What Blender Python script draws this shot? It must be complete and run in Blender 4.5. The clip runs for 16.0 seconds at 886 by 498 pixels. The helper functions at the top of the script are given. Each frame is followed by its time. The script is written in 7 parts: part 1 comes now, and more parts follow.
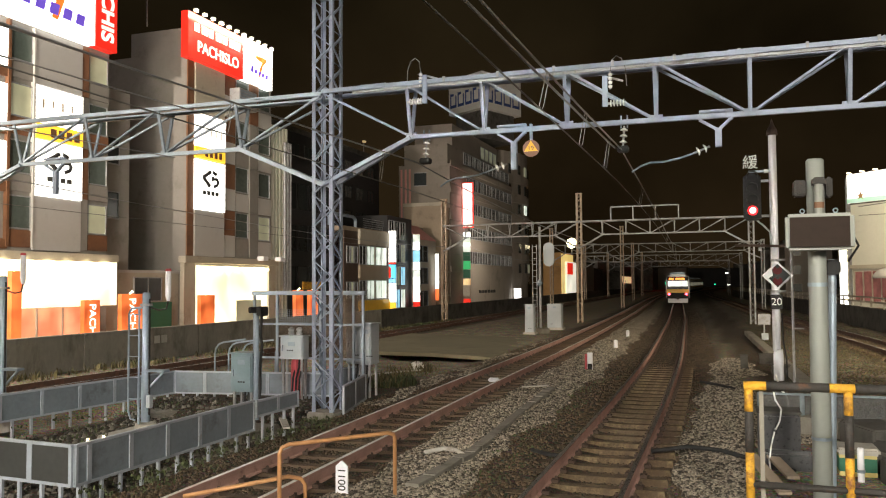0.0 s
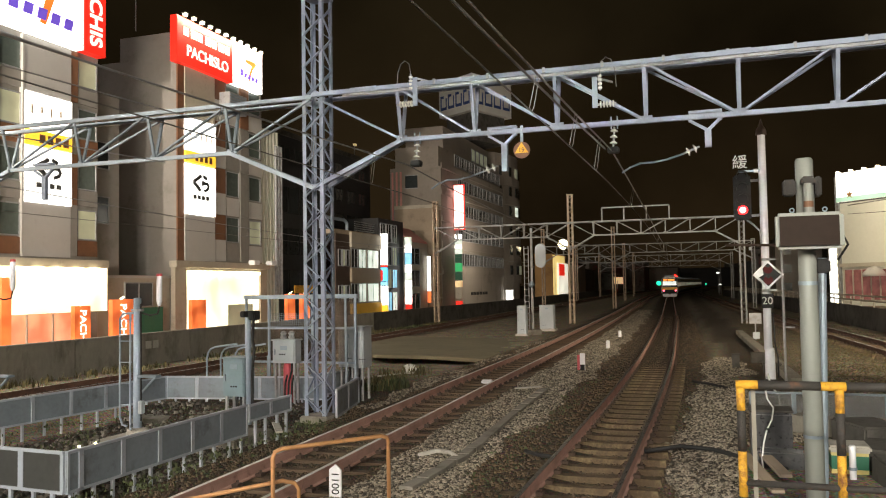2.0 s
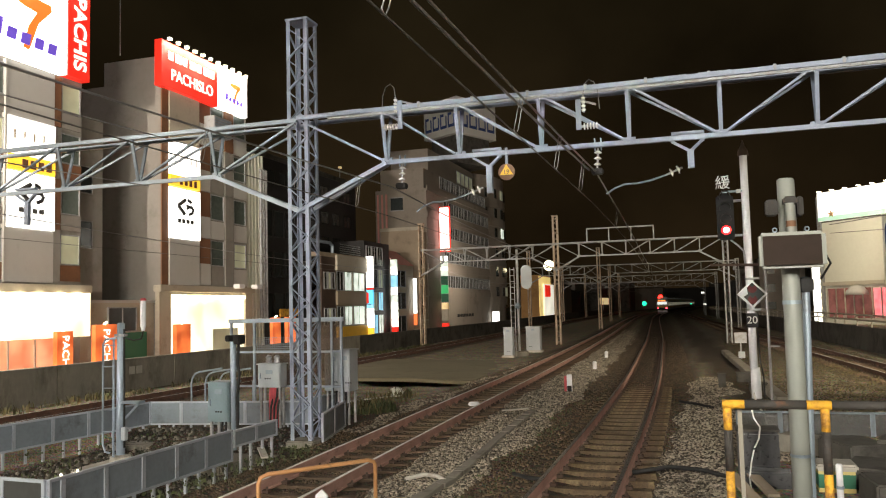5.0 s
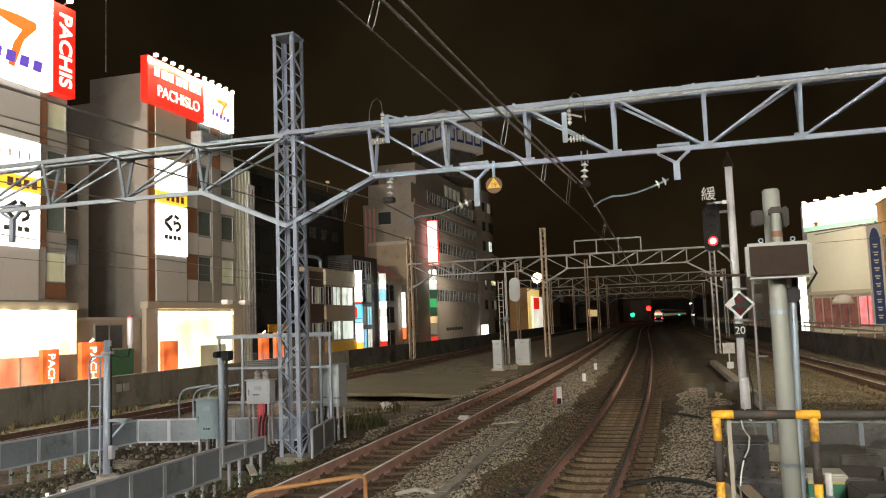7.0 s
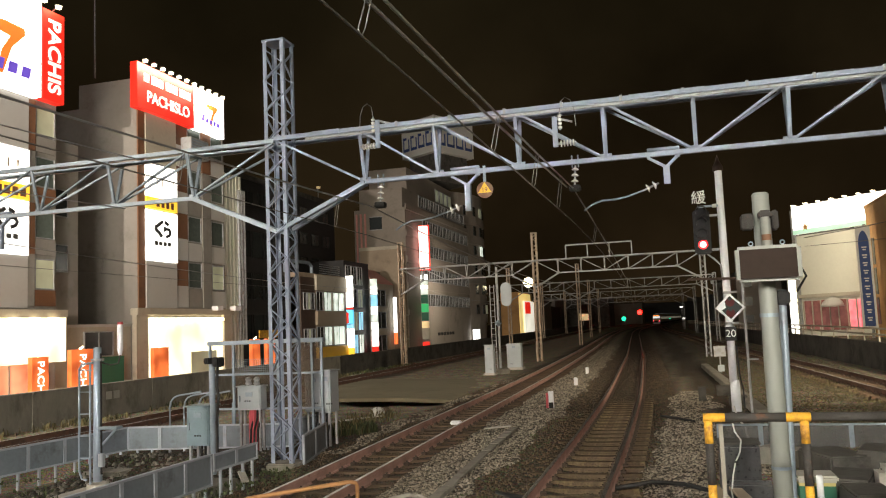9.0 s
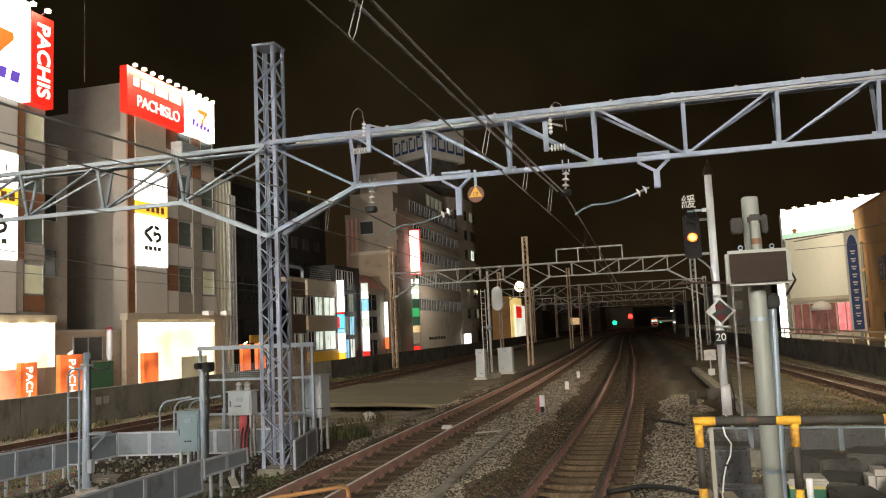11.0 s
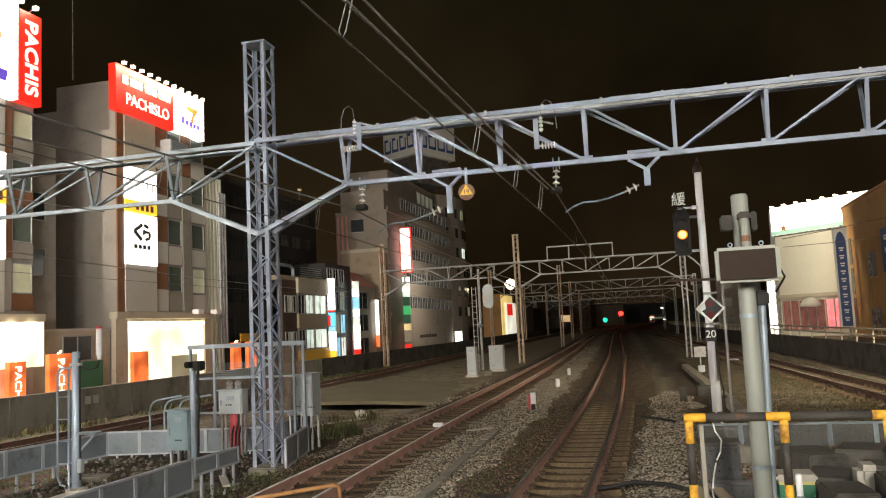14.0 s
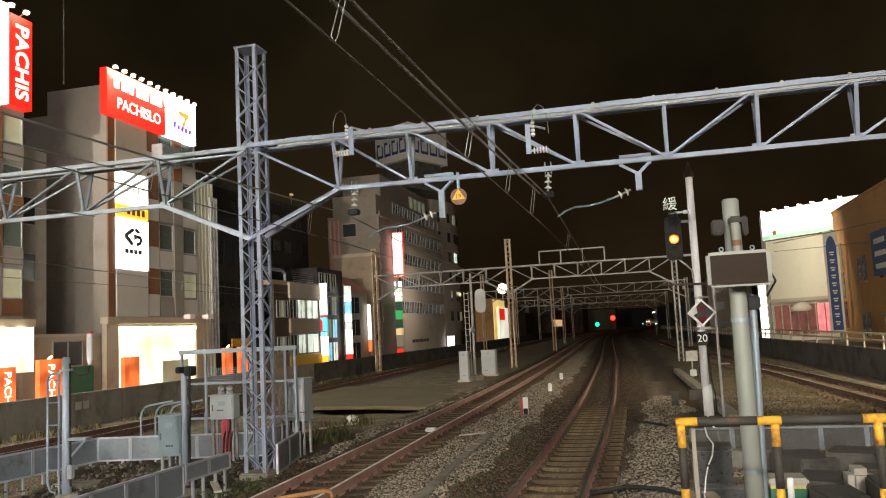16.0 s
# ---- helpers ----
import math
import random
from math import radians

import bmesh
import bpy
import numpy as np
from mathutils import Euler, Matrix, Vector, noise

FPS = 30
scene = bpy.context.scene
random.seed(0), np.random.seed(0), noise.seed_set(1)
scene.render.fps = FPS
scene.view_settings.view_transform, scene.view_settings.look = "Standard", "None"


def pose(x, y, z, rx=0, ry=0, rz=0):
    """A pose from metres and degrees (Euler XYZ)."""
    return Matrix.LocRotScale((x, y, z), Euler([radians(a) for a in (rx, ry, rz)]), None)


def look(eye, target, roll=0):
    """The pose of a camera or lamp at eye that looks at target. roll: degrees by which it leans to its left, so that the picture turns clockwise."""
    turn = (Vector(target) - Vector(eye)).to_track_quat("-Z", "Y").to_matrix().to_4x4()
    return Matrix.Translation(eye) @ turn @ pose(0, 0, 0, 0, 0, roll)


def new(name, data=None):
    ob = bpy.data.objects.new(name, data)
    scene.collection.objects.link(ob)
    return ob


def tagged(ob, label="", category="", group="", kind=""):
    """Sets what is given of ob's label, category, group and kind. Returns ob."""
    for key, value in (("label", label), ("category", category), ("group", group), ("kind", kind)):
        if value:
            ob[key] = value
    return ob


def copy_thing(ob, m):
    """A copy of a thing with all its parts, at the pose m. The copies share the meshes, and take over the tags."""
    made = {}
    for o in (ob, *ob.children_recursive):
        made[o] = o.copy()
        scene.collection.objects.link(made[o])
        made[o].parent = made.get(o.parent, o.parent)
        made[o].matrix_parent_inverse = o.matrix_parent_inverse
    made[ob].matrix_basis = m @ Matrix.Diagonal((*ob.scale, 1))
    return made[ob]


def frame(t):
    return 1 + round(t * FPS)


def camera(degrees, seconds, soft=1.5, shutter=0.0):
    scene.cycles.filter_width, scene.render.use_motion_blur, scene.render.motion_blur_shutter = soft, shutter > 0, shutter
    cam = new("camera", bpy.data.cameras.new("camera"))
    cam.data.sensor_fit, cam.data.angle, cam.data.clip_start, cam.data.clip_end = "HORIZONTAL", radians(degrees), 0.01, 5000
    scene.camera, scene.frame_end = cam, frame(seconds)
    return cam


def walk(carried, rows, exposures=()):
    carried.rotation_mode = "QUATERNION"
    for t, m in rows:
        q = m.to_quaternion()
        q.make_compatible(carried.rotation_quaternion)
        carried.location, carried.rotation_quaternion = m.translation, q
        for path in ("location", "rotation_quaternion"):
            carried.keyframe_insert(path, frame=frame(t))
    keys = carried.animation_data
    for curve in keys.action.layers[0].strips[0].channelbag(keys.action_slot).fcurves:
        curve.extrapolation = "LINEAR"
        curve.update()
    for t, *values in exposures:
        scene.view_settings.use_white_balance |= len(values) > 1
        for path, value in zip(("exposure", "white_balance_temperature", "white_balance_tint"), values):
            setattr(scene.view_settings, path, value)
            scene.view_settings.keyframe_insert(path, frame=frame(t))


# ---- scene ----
EYE = 2.75
FOV = 57.46
cam = camera(FOV, 16.0, soft=1.1)
walk(cam, [
    (0, pose(0, 0, EYE, 92.483, 0.372, 19.153)),
    (0.5, pose(0, 0, EYE, 92.399, 0.541, 19.100)),
    (1, pose(0, 0, EYE, 92.407, 0.713, 18.974)),
    (1.5, pose(0, 0, EYE, 92.485, 0.813, 18.799)),
    (2, pose(0, 0, EYE, 92.639, 0.932, 18.588)),
    (2.5, pose(0, 0, EYE, 92.805, 1.014, 18.353)),
    (3, pose(0, 0, EYE, 92.973, 1.103, 18.197)),
    (3.5, pose(0, 0, EYE, 93.177, 1.110, 18.057)),
    (4, pose(0, 0, EYE, 93.450, 1.172, 17.960)),
    (6.5, pose(0, 0, EYE, 95.048, 1.934, 16.992)),
    (7, pose(0, 0, EYE, 95.116, 2.055, 16.827)),
    (7.5, pose(0, 0, EYE, 95.174, 2.146, 16.633)),
    (8, pose(0, 0, EYE, 95.245, 2.240, 16.476)),
    (8.5, pose(0, 0, EYE, 95.351, 2.351, 16.369)),
    (9, pose(0, 0, EYE, 95.438, 2.400, 16.233)),
    (11.5, pose(0, 0, EYE, 95.738, 2.564, 15.511)),
    (12, pose(0, 0, EYE, 95.725, 2.579, 15.449)),
    (12.5, pose(0, 0, EYE, 95.682, 2.555, 15.367)),
    (13, pose(0, 0, EYE, 95.601, 2.620, 15.264)),
    (13.5, pose(0, 0, EYE, 95.544, 2.688, 15.136)),
    (14, pose(0, 0, EYE, 95.535, 2.722, 14.971)),
    (14.5, pose(0, 0, EYE, 95.587, 2.738, 14.793)),
    (15, pose(0, 0, EYE, 95.649, 2.812, 14.644)),
    (15.5, pose(0, 0, EYE, 95.752, 2.839, 14.520)),
    (16, pose(0, 0, EYE, 95.835, 2.811, 14.424)),
])

# ---- night sky and the station's lamps ----
world = bpy.data.worlds.new("night_sky")
scene.world = world
world.use_nodes = True
wn = world.node_tree
wbg = wn.nodes["Background"]
w_tc = wn.nodes.new("ShaderNodeTexCoord")
w_sep = wn.nodes.new("ShaderNodeSeparateXYZ")
w_ramp = wn.nodes.new("ShaderNodeValToRGB")
w_noise = wn.nodes.new("ShaderNodeTexNoise")
w_mix = wn.nodes.new("ShaderNodeMix")
w_mix.data_type, w_mix.blend_type = "RGBA", "MULTIPLY"
w_mix.inputs[0].default_value = 0.8
w_noise.inputs["Scale"].default_value, w_noise.inputs["Detail"].default_value = 2.4, 7.0
w_ramp.color_ramp.elements[0].color, w_ramp.color_ramp.elements[0].position = (0.022, 0.0135, 0.0058, 1), 0.0
w_ramp.color_ramp.elements[1].color, w_ramp.color_ramp.elements[1].position = (0.0105, 0.0080, 0.0036, 1), 0.45
wn.links.new(w_tc.outputs["Generated"], w_sep.inputs[0])
wn.links.new(w_sep.outputs["Z"], w_ramp.inputs[0])
wn.links.new(w_tc.outputs["Generated"], w_noise.inputs["Vector"])
wn.links.new(w_ramp.outputs[0], w_mix.inputs[6])
w_cloud = wn.nodes.new("ShaderNodeMapRange")
w_cloud.inputs["From Min"].default_value, w_cloud.inputs["From Max"].default_value = 0.32, 0.66
w_cloud.inputs["To Min"].default_value, w_cloud.inputs["To Max"].default_value = 0.05, 0.95
wn.links.new(w_noise.outputs["Fac"], w_cloud.inputs["Value"])
wn.links.new(w_cloud.outputs["Result"], w_mix.inputs[7])
wn.links.new(w_mix.outputs[2], wbg.inputs["Color"])
wbg.inputs["Strength"].default_value = 1.25


def area_lamp(name, eye, target, sx, sy, watts, colour):
    d = bpy.data.lights.new(name, "AREA")
    d.shape, d.size, d.size_y, d.energy, d.color = "RECTANGLE", sx, sy, watts, colour
    o = new(name, d)
    o.matrix_world = look(eye, target)
    return o


COOL, WARM = (1.0, 0.935, 0.77), (1.0, 0.72, 0.42)
# floodlights on masts over the platforms behind the camera
area_lamp("platform_lamp", (6.0, -9.0, 9.6), (-2.0, 14, 1.0), 2.0, 0.6, 2600, COOL)
area_lamp("platform_lamp", (-10.5, -13.0, 9.6), (-8.0, 14, 1.0), 2.0, 0.6, 2700, (0.97, 0.96, 0.88))
area_lamp("platform_lamp", (2.0, -26, 11.0), (-5, 50, 1.0), 2.0, 0.6, 9500, (1.0, 0.90, 0.76))
# added fill spot with no seen source, brightens the tall block
far_beam = bpy.data.lights.new("block_fill_spot", "SPOT")
far_beam.energy, far_beam.color, far_beam.spot_size, far_beam.spot_blend, far_beam.shadow_soft_size = 95000, (1.0, 0.86, 0.70), radians(22), 0.9, 0.4
new("block_fill_spot", far_beam).matrix_world = look((-24, -10, 12), (-33, 105, 12))
# fill lamps added beyond the parapet, and along the street by the hall
area_lamp("street_fill_lamp", (-22.5, 13.0, 7.5), (-31, 34, 6), 0.8, 0.4, 2600, (1.0, 0.86, 0.68))
area_lamp("street_fill_lamp", (-25.0, 99.0, 7.5), (-31, 110, 7), 0.8, 0.4, 900, (1.0, 0.86, 0.66))
area_lamp("street_fill_lamp", (-22.5, -2.0, 8.5), (-31, 40, 8), 0.8, 0.4, 2600, (1.0, 0.86, 0.68))
area_lamp("street_fill_lamp", (11.5, 24, 8.0), (18, 72, 6), 0.8, 0.4, 5000, (1.0, 0.84, 0.58))
area_lamp("street_fill_lamp", (11.6, 84, 10.5), (15.6, 93, 6.5), 0.8, 0.4, 900, (1.0, 0.84, 0.58))
area_lamp("street_fill_lamp", (10.8, 18, 8.0), (5.5, 36, 0), 0.8, 0.4, 220, WARM)


# ---- materials ----
def mat(name, col, rough=0.7, metal=0.0, var=0.22, scale=5.0, bump=0.2, stain=None, amount=0.45, rand=0.0, spec=0.5, stretch=(1, 1, 1), island=False):
    m = bpy.data.materials.new(name)
    m.use_nodes = True
    nt = m.node_tree
    N, L = nt.nodes, nt.links
    b = N["Principled BSDF"]
    b.inputs["Metallic"].default_value = metal
    b.inputs["Specular IOR Level"].default_value = spec
    tc, mp = N.new("ShaderNodeTexCoord"), N.new("ShaderNodeMapping")
    mp.inputs["Scale"].default_value = stretch
    L.new(tc.outputs["Object"], mp.inputs[0])
    n1, n2 = N.new("ShaderNodeTexNoise"), N.new("ShaderNodeTexNoise")
    n1.inputs["Scale"].default_value, n1.inputs["Detail"].default_value = scale * 0.35, 6
    n2.inputs["Scale"].default_value, n2.inputs["Detail"].default_value = scale * 6, 4
    for n in (n1, n2):
        L.new(mp.outputs[0], n.inputs["Vector"])
    add = N.new("ShaderNodeMath")
    add.operation = "MULTIPLY_ADD"
    add.inputs[1].default_value = 0.45
    L.new(n2.outputs["Fac"], add.inputs[0])
    L.new(n1.outputs["Fac"], add.inputs[2])
    fac = add.outputs[0]
    if rand:
        src = N.new("ShaderNodeNewGeometry").outputs["Random Per Island"] if island else N.new("ShaderNodeObjectInfo").outputs["Random"]
        a2 = N.new("ShaderNodeMath")
        a2.operation = "MULTIPLY_ADD"
        a2.inputs[1].default_value = rand
        L.new(src, a2.inputs[0])
        L.new(fac, a2.inputs[2])
        a3 = N.new("ShaderNodeMath")
        a3.inputs[1].default_value = -rand / 2
        L.new(a2.outputs[0], a3.inputs[0])
        fac = a3.outputs[0]
    r = N.new("ShaderNodeValToRGB")
    r.color_ramp.elements[0].position, r.color_ramp.elements[1].position = 0.42, 1.02
    r.color_ramp.elements[0].color = (*[c * (1 - var) for c in col], 1)
    r.color_ramp.elements[1].color = (*[min(1, c * (1 + var)) for c in col], 1)
    L.new(fac, r.inputs[0])
    out = r.outputs[0]
    if stain:
        n3, r3, mx = N.new("ShaderNodeTexNoise"), N.new("ShaderNodeValToRGB"), N.new("ShaderNodeMix")
        n3.inputs["Scale"].default_value, n3.inputs["Detail"].default_value, n3.inputs["Roughness"].default_value = scale * 0.8, 9, 0.7
        L.new(mp.outputs[0], n3.inputs["Vector"])
        c = 0.72 - amount * 0.5
        r3.color_ramp.elements[0].position, r3.color_ramp.elements[1].position = c, c + 0.16
        L.new(n3.outputs["Fac"], r3.inputs[0])
        mx.data_type = "RGBA"
        L.new(r3.outputs[0], mx.inputs[0])
        L.new(out, mx.inputs[6])
        mx.inputs[7].default_value = (*stain, 1)
        out = mx.outputs[2]
    L.new(out, b.inputs["Base Color"])
    rr = N.new("ShaderNodeMath")
    rr.operation = "MULTIPLY_ADD"
    rr.inputs[1].default_value, rr.inputs[2].default_value = 0.25, max(0.02, rough - 0.12)
    L.new(n2.outputs["Fac"], rr.inputs[0])
    L.new(rr.outputs[0], b.inputs["Roughness"])
    if bump:
        bp = N.new("ShaderNodeBump")
        bp.inputs["Strength"].default_value, bp.inputs["Distance"].default_value = bump, 0.02
        L.new(n2.outputs["Fac"], bp.inputs["Height"])
        L.new(bp.outputs[0], b.inputs["Normal"])
    return m


def glow(name, col, strength, var=0.0, scale=2.0):
    m = mat(name, [min(0.8, c * 0.8) for c in col], 0.4, var=0.05, bump=0)
    nt = m.node_tree
    b = nt.nodes["Principled BSDF"]
    b.inputs["Emission Color"].default_value = (*col, 1)
    b.inputs["Emission Strength"].default_value = strength
    if var:
        n, k = nt.nodes.new("ShaderNodeTexNoise"), nt.nodes.new("ShaderNodeMapRange")
        n.inputs["Scale"].default_value = scale
        tc = nt.nodes.new("ShaderNodeTexCoord")
        nt.links.new(tc.outputs["Object"], n.inputs["Vector"])
        k.inputs["From Min"].default_value, k.inputs["From Max"].default_value = 0.3, 0.7
        k.inputs["To Min"].default_value, k.inputs["To Max"].default_value = strength * (1 - var), strength * (1 + var)
        nt.links.new(n.outputs["Fac"], k.inputs[0])
        nt.links.new(k.outputs[0], b.inputs["Emission Strength"])
    return m


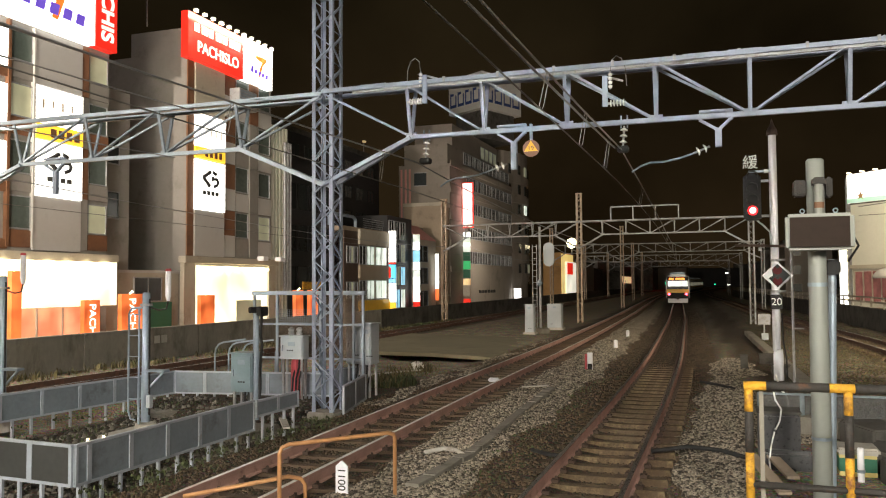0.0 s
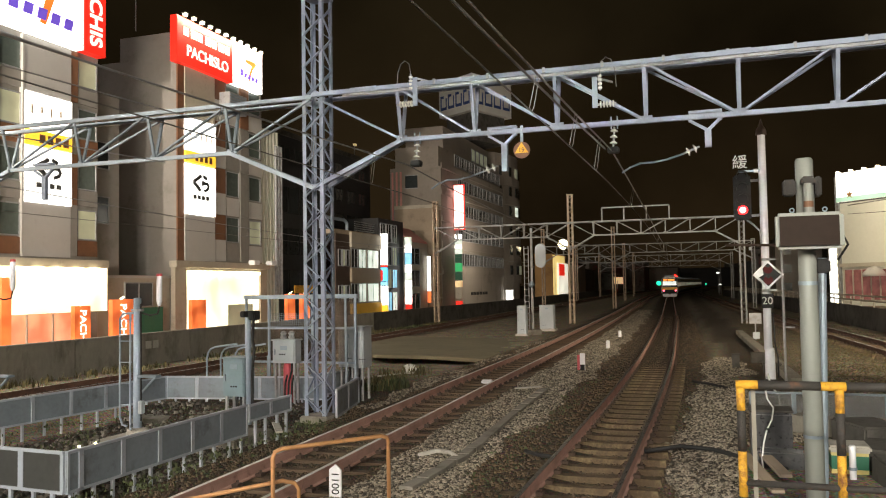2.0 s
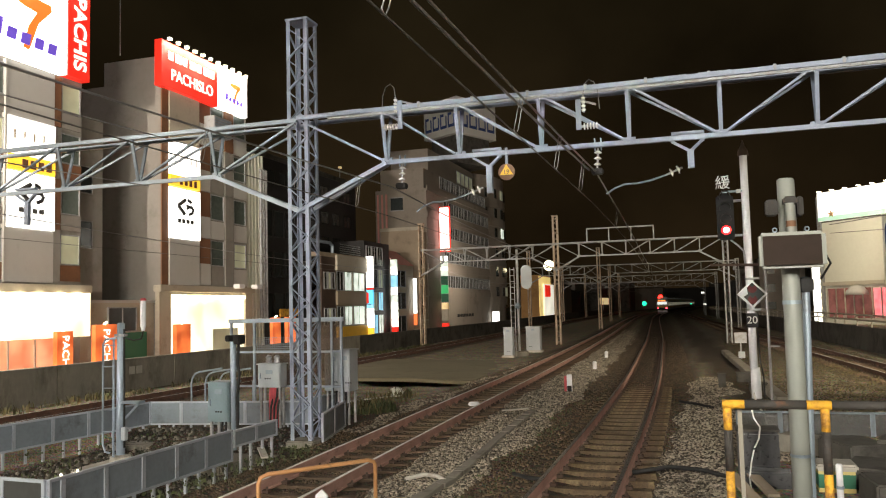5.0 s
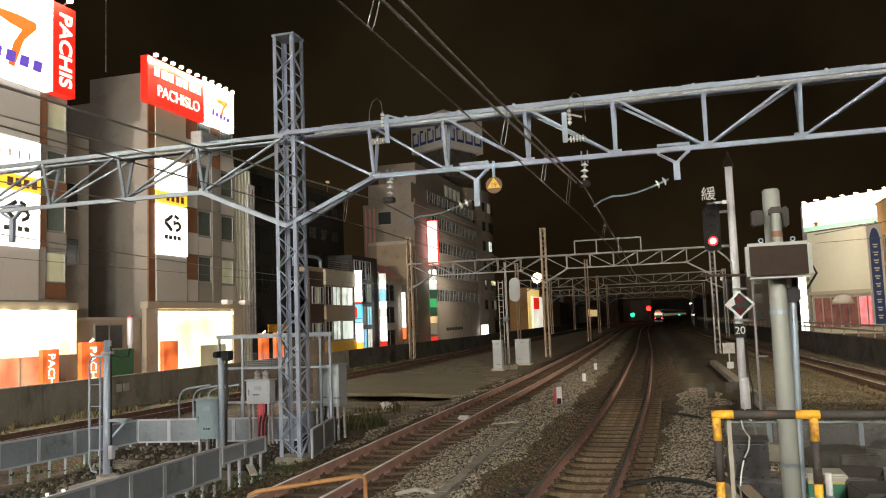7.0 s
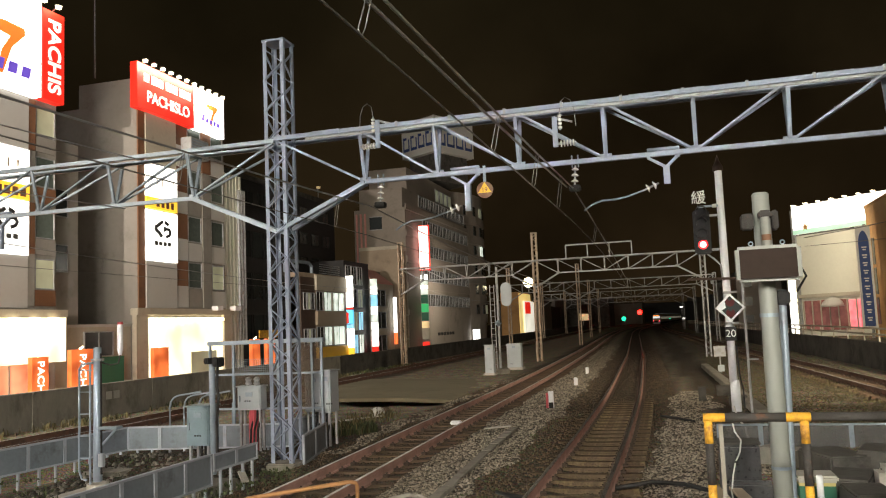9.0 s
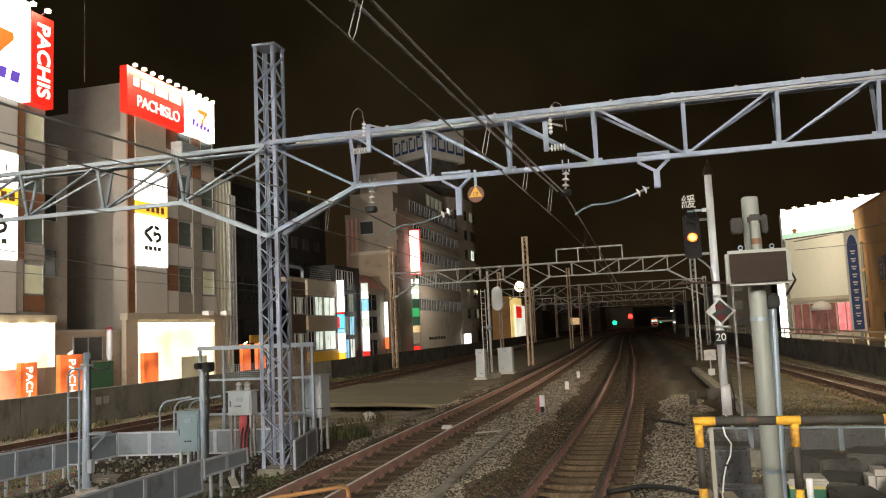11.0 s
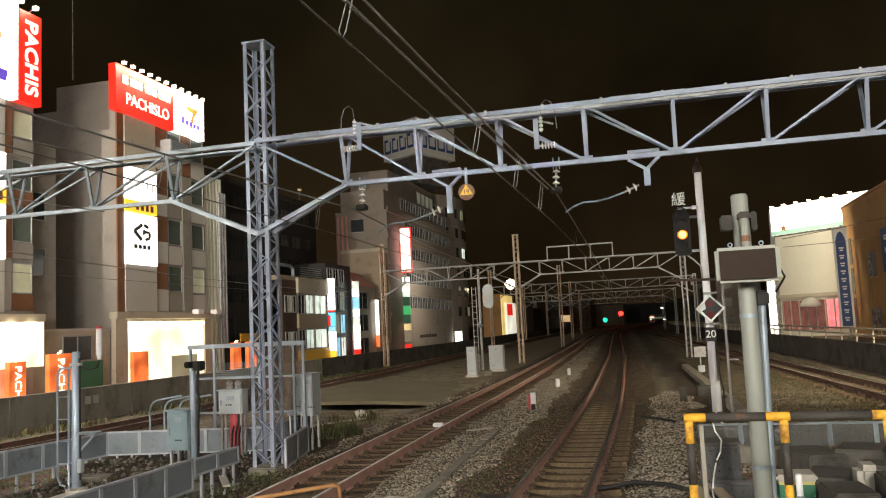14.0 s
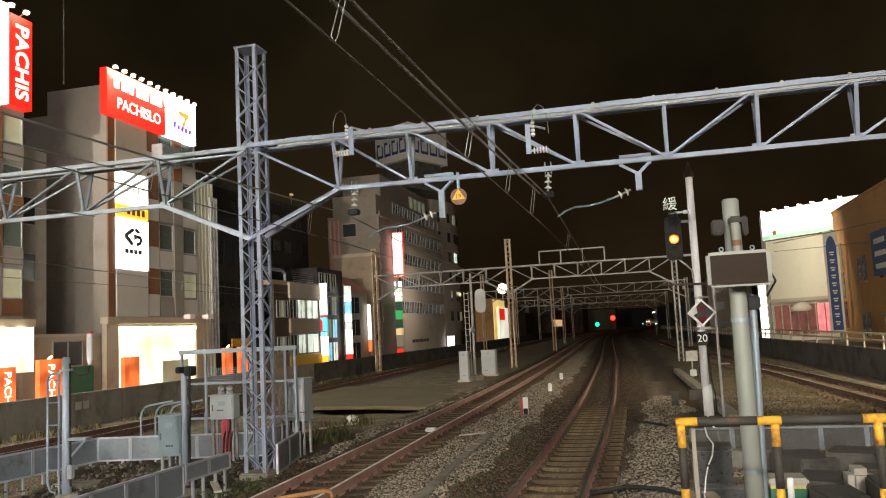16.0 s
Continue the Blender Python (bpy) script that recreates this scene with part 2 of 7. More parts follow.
M = dict(
    galv=mat("galvanised_steel", (0.27, 0.33, 0.40), 0.45, 0.35, 0.2, 4, 0.1, (0.20, 0.21, 0.23), 0.3),
    galv_dull=mat("dull_galvanised_steel", (0.33, 0.34, 0.36), 0.6, 0.3, 0.25, 4, 0.15, (0.2, 0.17, 0.14), 0.4),
    white_paint=mat("white_steel_paint", (0.78, 0.79, 0.84), 0.45, 0, 0.12, 3, 0.08, (0.36, 0.30, 0.26), 0.2),
    # warm light on the far masts is put into this brown
    mast_warm=mat("warm_lit_mast", (0.52, 0.42, 0.33), 0.7, 0.1, 0.25, 4, 0.15, (0.26, 0.16, 0.10), 0.45),
    rail_dark=mat("dark_rusty_rail", (0.15, 0.08, 0.055), 0.8, 0.1, 0.3, 6, 0.3, (0.08, 0.05, 0.04), 0.5),
    portal_paint=mat("grey_white_portal_paint", (0.255, 0.30, 0.40), 0.5, 0.1, 0.16, 3, 0.1, (0.25, 0.23, 0.22), 0.28),
    # pale base colour stands in for the glint on the left rail heads
    railglint=mat("rail_head_painted_glint", (0.78, 0.75, 0.72), 0.42, 0.3, 0.1, 8, 0.02),
    rail=mat("rusty_rail_side", (0.45, 0.275, 0.235), 0.75, 0.1, 0.3, 6, 0.3, (0.20, 0.10, 0.085), 0.3),
    railtop=mat("polished_rail_head", (0.52, 0.50, 0.48), 0.28, 0.9, 0.1, 8, 0.05),
    sleeper=mat("concrete_sleeper", (0.17, 0.127, 0.07), 0.9, 0, 0.4, 6, 0.5, (0.08, 0.052, 0.03), 0.65, rand=0.6),
    sleeper2=mat("timber_sleeper", (0.10, 0.066, 0.042), 0.95, 0, 0.35, 8, 0.6, (0.05, 0.035, 0.025), 0.4, rand=0.5, stretch=(0.3, 3, 3)),
    clip=mat("rail_clip", (0.07, 0.045, 0.035), 0.85, 0.2, 0.3, 9, 0.3),
    stone=mat("ballast_stone", (0.225, 0.195, 0.155), 0.92, 0, 0.75, 10, 0.5, rand=1.3, island=True),
    stone_pit=mat("dark_rubble", (0.115, 0.105, 0.09), 0.95, 0, 0.6, 10, 0.5, rand=1.2, island=True),
    stone_dirt=mat("dusty_ballast_stone", (0.085, 0.07, 0.04), 0.95, 0, 0.5, 10, 0.5, rand=0.8, island=True),
    stone_rust=mat("rusty_ballast_stone", (0.078, 0.054, 0.033), 0.95, 0, 0.5, 10, 0.5, rand=0.9, island=True),
    concrete=mat("weathered_concrete", (0.225, 0.21, 0.18), 0.9, 0, 0.28, 1.2, 0.35, (0.12, 0.108, 0.088), 0.42, stretch=(1, 1, 0.5)),
    concrete_pale=mat("pale_concrete", (0.40, 0.38, 0.34), 0.85, 0, 0.22, 4, 0.3, (0.2, 0.17, 0.13), 0.35),
    apron=mat("dusty_apron_concrete", (0.16, 0.14, 0.09), 0.92, 0, 0.2, 1.0, 0.3, (0.12, 0.105, 0.065), 0.4),
    dark_wall=mat("dark_concrete", (0.085, 0.08, 0.072), 0.92, 0, 0.35, 1.5, 0.4, (0.04, 0.037, 0.033), 0.5),
    panel=mat("grey_sheet_panel", (0.21, 0.245, 0.285), 0.6, 0.2, 0.25, 2.2, 0.12, (0.14, 0.15, 0.165), 0.35),
    frame=mat("panel_frame", (0.42, 0.46, 0.53), 0.5, 0.3, 0.15, 4, 0.1, (0.3, 0.26, 0.22), 0.25),
    cabinet=mat("cabinet_paint", (0.20, 0.27, 0.31), 0.45, 0.1, 0.12, 4, 0.06, (0.25, 0.24, 0.22), 0.2),
    whitebox=mat("pale_grey_cabinet", (0.38, 0.42, 0.46), 0.5, 0.1, 0.12, 4, 0.06, (0.36, 0.32, 0.28), 0.22),
    black=mat("black_plastic", (0.012, 0.012, 0.013), 0.75, 0, 0.2, 5, 0.1),
    rust_yellow=mat("rusted_yellow_paint", (0.66, 0.36, 0.03), 0.65, 0.05, 0.3, 9, 0.5, (0.17, 0.065, 0.022), 0.5),
    rust_black=mat("rusted_black_paint", (0.035, 0.032, 0.03), 0.7, 0.1, 0.3, 9, 0.5, (0.13, 0.055, 0.025), 0.3),
    wire=mat("overhead_wire", (0.19, 0.185, 0.18), 0.55, 0.6, 0.2, 6, 0.0),
    wire_pale=mat("bright_wire", (0.34, 0.34, 0.35), 0.45, 0.6, 0.2, 6, 0.0),
    porcelain=mat("white_porcelain", (0.72, 0.72, 0.70), 0.2, 0, 0.1, 5, 0.0, (0.4, 0.36, 0.3), 0.2),
    beige=mat("cream_tile_wall", (0.46, 0.42, 0.35), 0.7, 0, 0.12, 0.8, 0.15, (0.30, 0.26, 0.21), 0.3),
    greywall=mat("grey_rendered_wall", (0.25, 0.235, 0.22), 0.85, 0, 0.15, 0.6, 0.15, (0.18, 0.165, 0.15), 0.35),
    greypanel=mat("light_grey_cladding", (0.50, 0.49, 0.48), 0.55, 0.1, 0.07, 0.7, 0.05, (0.4, 0.385, 0.37), 0.3),
    brown=mat("brown_cladding", (0.20, 0.095, 0.05), 0.55, 0.1, 0.25, 1.2, 0.1, (0.13, 0.065, 0.04), 0.4),
    umber=mat("dark_brown_tile_wall", (0.065, 0.04, 0.03), 0.6, 0, 0.25, 1.2, 0.1, (0.04, 0.028, 0.022), 0.4),
    tan=mat("tan_tile_wall", (0.36, 0.29, 0.22), 0.8, 0, 0.15, 0.7, 0.2, (0.24, 0.19, 0.15), 0.35),
    taupe=mat("taupe_tile_wall", (0.30, 0.265, 0.235), 0.8, 0, 0.14, 0.5, 0.2, (0.2, 0.175, 0.155), 0.35),
    ochre=mat("ochre_rendered_wall", (0.50, 0.29, 0.12), 0.85, 0, 0.16, 0.5, 0.2, (0.36, 0.20, 0.085), 0.4),
    white_wall=mat("white_hall_cladding", (0.66, 0.66, 0.60), 0.6, 0, 0.08, 0.5, 0.08, (0.5, 0.5, 0.44), 0.25),
    glass=mat("dark_window_glass", (0.035, 0.042, 0.045), 0.12, 0, 0.3, 0.7, 0.02),
    glass_green=mat("greenish_window_glass", (0.10, 0.125, 0.115), 0.15, 0, 0.35, 0.7, 0.02),
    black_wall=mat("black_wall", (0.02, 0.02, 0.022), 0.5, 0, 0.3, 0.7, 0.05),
    pinkroof=mat("faded_red_awning", (0.68, 0.34, 0.31), 0.8, 0, 0.15, 1.5, 0.1),
    red=mat("red_sign_face", (0.75, 0.035, 0.02), 0.5, 0, 0.08, 2, 0.0),
    redpaint=mat("faded_red_paint", (0.50, 0.07, 0.09), 0.6, 0, 0.25, 6, 0.1, (0.3, 0.1, 0.1), 0.3),
    green=mat("green_board", (0.025, 0.15, 0.09), 0.5, 0, 0.1, 2, 0.05),
    blue=mat("blue_sign_face", (0.03, 0.07, 0.24), 0.5, 0, 0.15, 2, 0.0),
    white=mat("white_sign_face", (0.78, 0.78, 0.76), 0.5, 0, 0.05, 2, 0.0),
    leaf=mat("weed_leaves", (0.05, 0.062, 0.022), 0.8, 0, 0.4, 9, 0.1, rand=0.8, island=True),
    dry=mat("dry_grass", (0.10, 0.085, 0.038), 0.9, 0, 0.4, 9, 0.1, rand=0.8, island=True),
    yellow=mat("yellow_sign_paint", (0.80, 0.46, 0.03), 0.5, 0, 0.1, 4, 0.0),
    lettering=mat("grey_sign_lettering", (0.07, 0.07, 0.07), 0.6, 0, 0.1, 4, 0.0),
    lit_letter=glow("lit_white_lettering", (1.0, 0.95, 0.88), 0.8),
    lit_violet=glow("lit_violet_lettering", (0.16, 0.09, 0.62), 0.6),
    lit_swoosh=glow("lit_orange_mark", (1.0, 0.22, 0.03), 0.7),
    lit_white=glow("lit_white_sign", (1.0, 0.97, 0.90), 2.2, 0.12, 0.8),
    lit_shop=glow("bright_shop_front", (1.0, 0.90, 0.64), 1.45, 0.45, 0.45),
    lit_bulb=glow("floodlight_glass", (1.0, 0.84, 0.5), 7.0),
    lit_orange=glow("lit_orange_banner", (1.0, 0.2, 0.05), 0.95, 0.7, 0.9),
    lit_inside=glow("orange_lit_interior", (1.0, 0.40, 0.22), 0.6, 0.8, 0.7),
    lit_yellow=glow("lit_yellow_sign", (1.0, 0.62, 0.05), 0.9),
    lit_red=glow("lit_red_sign", (0.9, 0.025, 0.012), 0.7),
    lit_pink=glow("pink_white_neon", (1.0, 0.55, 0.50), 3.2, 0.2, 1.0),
    lit_blue=glow("lit_blue_sign", (0.32, 0.72, 0.95), 0.9, 0.3, 1.5),
    lit_cyan=glow("lit_cyan_sign", (0.12, 0.62, 0.95), 1.1, 0.3, 1.5),
    lit_green=glow("lit_green_sign", (0.04, 0.5, 0.16), 0.6),
    lit_win=glow("lit_window", (0.80, 0.90, 0.78), 0.75, 0.7, 1.4),
    lit_winwarm=glow("warm_lit_window", (1.0, 0.72, 0.36), 0.55, 0.7, 1.4),
    lit_dim=glow("dim_lit_window", (0.62, 0.64, 0.45), 0.14, 0.6, 1.0),
    green_strip=glow("pale_green_strip", (0.55, 0.85, 0.66), 0.6, 0.2, 1.0),
    lit_panel=glow("pale_lit_panel", (1.0, 0.96, 0.78), 0.75, 0.25, 0.3),
    lit_wall=glow("yellow_wall_glow", (1.0, 0.72, 0.25), 0.6, 0.35, 0.5),
    sig_red=glow("red_signal_lens", (1.0, 0.12, 0.12), 13.0),
    sig_amber=glow("amber_signal_lens", (1.0, 0.36, 0.05), 7.0),
    # glow of the outer lens, also standing in for the lamp's halo
    rim_red=glow("red_lens_halo", (1.0, 0.004, 0.008), 3.5),
    rim_amber=glow("amber_lens_halo", (1.0, 0.10, 0.002), 3.5),
    sig_green=glow("green_signal_lens", (0.01, 0.55, 0.25), 3.0),
    pink_dim=glow("dim_pink_window", (0.16, 0.06, 0.05), 0.7, 0.8, 1.2),
    lit_magenta=glow("magenta_lit_window", (1.0, 0.22, 0.25), 0.9, 0.6, 1.2),
    far_red=glow("far_red_lens", (1.0, 0.003, 0.002), 50.0),
)


# ---- building blocks of meshes ----
class Mesh:
    """Vertices and faces in world space; part() moves them to their thing's origin."""

    def __init__(self):
        self.v, self.f = [], []

    def add(self, vs, fs):
        n = len(self.v)
        self.v += [tuple(p) for p in vs]
        self.f += [tuple(i + n for i in f) for f in fs]
        return self

    def box(self, x0, x1, y0, y1, z0, z1, ch=0.0):
        if ch <= 0:
            vs = [(x, y, z) for z in (z0, z1) for y in (y0, y1) for x in (x0, x1)]
            return self.add(vs, [(0, 2, 3, 1), (4, 5, 7, 6), (0, 1, 5, 4), (2, 6, 7, 3), (0, 4, 6, 2), (1, 3, 7, 5)])
        bm = bmesh.new()
        bmesh.ops.create_cube(bm, size=1)
        for q in bm.verts:
            q.co = Vector(((x0 + x1) / 2 + q.co.x * (x1 - x0), (y0 + y1) / 2 + q.co.y * (y1 - y0), (z0 + z1) / 2 + q.co.z * (z1 - z0)))
        bmesh.ops.bevel(bm, geom=bm.edges[:], offset=ch, segments=2, affect="EDGES")
        bm.verts.index_update()
        self.add([q.co[:] for q in bm.verts], [[q.index for q in f.verts] for f in bm.faces])
        bm.free()
        return self

    def bar(self, p, q, w, h=None):
        """A bar of rectangular section from p to q."""
        p, q = Vector(p), Vector(q)
        h = h or w
        d = (q - p).normalized()
        s = d.cross(Vector((0, 0, 1)))
        s = s.normalized() if s.length > 1e-4 else Vector((1, 0, 0))
        u = s.cross(d)
        vs = [e + s * a * w / 2 + u * b * h / 2 for e in (p, q) for a, b in ((-1, -1), (1, -1), (1, 1), (-1, 1))]
        return self.add(vs, [(0, 1, 2, 3), (7, 6, 5, 4), (0, 4, 5, 1), (1, 5, 6, 2), (2, 6, 7, 3), (3, 7, 4, 0)])

    def angle(self, p, q, w, t=0.012, sx=1, sy=1):
        """An upright angle section whose corner is at p, q; legs go towards -sx, -sy."""
        (x, y, z), (_, _, z2) = p, q
        self.box(min(x, x - sx * w), max(x, x - sx * w), min(y, y - sy * t), max(y, y - sy * t), z, z2)
        return self.box(min(x, x - sx * t), max(x, x - sx * t), min(y - sy * t, y - sy * w), max(y - sy * t, y - sy * w), z, z2)

    def tube(self, p, q, r, n=12, r2=None, caps=True):
        p, q = Vector(p), Vector(q)
        r2 = r if r2 is None else r2
        d = (q - p).normalized()
        s = d.cross(Vector((0, 0, 1)))
        s = s.normalized() if s.length > 1e-4 else Vector((1, 0, 0))
        u = s.cross(d)
        vs = [e + (s * math.cos(2 * math.pi * i / n) + u * math.sin(2 * math.pi * i / n)) * k for e, k in ((p, r), (q, r2)) for i in range(n)]
        fs = [(i, (i + 1) % n, n + (i + 1) % n, n + i) for i in range(n)]
        if caps:
            fs += [tuple(range(n))[::-1], tuple(range(n, 2 * n))]
        return self.add(vs, fs)

    def pipe(self, pts, r, n=8):
        pts = [Vector(p) for p in pts]
        rings = []
        for i, p in enumerate(pts):
            d = (pts[min(i + 1, len(pts) - 1)] - pts[max(i - 1, 0)]).normalized()
            s = d.cross(Vector((0, 0, 1)))
            s = s.normalized() if s.length > 1e-3 else (rings[-1][1] if rings else Vector((1, 0, 0)))
            if rings and s.dot(rings[-1][1]) < 0:
                s = -s
            rings.append((p, s, s.cross(d)))
        vs = [p + (s * math.cos(2 * math.pi * k / n) + u * math.sin(2 * math.pi * k / n)) * r for p, s, u in rings for k in range(n)]
        fs = [(i * n + k, i * n + (k + 1) % n, (i + 1) * n + (k + 1) % n, (i + 1) * n + k) for i in range(len(pts) - 1) for k in range(n)]
        fs += [tuple(range(n))[::-1], tuple(range((len(pts) - 1) * n, len(pts) * n))]
        return self.add(vs, fs)

    def lathe(self, x, y, prof, n=16):
        """prof: (radius, z) from the bottom up, round the upright axis at x, y."""
        vs = [(x + r * math.cos(2 * math.pi * k / n), y + r * math.sin(2 * math.pi * k / n), z) for r, z in prof for k in range(n)]
        fs = [(i * n + k, i * n + (k + 1) % n, (i + 1) * n + (k + 1) % n, (i + 1) * n + k) for i in range(len(prof) - 1) for k in range(n)]
        fs += [tuple(range(n))[::-1], tuple(range((len(prof) - 1) * n, len(prof) * n))]
        return self.add(vs, fs)

    def prism(self, poly, z0, z1):
        n = len(poly)
        vs = [(x, y, z) for z in (z0, z1) for x, y in poly]
        return self.add(vs, [tuple(range(n))[::-1], tuple(range(n, 2 * n))] + [(i, (i + 1) % n, n + (i + 1) % n, n + i) for i in range(n)])

    def turn(self, m):
        """Moves all that is in the mesh so far by the matrix m."""
        self.v = [tuple(m @ Vector(p)) for p in self.v]
        return self

    def data(self, name, origin=(0, 0, 0)):
        me = bpy.data.meshes.new(name)
        ox, oy, oz = origin
        me.from_pydata([(x - ox, y - oy, z - oz) for x, y, z in self.v], [], self.f)
        return me


def thing(name, at, label, category, group="", kind=""):
    o = new(name)
    o.location = at
    o.empty_display_size = 0.2
    return tagged(o, label, category, group, kind)


def root_place(o):
    p = Vector((0, 0, 0))
    while o is not None:
        p = p + o.location
        o = o.parent
    return p


def part(name, mesh, material, parent, label="", smooth=False):
    """One mesh object under a thing or a part; mesh in world space."""
    me = mesh.data(name, root_place(parent))
    me.materials.append(M[material] if isinstance(material, str) else material)
    if smooth:
        for p in me.polygons:
            p.use_smooth = len(p.vertices) == 4
    o = new(name, me)
    o.parent = parent
    return tagged(o, label) if label else o


def solid(name, mesh, material, label, category, at=(0, 0, 0), group="", kind="", smooth=False):
    """A top-level thing of one mesh."""
    me = mesh.data(name, at)
    me.materials.append(M[material])
    if smooth:
        for p in me.polygons:
            p.use_smooth = len(p.vertices) == 4
    o = new(name, me)
    o.location = at
    return tagged(o, label, category, group, kind)


def words(name, text, size, m, material, parent, depth=0.01, align="CENTER", label="", bold=0.0):
    """Writing as a mesh, in the plane of the matrix m (x along the line, y up)."""
    c = bpy.data.curves.new(name, "FONT")
    c.body, c.size, c.extrude, c.align_x, c.align_y, c.offset = text, size, depth, align, "CENTER", bold
    o = bpy.data.objects.new(name, c)
    me = bpy.data.meshes.new_from_object(o)
    bpy.data.objects.remove(o)
    me.name = name
    me.materials.clear()
    me.materials.append(M[material])
    me.transform(Matrix.Translation(-root_place(parent)) @ m)
    o = new(name, me)
    o.parent = parent
    return tagged(o, label) if label else o


# faces towards +x (the facades by the street), and towards the camera (-y)
def face_east(x, y, z):
    return Matrix.Translation((x, y, z)) @ Matrix(((0, 0, 1, 0), (1, 0, 0, 0), (0, 1, 0, 0), (0, 0, 0, 1)))


def face_south(x, y, z):
    return Matrix.Translation((x, y, z)) @ Matrix(((1, 0, 0, 0), (0, 0, -1, 0), (0, 1, 0, 0), (0, 0, 0, 1)))


def along(line, y):
    """x of a line of (y, x) pairs at y, smoothly."""
    ys = [p[0] for p in line]
    xs = [p[1] for p in line]
    i = max(0, min(len(ys) - 2, int(np.searchsorted(ys, y)) - 1))

    def slope(k):
        a, b = max(0, k - 1), min(len(ys) - 1, k + 1)
        return (xs[b] - xs[a]) / (ys[b] - ys[a])
    h = ys[i + 1] - ys[i]
    s = (y - ys[i]) / h
    if s < 0 or s > 1:
        return xs[i] + (xs[i + 1] - xs[i]) * s
    return (2 * s**3 - 3 * s**2 + 1) * xs[i] + (s**3 - 2 * s**2 + s) * h * slope(i) + (3 * s**2 - 2 * s**3) * xs[i + 1] + (s**3 - s**2) * h * slope(i + 1)


MAIN = [(-40, -1.75), (0, -1.78), (12, -1.80), (20, -1.85), (30, -2.06), (48, -2.73), (60, -3.2), (81, -4.25), (100, -5.2), (121, -6.25), (147, -7.5), (167, -8.2), (192, -8.85), (220, -8.8), (251, -8.4), (289, -7.6), (357, -4.8), (430, -2.2), (560, 6.0), (700, 22)]
LEFT = [(-40, -5.5), (0, -5.7), (9, -5.93), (13, -6.05), (21, -6.27), (29, -6.42), (44, -6.85), (70, -7.9), (100, -9.4), (147, -11.6), (192, -12.9), (251, -12.5), (357, -9.0), (500, 0)]
SIDE = [(-40, -16.9), (17, -17.0), (24, -16.85), (38, -17.1), (50, -17.4), (75, -18.2), (100, -19.0), (150, -20.5), (250, -22), (400, -18)]
RIGHT = [(-40, 11.5), (0, 8.9), (27, 6.72), (37, 6.02), (47, 5.25), (70, 3.6), (100, 1.8), (147, -1.0), (192, -3.5), (251, -4.2), (357, -0.8), (500, 8)]

# ---- ground ----
def rust_and_dimming(x, y):
    """How rusty and dark the ballast is: by the rails, and in the beds of the tracks."""
    e = x - along(MAIN, y)
    far = max(0.0, min(1.0, (y - 17) / 14))
    d = min(abs(e + 0.35) if e < 0.2 + 0.8 * far else abs(e + 0.35 - 0.8 * far), abs(x - along(LEFT, y) + 0.2), abs(x - along(SIDE, y)), abs(x - along(RIGHT, y)))
    v = max(0.0, min(1.0, (1.6 - d) / 0.35))
    # the dark path beside the cable trough; farther on, fading light painted as darkening
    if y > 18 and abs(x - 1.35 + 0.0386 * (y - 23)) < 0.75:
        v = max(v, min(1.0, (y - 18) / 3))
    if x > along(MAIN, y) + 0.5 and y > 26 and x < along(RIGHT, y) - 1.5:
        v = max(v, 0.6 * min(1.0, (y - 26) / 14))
    # bare earth in the pits and beside the left track
    if -13.2 < x < -7.3 and 6 < y < 24:
        v = max(v, min(1.0, (-7.3 - x) / 0.5, (24 - y) / 3))
    return v


def bed_drop(main, left, right, y):
    """How far the ballast lies below the sleepers' tops: between the rails, and on the open side of the main track."""
    a = 0.06 * np.clip((1.15 - np.abs(left)) / 0.3, 0, 1)
    b = 0.10 * np.clip((1.9 - main) / 0.6, 0, 1) * np.clip((main + 0.72) / 0.1, 0, 1)
    b = b * np.clip((34 - y) / 9, 0.25, 1)
    c = 0.09 * np.clip((1.8 - np.abs(right)) / 0.5, 0, 1)
    return np.maximum(np.maximum(a, b), c)


def pit_drop(x, y):
    """The shallow pits inside the panel fences, and the drain before the apron."""
    drain = 0.5 * np.clip((2.0 - np.abs(y - 29.4)) / 0.9, 0, 1) * np.clip((2.4 - np.abs(x + 10.7)) / 0.8, 0, 1)
    return np.maximum(0.28 * np.clip((-7.6 - x) / 0.6, 0, 1) * np.clip((16.5 - y) / 1.5, 0, 1), drain)


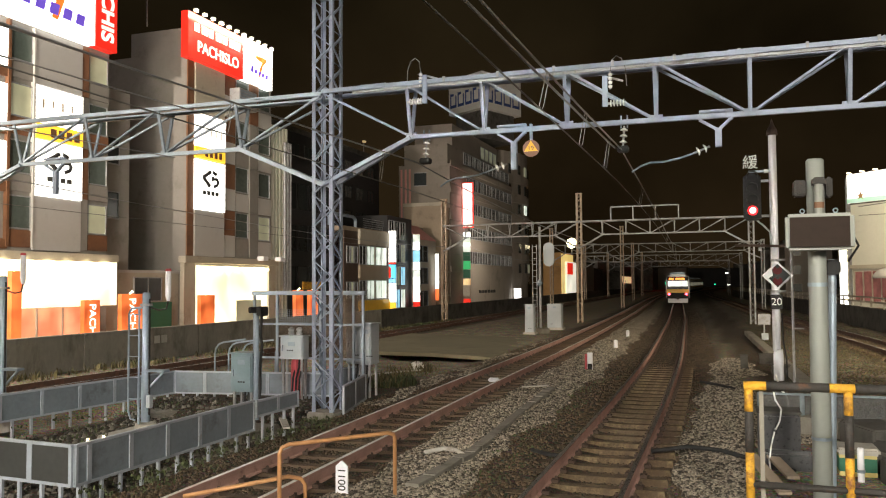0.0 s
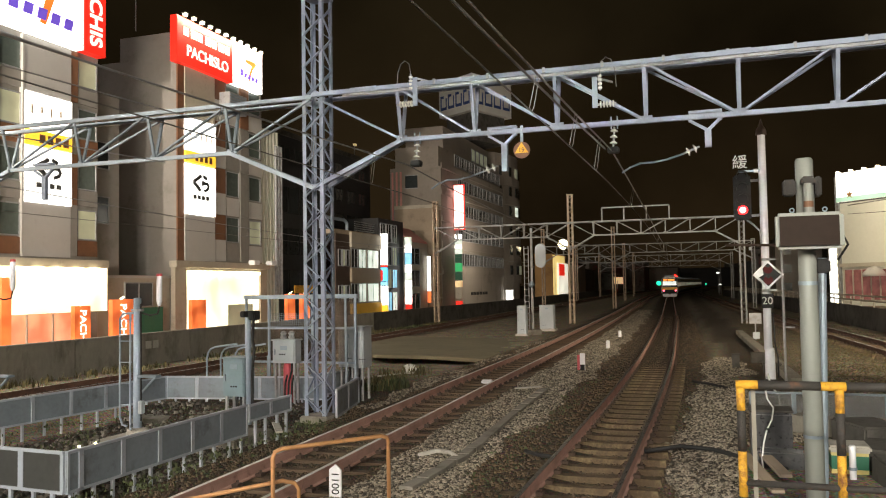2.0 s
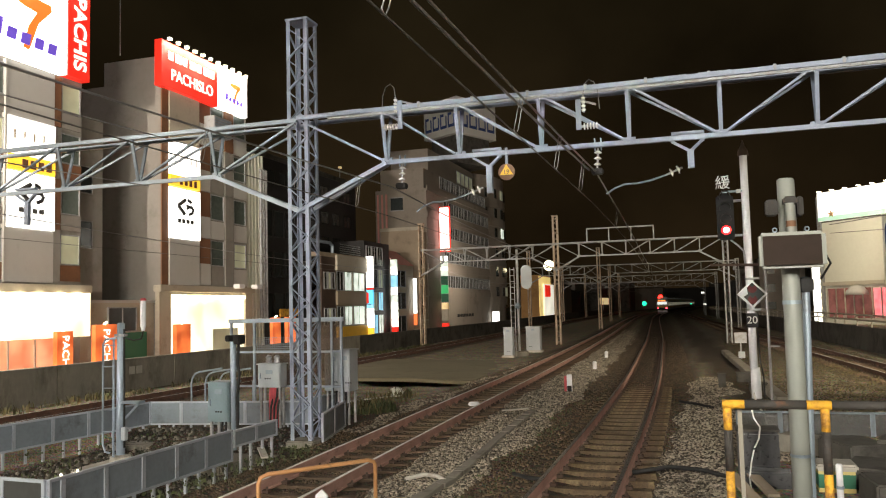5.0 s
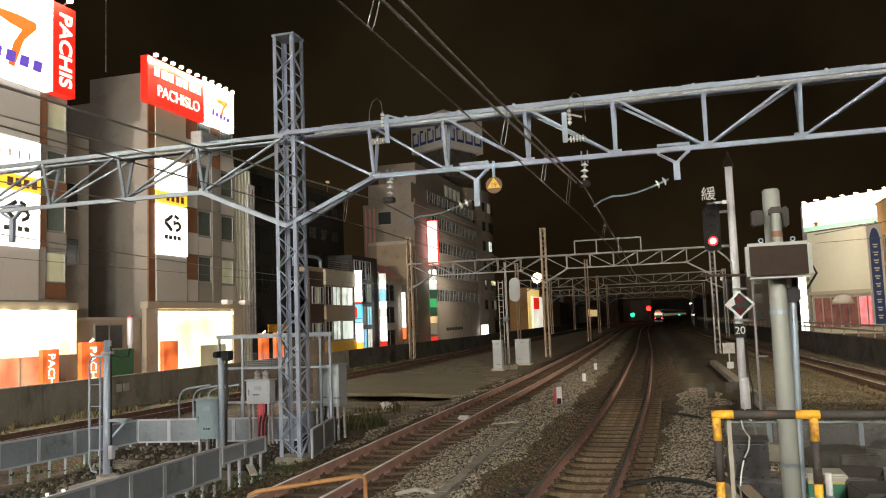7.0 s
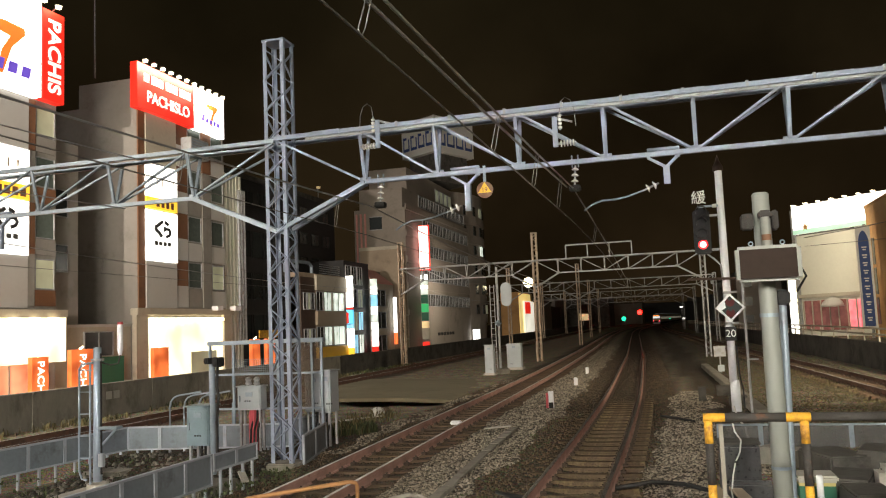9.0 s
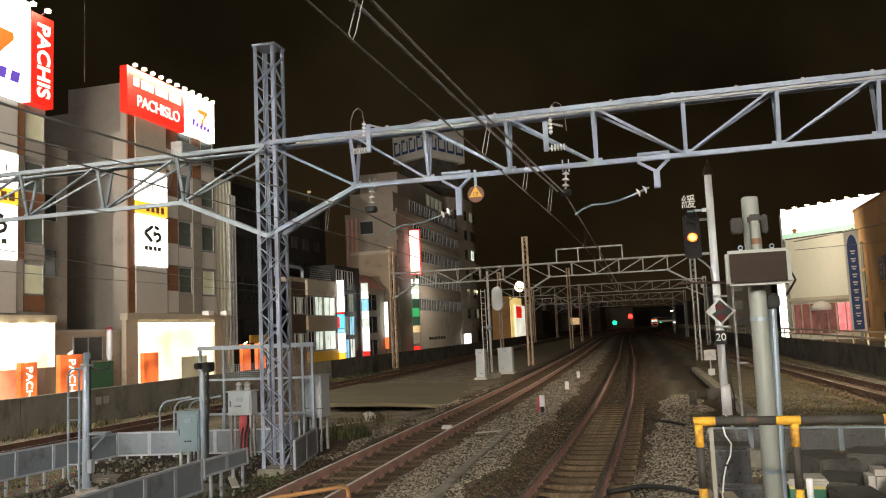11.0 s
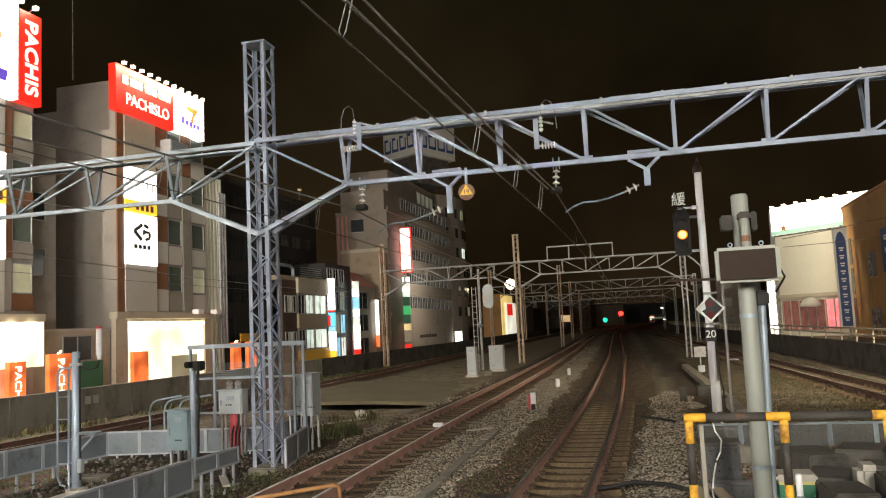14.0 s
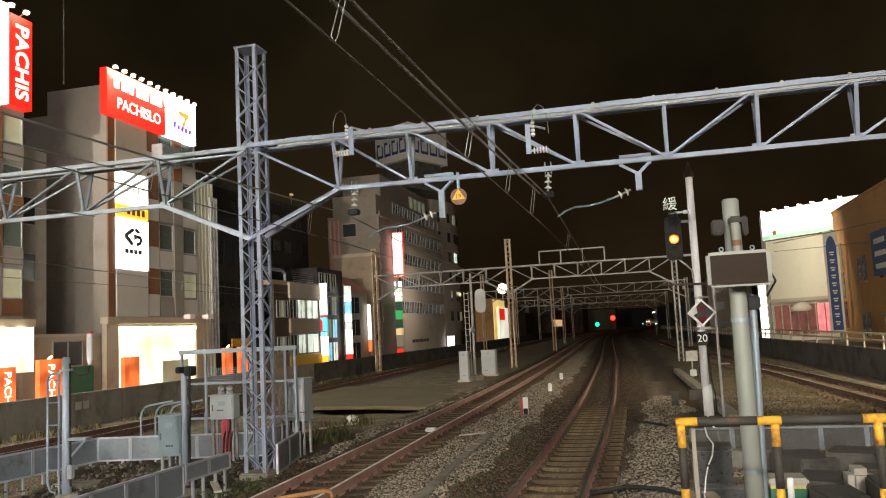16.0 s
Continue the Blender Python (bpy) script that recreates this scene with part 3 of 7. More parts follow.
def ground():
    xs = sorted(set([-2000, -600, -200, -90, -60, -45] + [round(-32 + 0.5 * i, 2) for i in range(96)] + [20, 30, 45, 80, 200, 600, 2000]))
    ys = sorted(set([-1500, -300, -80, -30, -10, 0] + [round(4 + 0.5 * i, 2) for i in range(90)] + [50 + 3 * i for i in range(40)] + [180, 200, 240, 300, 400, 600, 1000, 3000]))
    vs = []
    for y in ys:
        for x in xs:
            z = 0.0
            if -20 < x < 9 and 3 < y < 120:
                z = 0.05 * noise.noise((x * 0.9, y * 0.9, 0)) + 0.02 * noise.noise((x * 3, y * 3, 2))
                d = min(abs(x - along(MAIN, y)), abs(x - along(LEFT, y)), abs(x - along(RIGHT, y)))
                z = z * max(0.15, min(1.0, (d - 1.0) / 0.7)) - bed_drop(x - along(MAIN, y), x - along(LEFT, y), x - along(RIGHT, y), y)
                z -= pit_drop(x, y)
            vs.append((x, y, z))
    nx = len(xs)
    fs = [(j * nx + i, j * nx + i + 1, (j + 1) * nx + i + 1, (j + 1) * nx + i) for j in range(len(ys) - 1) for i in range(nx - 1)]
    me = bpy.data.meshes.new("ground")
    me.from_pydata(vs, [], fs)
    for p in me.polygons:
        p.use_smooth = True
    # rust, along with the painted fading of light down the line
    at = me.attributes.new("rust_and_dim", "FLOAT", "POINT")
    at.data.foreach_set("value", [rust_and_dimming(x, y) if -22 < x < 14 and -40 < y < 400 else 0.0 for x, y, z in vs])
    m = mat("ballast_and_earth", (0.34, 0.295, 0.21), 0.95, 0, 0.55, 3.5, 1.0, (0.09, 0.075, 0.045), 0.36)
    nt = m.node_tree
    b = nt.nodes["Principled BSDF"]
    src = b.inputs["Base Color"].links[0].from_socket
    a, mx, vo = nt.nodes.new("ShaderNodeAttribute"), nt.nodes.new("ShaderNodeMix"), nt.nodes.new("ShaderNodeTexVoronoi")
    a.attribute_name = "rust_and_dim"
    mx.data_type = "RGBA"
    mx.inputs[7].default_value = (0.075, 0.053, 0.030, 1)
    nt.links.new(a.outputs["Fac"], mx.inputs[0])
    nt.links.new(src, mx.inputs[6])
    v2 = nt.nodes.new("ShaderNodeMix")
    v2.data_type, v2.blend_type = "RGBA", "MULTIPLY"
    v2.inputs[0].default_value = 0.75
    vo.inputs["Scale"].default_value = 20
    tc = nt.nodes.new("ShaderNodeTexCoord")
    nt.links.new(tc.outputs["Object"], vo.inputs["Vector"])
    nt.links.new(mx.outputs[2], v2.inputs[6])
    nt.links.new(vo.outputs["Color"], v2.inputs[7])
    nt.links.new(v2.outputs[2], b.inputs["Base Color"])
    bp = nt.nodes.new("ShaderNodeBump")
    bp.inputs["Strength"].default_value, bp.inputs["Distance"].default_value = 1.0, 0.04
    nt.links.new(vo.outputs["Distance"], bp.inputs["Height"])
    nt.links.new(bp.outputs[0], b.inputs["Normal"])
    me.materials.append(m)
    tagged(new("ground", me), "grey ballast and dark earth between the railway tracks", "ground", kind="structure")


ground()


def rail_mesh(line, off, y0, y1, top):
    """One rail: head, web and foot along the line, or the polished strip on its head."""
    ys = [y0]
    while ys[-1] < y1:
        ys.append(ys[-1] + (1.0 if ys[-1] < 90 else 4.0))
    sec = [(-0.032, 0.1825), (0.032, 0.1825)] if top else [(-0.062, 0.0), (0.062, 0.0), (0.062, 0.014), (0.028, 0.03), (0.026, 0.13), (0.034, 0.14), (0.034, 0.175), (0.03, 0.1795), (-0.03, 0.1795), (-0.034, 0.175), (-0.034, 0.14), (-0.026, 0.13), (-0.028, 0.03), (-0.062, 0.014)]
    n, me = len(sec), Mesh()
    vs = []
    for y in ys:
        x = along(line, y)
        k = (along(line, y + 0.5) - along(line, y - 0.5))
        c = 1 / math.hypot(1, k)
        vs += [(x + (off + a) * c, y - (off + a) * k * c, z) for a, z in sec]
    fs = [(i * n + j, i * n + (j + 1) % n, (i + 1) * n + (j + 1) % n, (i + 1) * n + j) for i in range(len(ys) - 1) for j in (range(1) if top else range(n))]
    if not top:
        fs += [tuple(range(n))[::-1], tuple(range((len(ys) - 1) * n, len(ys) * n))]
    return me.add(vs, fs)


def track(name, line, y0, y1, wood, label, pieces=300, step=0.64, steel="rail", head="railtop"):
    t = thing(name, (along(line, 10), 10, 0), label, "railway track", kind="structure")
    for s in (-1, 1):
        r = part("rail", rail_mesh(line, s * 0.567, y0, y1, False), steel, t)
        part("rail_head", rail_mesh(line, s * 0.567, y0, y1, True), head, r, "polished steel running surface")
    sl = Mesh()
    w = 0.11
    vs = [(a * 1.02, b, z) for a, b, z in ((-1, -w, -0.12), (1, -w, -0.12), (1, w, -0.12), (-1, w, -0.12))]
    vs += [(-1.0, -w * 0.8, 0.0), (-0.45, -w * 0.8, 0.0), (-0.35, -w * 0.8, -0.012), (0.35, -w * 0.8, -0.012), (0.45, -w * 0.8, 0.0), (1.0, -w * 0.8, 0.0)]
    vs += [(x, -y, z) for x, y, z in vs[4:10]]
    fs = [(0, 3, 2, 1), (0, 1, 9, 8, 7, 6, 5, 4), (2, 3, 10, 11, 12, 13, 14, 15), (0, 4, 10, 3), (1, 2, 15, 9)] + [(4 + i, 5 + i, 11 + i, 10 + i) for i in range(5)]
    me = Mesh().add(vs, fs).data("sleeper")
    me.materials.append(M["sleeper2" if wood else "sleeper"])
    clips, rest = Mesh(), Mesh()
    y, k = y0, 0
    while y < y1:
        x = along(line, y)
        h = math.atan(along(line, y + 0.5) - along(line, y - 0.5))
        if y > 7 and k < pieces and y < 170:
            o = new("sleeper", me)
            o.parent = t
            o.matrix_basis = Matrix.Translation((x - t.location.x, y - 10, -0.004 - (0 if wood else 0.075 * max(0.0, min(1.0, (y - 24) / 9))) + 0.006 * noise.noise((y, x, 1)))) @ pose(0, 0, 0, 0, 0, -math.degrees(h) + 0.6 * noise.noise((y * 3, x, 5)))
            k += 1
        else:
            rest.add([(x + a * math.cos(h) + b * math.sin(h), y - a * math.sin(h) + b * math.cos(h), z) for a, b, z in vs], fs)
        if y < 70 and y > 5:
            for s in (-1, 1):
                for e in (-1, 1):
                    cx = x + s * 0.567 + e * 0.105
                    cy = y - (s * 0.567 + e * 0.1) * math.tan(h)
                    clips.box(cx - 0.05, cx + 0.05, cy - 0.06, cy + 0.06, 0.0, 0.045)
                    clips.tube((cx + e * 0.01, cy, 0.04), (cx + e * 0.01, cy, 0.085), 0.022, 6)
        y += step
    tagged(part("rail_clip", clips, "clip", t), kind="stuff")
    tagged(part("far_sleeper", rest, "sleeper2" if wood else "sleeper", t), kind="stuff")
    return t


track("railway_track_main", MAIN, -8, 640, False, "rusty rails on brown concrete sleepers with clips")
track("railway_track_left", LEFT, -8, 420, True, "rusty rails with bright heads on dark timber sleepers", head="railglint")
track("railway_track_parapet", SIDE, -8, 380, True, "brown rails beside the parapet wall", pieces=80, steel="rail_dark")
track("railway_track_right", RIGHT, -8, 420, True, "two dark rails on sleepers beside the low wall", pieces=120, steel="rail_dark")


def parapet():
    t = thing("wall_parapet", (-20, 20, 0), "stained concrete parapet wall beside the street", "wall", kind="structure")
    pts = [(-20, -40), (-20, 46), (-20.1, 58), (-20.3, 78), (-21.5, 100), (-23, 130), (-25, 180), (-26, 260)]
    for i, (a, b) in enumerate(zip(pts, pts[1:])):
        L = math.hypot(b[0] - a[0], b[1] - a[1])
        n = max(1, round(L / 6))
        for k in range(n):
            s0, s1 = k / n + 0.004 / n, (k + 1) / n - 0.004 / n
            p = [a[0] + (b[0] - a[0]) * s0, a[1] + (b[1] - a[1]) * s0]
            q = [a[0] + (b[0] - a[0]) * s1, a[1] + (b[1] - a[1]) * s1]
            m = Mesh().prism([(p[0], p[1]), (q[0], q[1]), (q[0] - 0.25, q[1]), (p[0] - 0.25, p[1])][::1], -0.3, 1.13)
            m.prism([(p[0] + 0.03, p[1]), (q[0] + 0.03, q[1]), (q[0] - 0.28, q[1]), (p[0] - 0.28, p[1])], 1.13, 1.19)
            # panels from y = 46 on take the darker concrete
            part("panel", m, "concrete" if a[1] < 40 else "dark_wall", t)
    for y in (24.9, 25.3):
        part("plate", Mesh().box(-20, -19.97, y, y + 0.3, 0.62, 0.9), "concrete_pale", t)
    t = thing("wall_right", (8.5, 35, 0), "sooty concrete wall with a pipe rail on top", "wall", kind="structure")
    pts = [(9.9, 5), (9.2, 20), (8.55, 35), (8.3, 43), (7.8, 52), (6.2, 80), (4.0, 120), (1.5, 170)]
    for a, b in zip(pts, pts[1:]):
        part("panel", Mesh().prism([a, (a[0] + 0.3, a[1]), (b[0] + 0.3, b[1]), b], -0.3, 1.22), "dark_wall", t)
        for z in (1.55, 1.82):
            part("rail", Mesh().tube((a[0] + 0.15, a[1], z), (b[0] + 0.15, b[1], z), 0.045, 8), "beige", t)
        n = int((b[1] - a[1]) / 2.5)
        for k in range(n):
            s = k / n
            x, y = a[0] + (b[0] - a[0]) * s + 0.15, a[1] + (b[1] - a[1]) * s
            part("post", Mesh().tube((x, y, 1.2), (x, y, 1.85), 0.04, 8), "beige", t)


parapet()


# ---- overhead line portals ----
def lattice(t, x, y, z1, w=0.5, material="portal_paint", foot=True, single=False):
    """A square mast of four angles with zigzag lacing."""
    h = w / 2
    for sx in (-1, 1):
        for sy in (-1, 1):
            part("corner_angle", Mesh().angle((x + sx * h, y + sy * h, 0.0), (x + sx * h, y + sy * h, z1), 0.085, 0.014, sx, sy), material, t)
    p = 0.36
    n = int(z1 / p)
    for side in range(4):
        lace = Mesh()
        for k in range(n):
            za, zb = k * p + 0.05, (k + 1) * p + 0.05
            a, b = ((-1, 1) if (k + side) % 2 else (1, -1))
            a, b, e = a * (h - 0.03), b * (h - 0.03), (h + 0.004) * (-1 if side % 2 == 0 else 1)
            one = Mesh() if single else lace
            if side < 2:
                one.bar((x + a, y + e, za), (x + b, y + e, zb), 0.05, 0.02)
            else:
                one.bar((x + e, y + a, za), (x + e, y + b, zb), 0.02, 0.05)
            if single:
                part("lacing", one, material, t)
        if not single:
            tagged(part("lacing", lace, material, t), kind="stuff")
    part("cap", Mesh().box(x - h - 0.02, x + h + 0.02, y - h - 0.02, y + h + 0.02, z1, z1 + 0.05), material, t)
    if foot:
        part("footing", Mesh().box(x - 0.34, x + 0.34, y - 0.34, y + 0.34, -0.4, 0.0, 0.03), "concrete", t)


def truss(t, y, xa, xb, nodes, mid, zt, zb, material, knee=1.9, half=0.28, chord=0.09):
    """A beam of two upper chords and one lower chord; nodes: x of the panel points; the diagonals fall towards mid."""
    for s in (-1, 1):
        part("upper_chord", Mesh().bar((xa, y + s * half, zt), (xb, y + s * half, zt), chord, chord), material, t)
    na, nb = nodes[0], nodes[-1]
    part("lower_chord", Mesh().bar((na, y, zb), (nb, y, zb), chord, chord), material, t)
    for x in nodes:
        for s in (-1, 1):
            part("vertical", Mesh().bar((x, y + s * half, zt - 0.03), (x, y + s * 0.03, zb + 0.04), 0.07, 0.04), material, t)
        part("gusset", Mesh().box(x - 0.12, x + 0.12, y - 0.012, y + 0.012, zb - 0.03, zb + 0.1), material, t)
    pts = [xa] + list(nodes) + [xb]
    for a, b in zip(pts, pts[1:]):
        for s in (-1, 1):
            if (a + b) / 2 < mid:
                if b in nodes:
                    part("diagonal", Mesh().bar((a + 0.05, y + s * half, zt - 0.05), (b - 0.1, y + s * 0.035, zb + 0.06), 0.052, 0.045), material, t)
            elif a in nodes:
                part("diagonal", Mesh().bar((b - 0.05, y + s * half, zt - 0.05), (a + 0.1, y + s * 0.035, zb + 0.06), 0.052, 0.045), material, t)
    for e, n in ((xa, na), (xb, nb)):
        for s in (-1, 1):
            part("knee_brace", Mesh().bar((e, y + s * 0.22, zb - 0.95), (n, y + s * 0.05, zb - 0.02), 0.09, 0.09), material, t)


def portal_near():
    y = 16.0
    t = thing("overhead_line_portal", (-8.25, y, 0), "white-painted steel lattice portal across the tracks", "railway gantry", "portals along the line")
    lattice(t, -8.25, y, 9.2, single=True)
    lattice(t, 9.3, y, 9.0)
    lattice(t, -19.3, y, 9.0)
    truss(t, y, -8.25, 9.3, [-6.25, -4.62, -2.9, -1.17, 0.53, 2.2, 3.9, 5.6, 7.3], 0.5, 6.98, 5.89, "portal_paint")
    for x in (-7.0, -0.35, 0.45, 3.0):
        s = part("splice_plate", Mesh().box(x - 0.3, x + 0.3, y - 0.345, y - 0.325, 6.93, 7.03), "portal_paint", t)
        for k in range(7):
            part("bolt", Mesh().tube((x - 0.27 + 0.09 * k, y - 0.3, 7.02), (x - 0.27 + 0.09 * k, y - 0.3, 7.042), 0.016, 6), "galv", s)
    truss(t, y, -19.3, -8.25, [-17.0, -14.74, -12.58, -10.45], -18.5, 6.93, 5.89, "galv")
    return t


portal_near()


def portal_far(y, masts, nodes, rail=None, material="galv_dull"):
    t = thing("overhead_line_portal", (masts[1], y, 0), "grey steel lattice portal farther down the line", "railway gantry", "portals along the line")
    for x in masts:
        # all but the last mast take the colour with warm light painted in
        lattice(t, x, y, 9.0 if x != masts[-1] else 7.2, 0.38, material if x == masts[-1] else "mast_warm")
    for a, b in zip(masts, masts[1:]):
        n = max(3, round((b - a) / 2.0))
        nd = [a + (b - a) * (k + 1) / (n + 1) for k in range(n)]
        truss(t, y, a, b, nd, (a + b) / 2, 7.05, 6.12, material)
    if rail:
        a, b = rail
        part("upper_rail", Mesh().bar((a, y, 8.0), (b, y, 8.0), 0.09), material, t)
        for k in range(4):
            x = a + (b - a) * k / 3
            part("rail_post", Mesh().bar((x, y, 7.05), (x, y, 8.0), 0.08), material, t)
    return t


portal_far(56.5, (-19.5, -9.5, 1.75), None, (-7.3, -2.8))
portal_far(91, (-18.5, -10.6, 3.9), None)
portal_far(130, (-21, -13.5, 2.5), None)
portal_far(172, (-23, -16, 1.0), None)

# ---- buildings along the street; their facades stand on the plane x = FX ----
FX = -31.0


def slab(y0, y1, z0, z1, d0=0.0, d1=0.12):
    return Mesh().box(FX + d0, FX + d1, y0, y1, z0, z1)


def window(parent, y0, y1, z0, z1, pane="glass", mull=1, frame_mat="galv_dull", x=None, label=""):
    """A framed window on the facade: frame, sill and panes."""
    fx = FX if x is None else x
    w = part("window", Mesh().box(fx - 0.02, fx + 0.03, y0, y1, z0, z1), pane, parent, label)
    fr = Mesh()
    fr.box(fx + 0.0, fx + 0.09, y0 - 0.05, y1 + 0.05, z0 - 0.06, z0).box(fx + 0.0, fx + 0.09, y0 - 0.05, y1 + 0.05, z1, z1 + 0.06)
    fr.box(fx + 0.0, fx + 0.09, y0 - 0.05, y0, z0, z1).box(fx + 0.0, fx + 0.09, y1, y1 + 0.05, z0, z1)
    for k in range(mull):
        c = y0 + (y1 - y0) * (k + 1) / (mull + 1)
        fr.box(fx + 0.03, fx + 0.07, c - 0.03, c + 0.03, z0, z1)
    part("frame", fr, frame_mat, w)
    return w


def flood_row(t, y0, y1, z, n, out=0.72):
    """Floodlights on arms along the top of a sign."""
    for k in range(n):
        y = y0 + (y1 - y0) * (k + 0.5) / n
        f = part("floodlight", Mesh().box(FX + out - 0.12, FX + out + 0.12, y - 0.16, y + 0.16, z + 0.2, z + 0.26, 0.015), "galv_dull", t)
        part("arm", Mesh().bar((FX + 0.3, y, z), (FX + out, y, z + 0.17), 0.05), "galv_dull", f)
        part("bulb", Mesh().box(FX + out - 0.11, FX + out + 0.08, y - 0.11, y + 0.11, z + 0.07, z + 0.2), "lit_bulb", f, "glaring floodlight glass")


def squiggle(t, y, z, s, x):
    """The dark double stroke of a restaurant's mark, and the row of bars under it."""
    m = Mesh()
    k = s
    q = y - 0.5 * k
    m.pipe([(x, q + 0.42 * k, z + 0.62 * k), (x, q + 0.1 * k, z + 0.42 * k), (x, q - 0.38 * k, z + 0.16 * k), (x, q - 0.4 * k, z + 0.06 * k), (x, q, z - 0.18 * k), (x, q + 0.34 * k, z - 0.46 * k)], 0.14 * k, 8)
    q = y + 0.5 * k
    m.pipe([(x, q - 0.25 * k, z + 0.66 * k), (x, q + 0.15 * k, z + 0.5 * k)], 0.12 * k, 8)
    m.pipe([(x, q - 0.3 * k, z + 0.28 * k), (x, q - 0.34 * k, z - 0.02 * k), (x, q - 0.05 * k, z + 0.14 * k), (x, q + 0.25 * k, z + 0.14 * k), (x, q + 0.4 * k, z - 0.06 * k), (x, q + 0.3 * k, z - 0.3 * k), (x, q - 0.1 * k, z - 0.46 * k)], 0.12 * k, 8)
    part("mark", m, "black", t, "dark brush-stroke mark")
    for j in range(4):
        part("lettering_bar", Mesh().box(x - 0.02, x + 0.03, y + (-0.95 + j * 0.52) * k, y + (-0.6 + j * 0.52) * k, z - 1.14 * k, z - 0.84 * k), "lettering", t)


def swoosh(t, y, z, s, x):
    """A flat seven-shaped mark and a row of slanted lettering bars across its foot."""
    out = [(-0.4, 0.68), (0.2, 0.72), (0.78, 0.7), (0.82, 0.55), (0.4, 0.12), (0.12, -0.62), (-0.06, -0.6), (0.1, -0.02), (0.36, 0.38), (0.0, 0.42), (-0.34, 0.5)]
    n = len(out)
    vs = [(xx, y + a * s, z + b * s) for xx in (x, x + 0.03) for a, b in out]
    part("mark", Mesh().add(vs, [tuple(range(n))[::-1], tuple(range(n, 2 * n))] + [(i, (i + 1) % n, n + (i + 1) % n, n + i) for i in range(n)]), "lit_swoosh", t, "orange swoosh mark")
    for j in range(5):
        h = 0.42 if j == 0 else 0.28
        c = y + (-1.0 + 0.42 * j) * s
        zb = z - 0.5 * s - 0.02 * j
        q = [(c, zb), (c + 0.27 * s, zb), (c + 0.33 * s, zb + h * s), (c + 0.06 * s, zb + h * s)]
        vs = [(xx, a, b) for xx in (x + 0.03, x + 0.05) for a, b in q]
        part("lettering_bar", Mesh().add(vs, [(3, 2, 1, 0), (4, 5, 6, 7), (0, 1, 5, 4), (1, 2, 6, 5), (2, 3, 7, 6), (3, 0, 4, 7)]), "lit_violet", t)


def building_two():
    t = thing("commercial_building", (FX, 46, 0), "grey commercial building with a lit red rooftop sign", "building", "buildings along the street")
    wall = part("wall", Mesh().box(FX - 9, FX, 41.4, 51.2, -0.5, 17.2).box(FX - 4.2, FX, 41.4, 43, 17.2, 18.7), "greywall", t)
    part("wall", slab(41.4, 42.02, 4.6, 16.9, 0.0, 0.10), "brown", t)
    for z0, z1, m in ((13.6, 16.8, "beige"), (4.6, 7.45, "greypanel")):
        part("cladding", slab(42.06, 45.2, z0, z1, 0, 0.16), m, t)
    s = part("sign", slab(42.06, 45.2, 11.5, 13.55, 0, 0.22), "lit_white", t, "lit white sign with unreadable writing")
    for j in range(5):
        part("lettering_bar", slab(42.5 + j * 0.55, 42.58 + j * 0.55, 12.2 + 0.07 * (j % 2), 12.65, 0.22, 0.24), "tan", s)
    s = part("sign", slab(42.06, 45.2, 10.75, 11.45, 0, 0.22), "lit_yellow", t, "lit yellow band with bars")
    for j in range(4):
        part("lettering_bar", slab(43.0 + j * 0.5, 43.3 + j * 0.5, 10.9, 11.3, 0.22, 0.24), "brown", s)
    s = part("sign", slab(42.06, 45.2, 7.5, 10.65, 0, 0.22), "lit_white", t, "lit white restaurant sign")
    squiggle(s, 43.6, 9.45, 0.85, FX + 0.23)
    # the strips and windows beside the signs
    for k, z in enumerate((4.75, 7.85, 10.95, 14.05)):
        part("cladding", slab(45.3, 46.5, z - 0.1, z + 1.3, 0, 0.12), "greypanel", t)
        part("cladding", slab(45.3, 46.5, z + 1.3, z + 2.95, 0, 0.10), "brown", t)
        window(t, 46.65, 48.1, z + 1.25, z + 2.85, "glass_green", 0)
        part("cladding", slab(46.6, 48.15, z - 0.1, z + 1.1, 0, 0.10), "greypanel" if k % 2 else "greywall", t)
        part("cladding", slab(48.25, 49.3, z - 0.1, z + 2.95, 0, 0.14), "greywall" if k != 3 else "brown", t)
        window(t, 49.45, 50.9, z + 1.2, z + 2.8, "glass_green" if k else "lit_dim", 0)
        part("cladding", slab(49.35, 51.1, z - 0.1, z + 1.05, 0, 0.10), "greypanel", t)
    part("air_conditioner", Mesh().box(FX + 0.1, FX + 0.9, 45.8, 47.9, 14.6, 15.9, 0.03), "galv_dull", t, "grey louvred air unit")
    for k in range(6):
        part("louvre", Mesh().box(FX + 0.9, FX + 0.93, 45.9, 47.8, 14.72 + k * 0.19, 14.82 + k * 0.19), "galv", t)
    part("ledge", Mesh().box(FX, FX + 0.55, 40.7, 51.4, 4.15, 4.55, 0.03), "beige", t)
    part("wall", slab(40.9, 42.0, -0.5, 4.15, 0, 0.3), "beige", t)
    part("wall", slab(50.5, 51.4, -0.5, 4.15, 0, 0.3), "beige", t)
    shop = part("shop_front", slab(42.0, 50.5, -0.5, 4.0, 0.02, 0.16), "lit_shop", t, "glaring white shop front")
    part("door", slab(46.6, 49.6, -0.5, 1.75, 0.17, 0.22), "lit_dim", shop, "pale green glass door")
    for k in range(8):
        part("awning_lamp", slab(42.3 + k * 1.05, 42.8 + k * 1.05, 3.75, 3.95, 0.2, 0.5), "lit_bulb", shop)
    # rooftop sign
    s = part("rooftop_sign", slab(40.82, 46.8, 16.7, 19.55, 0.0, 0.5), "lit_red", t, "red illuminated sign")
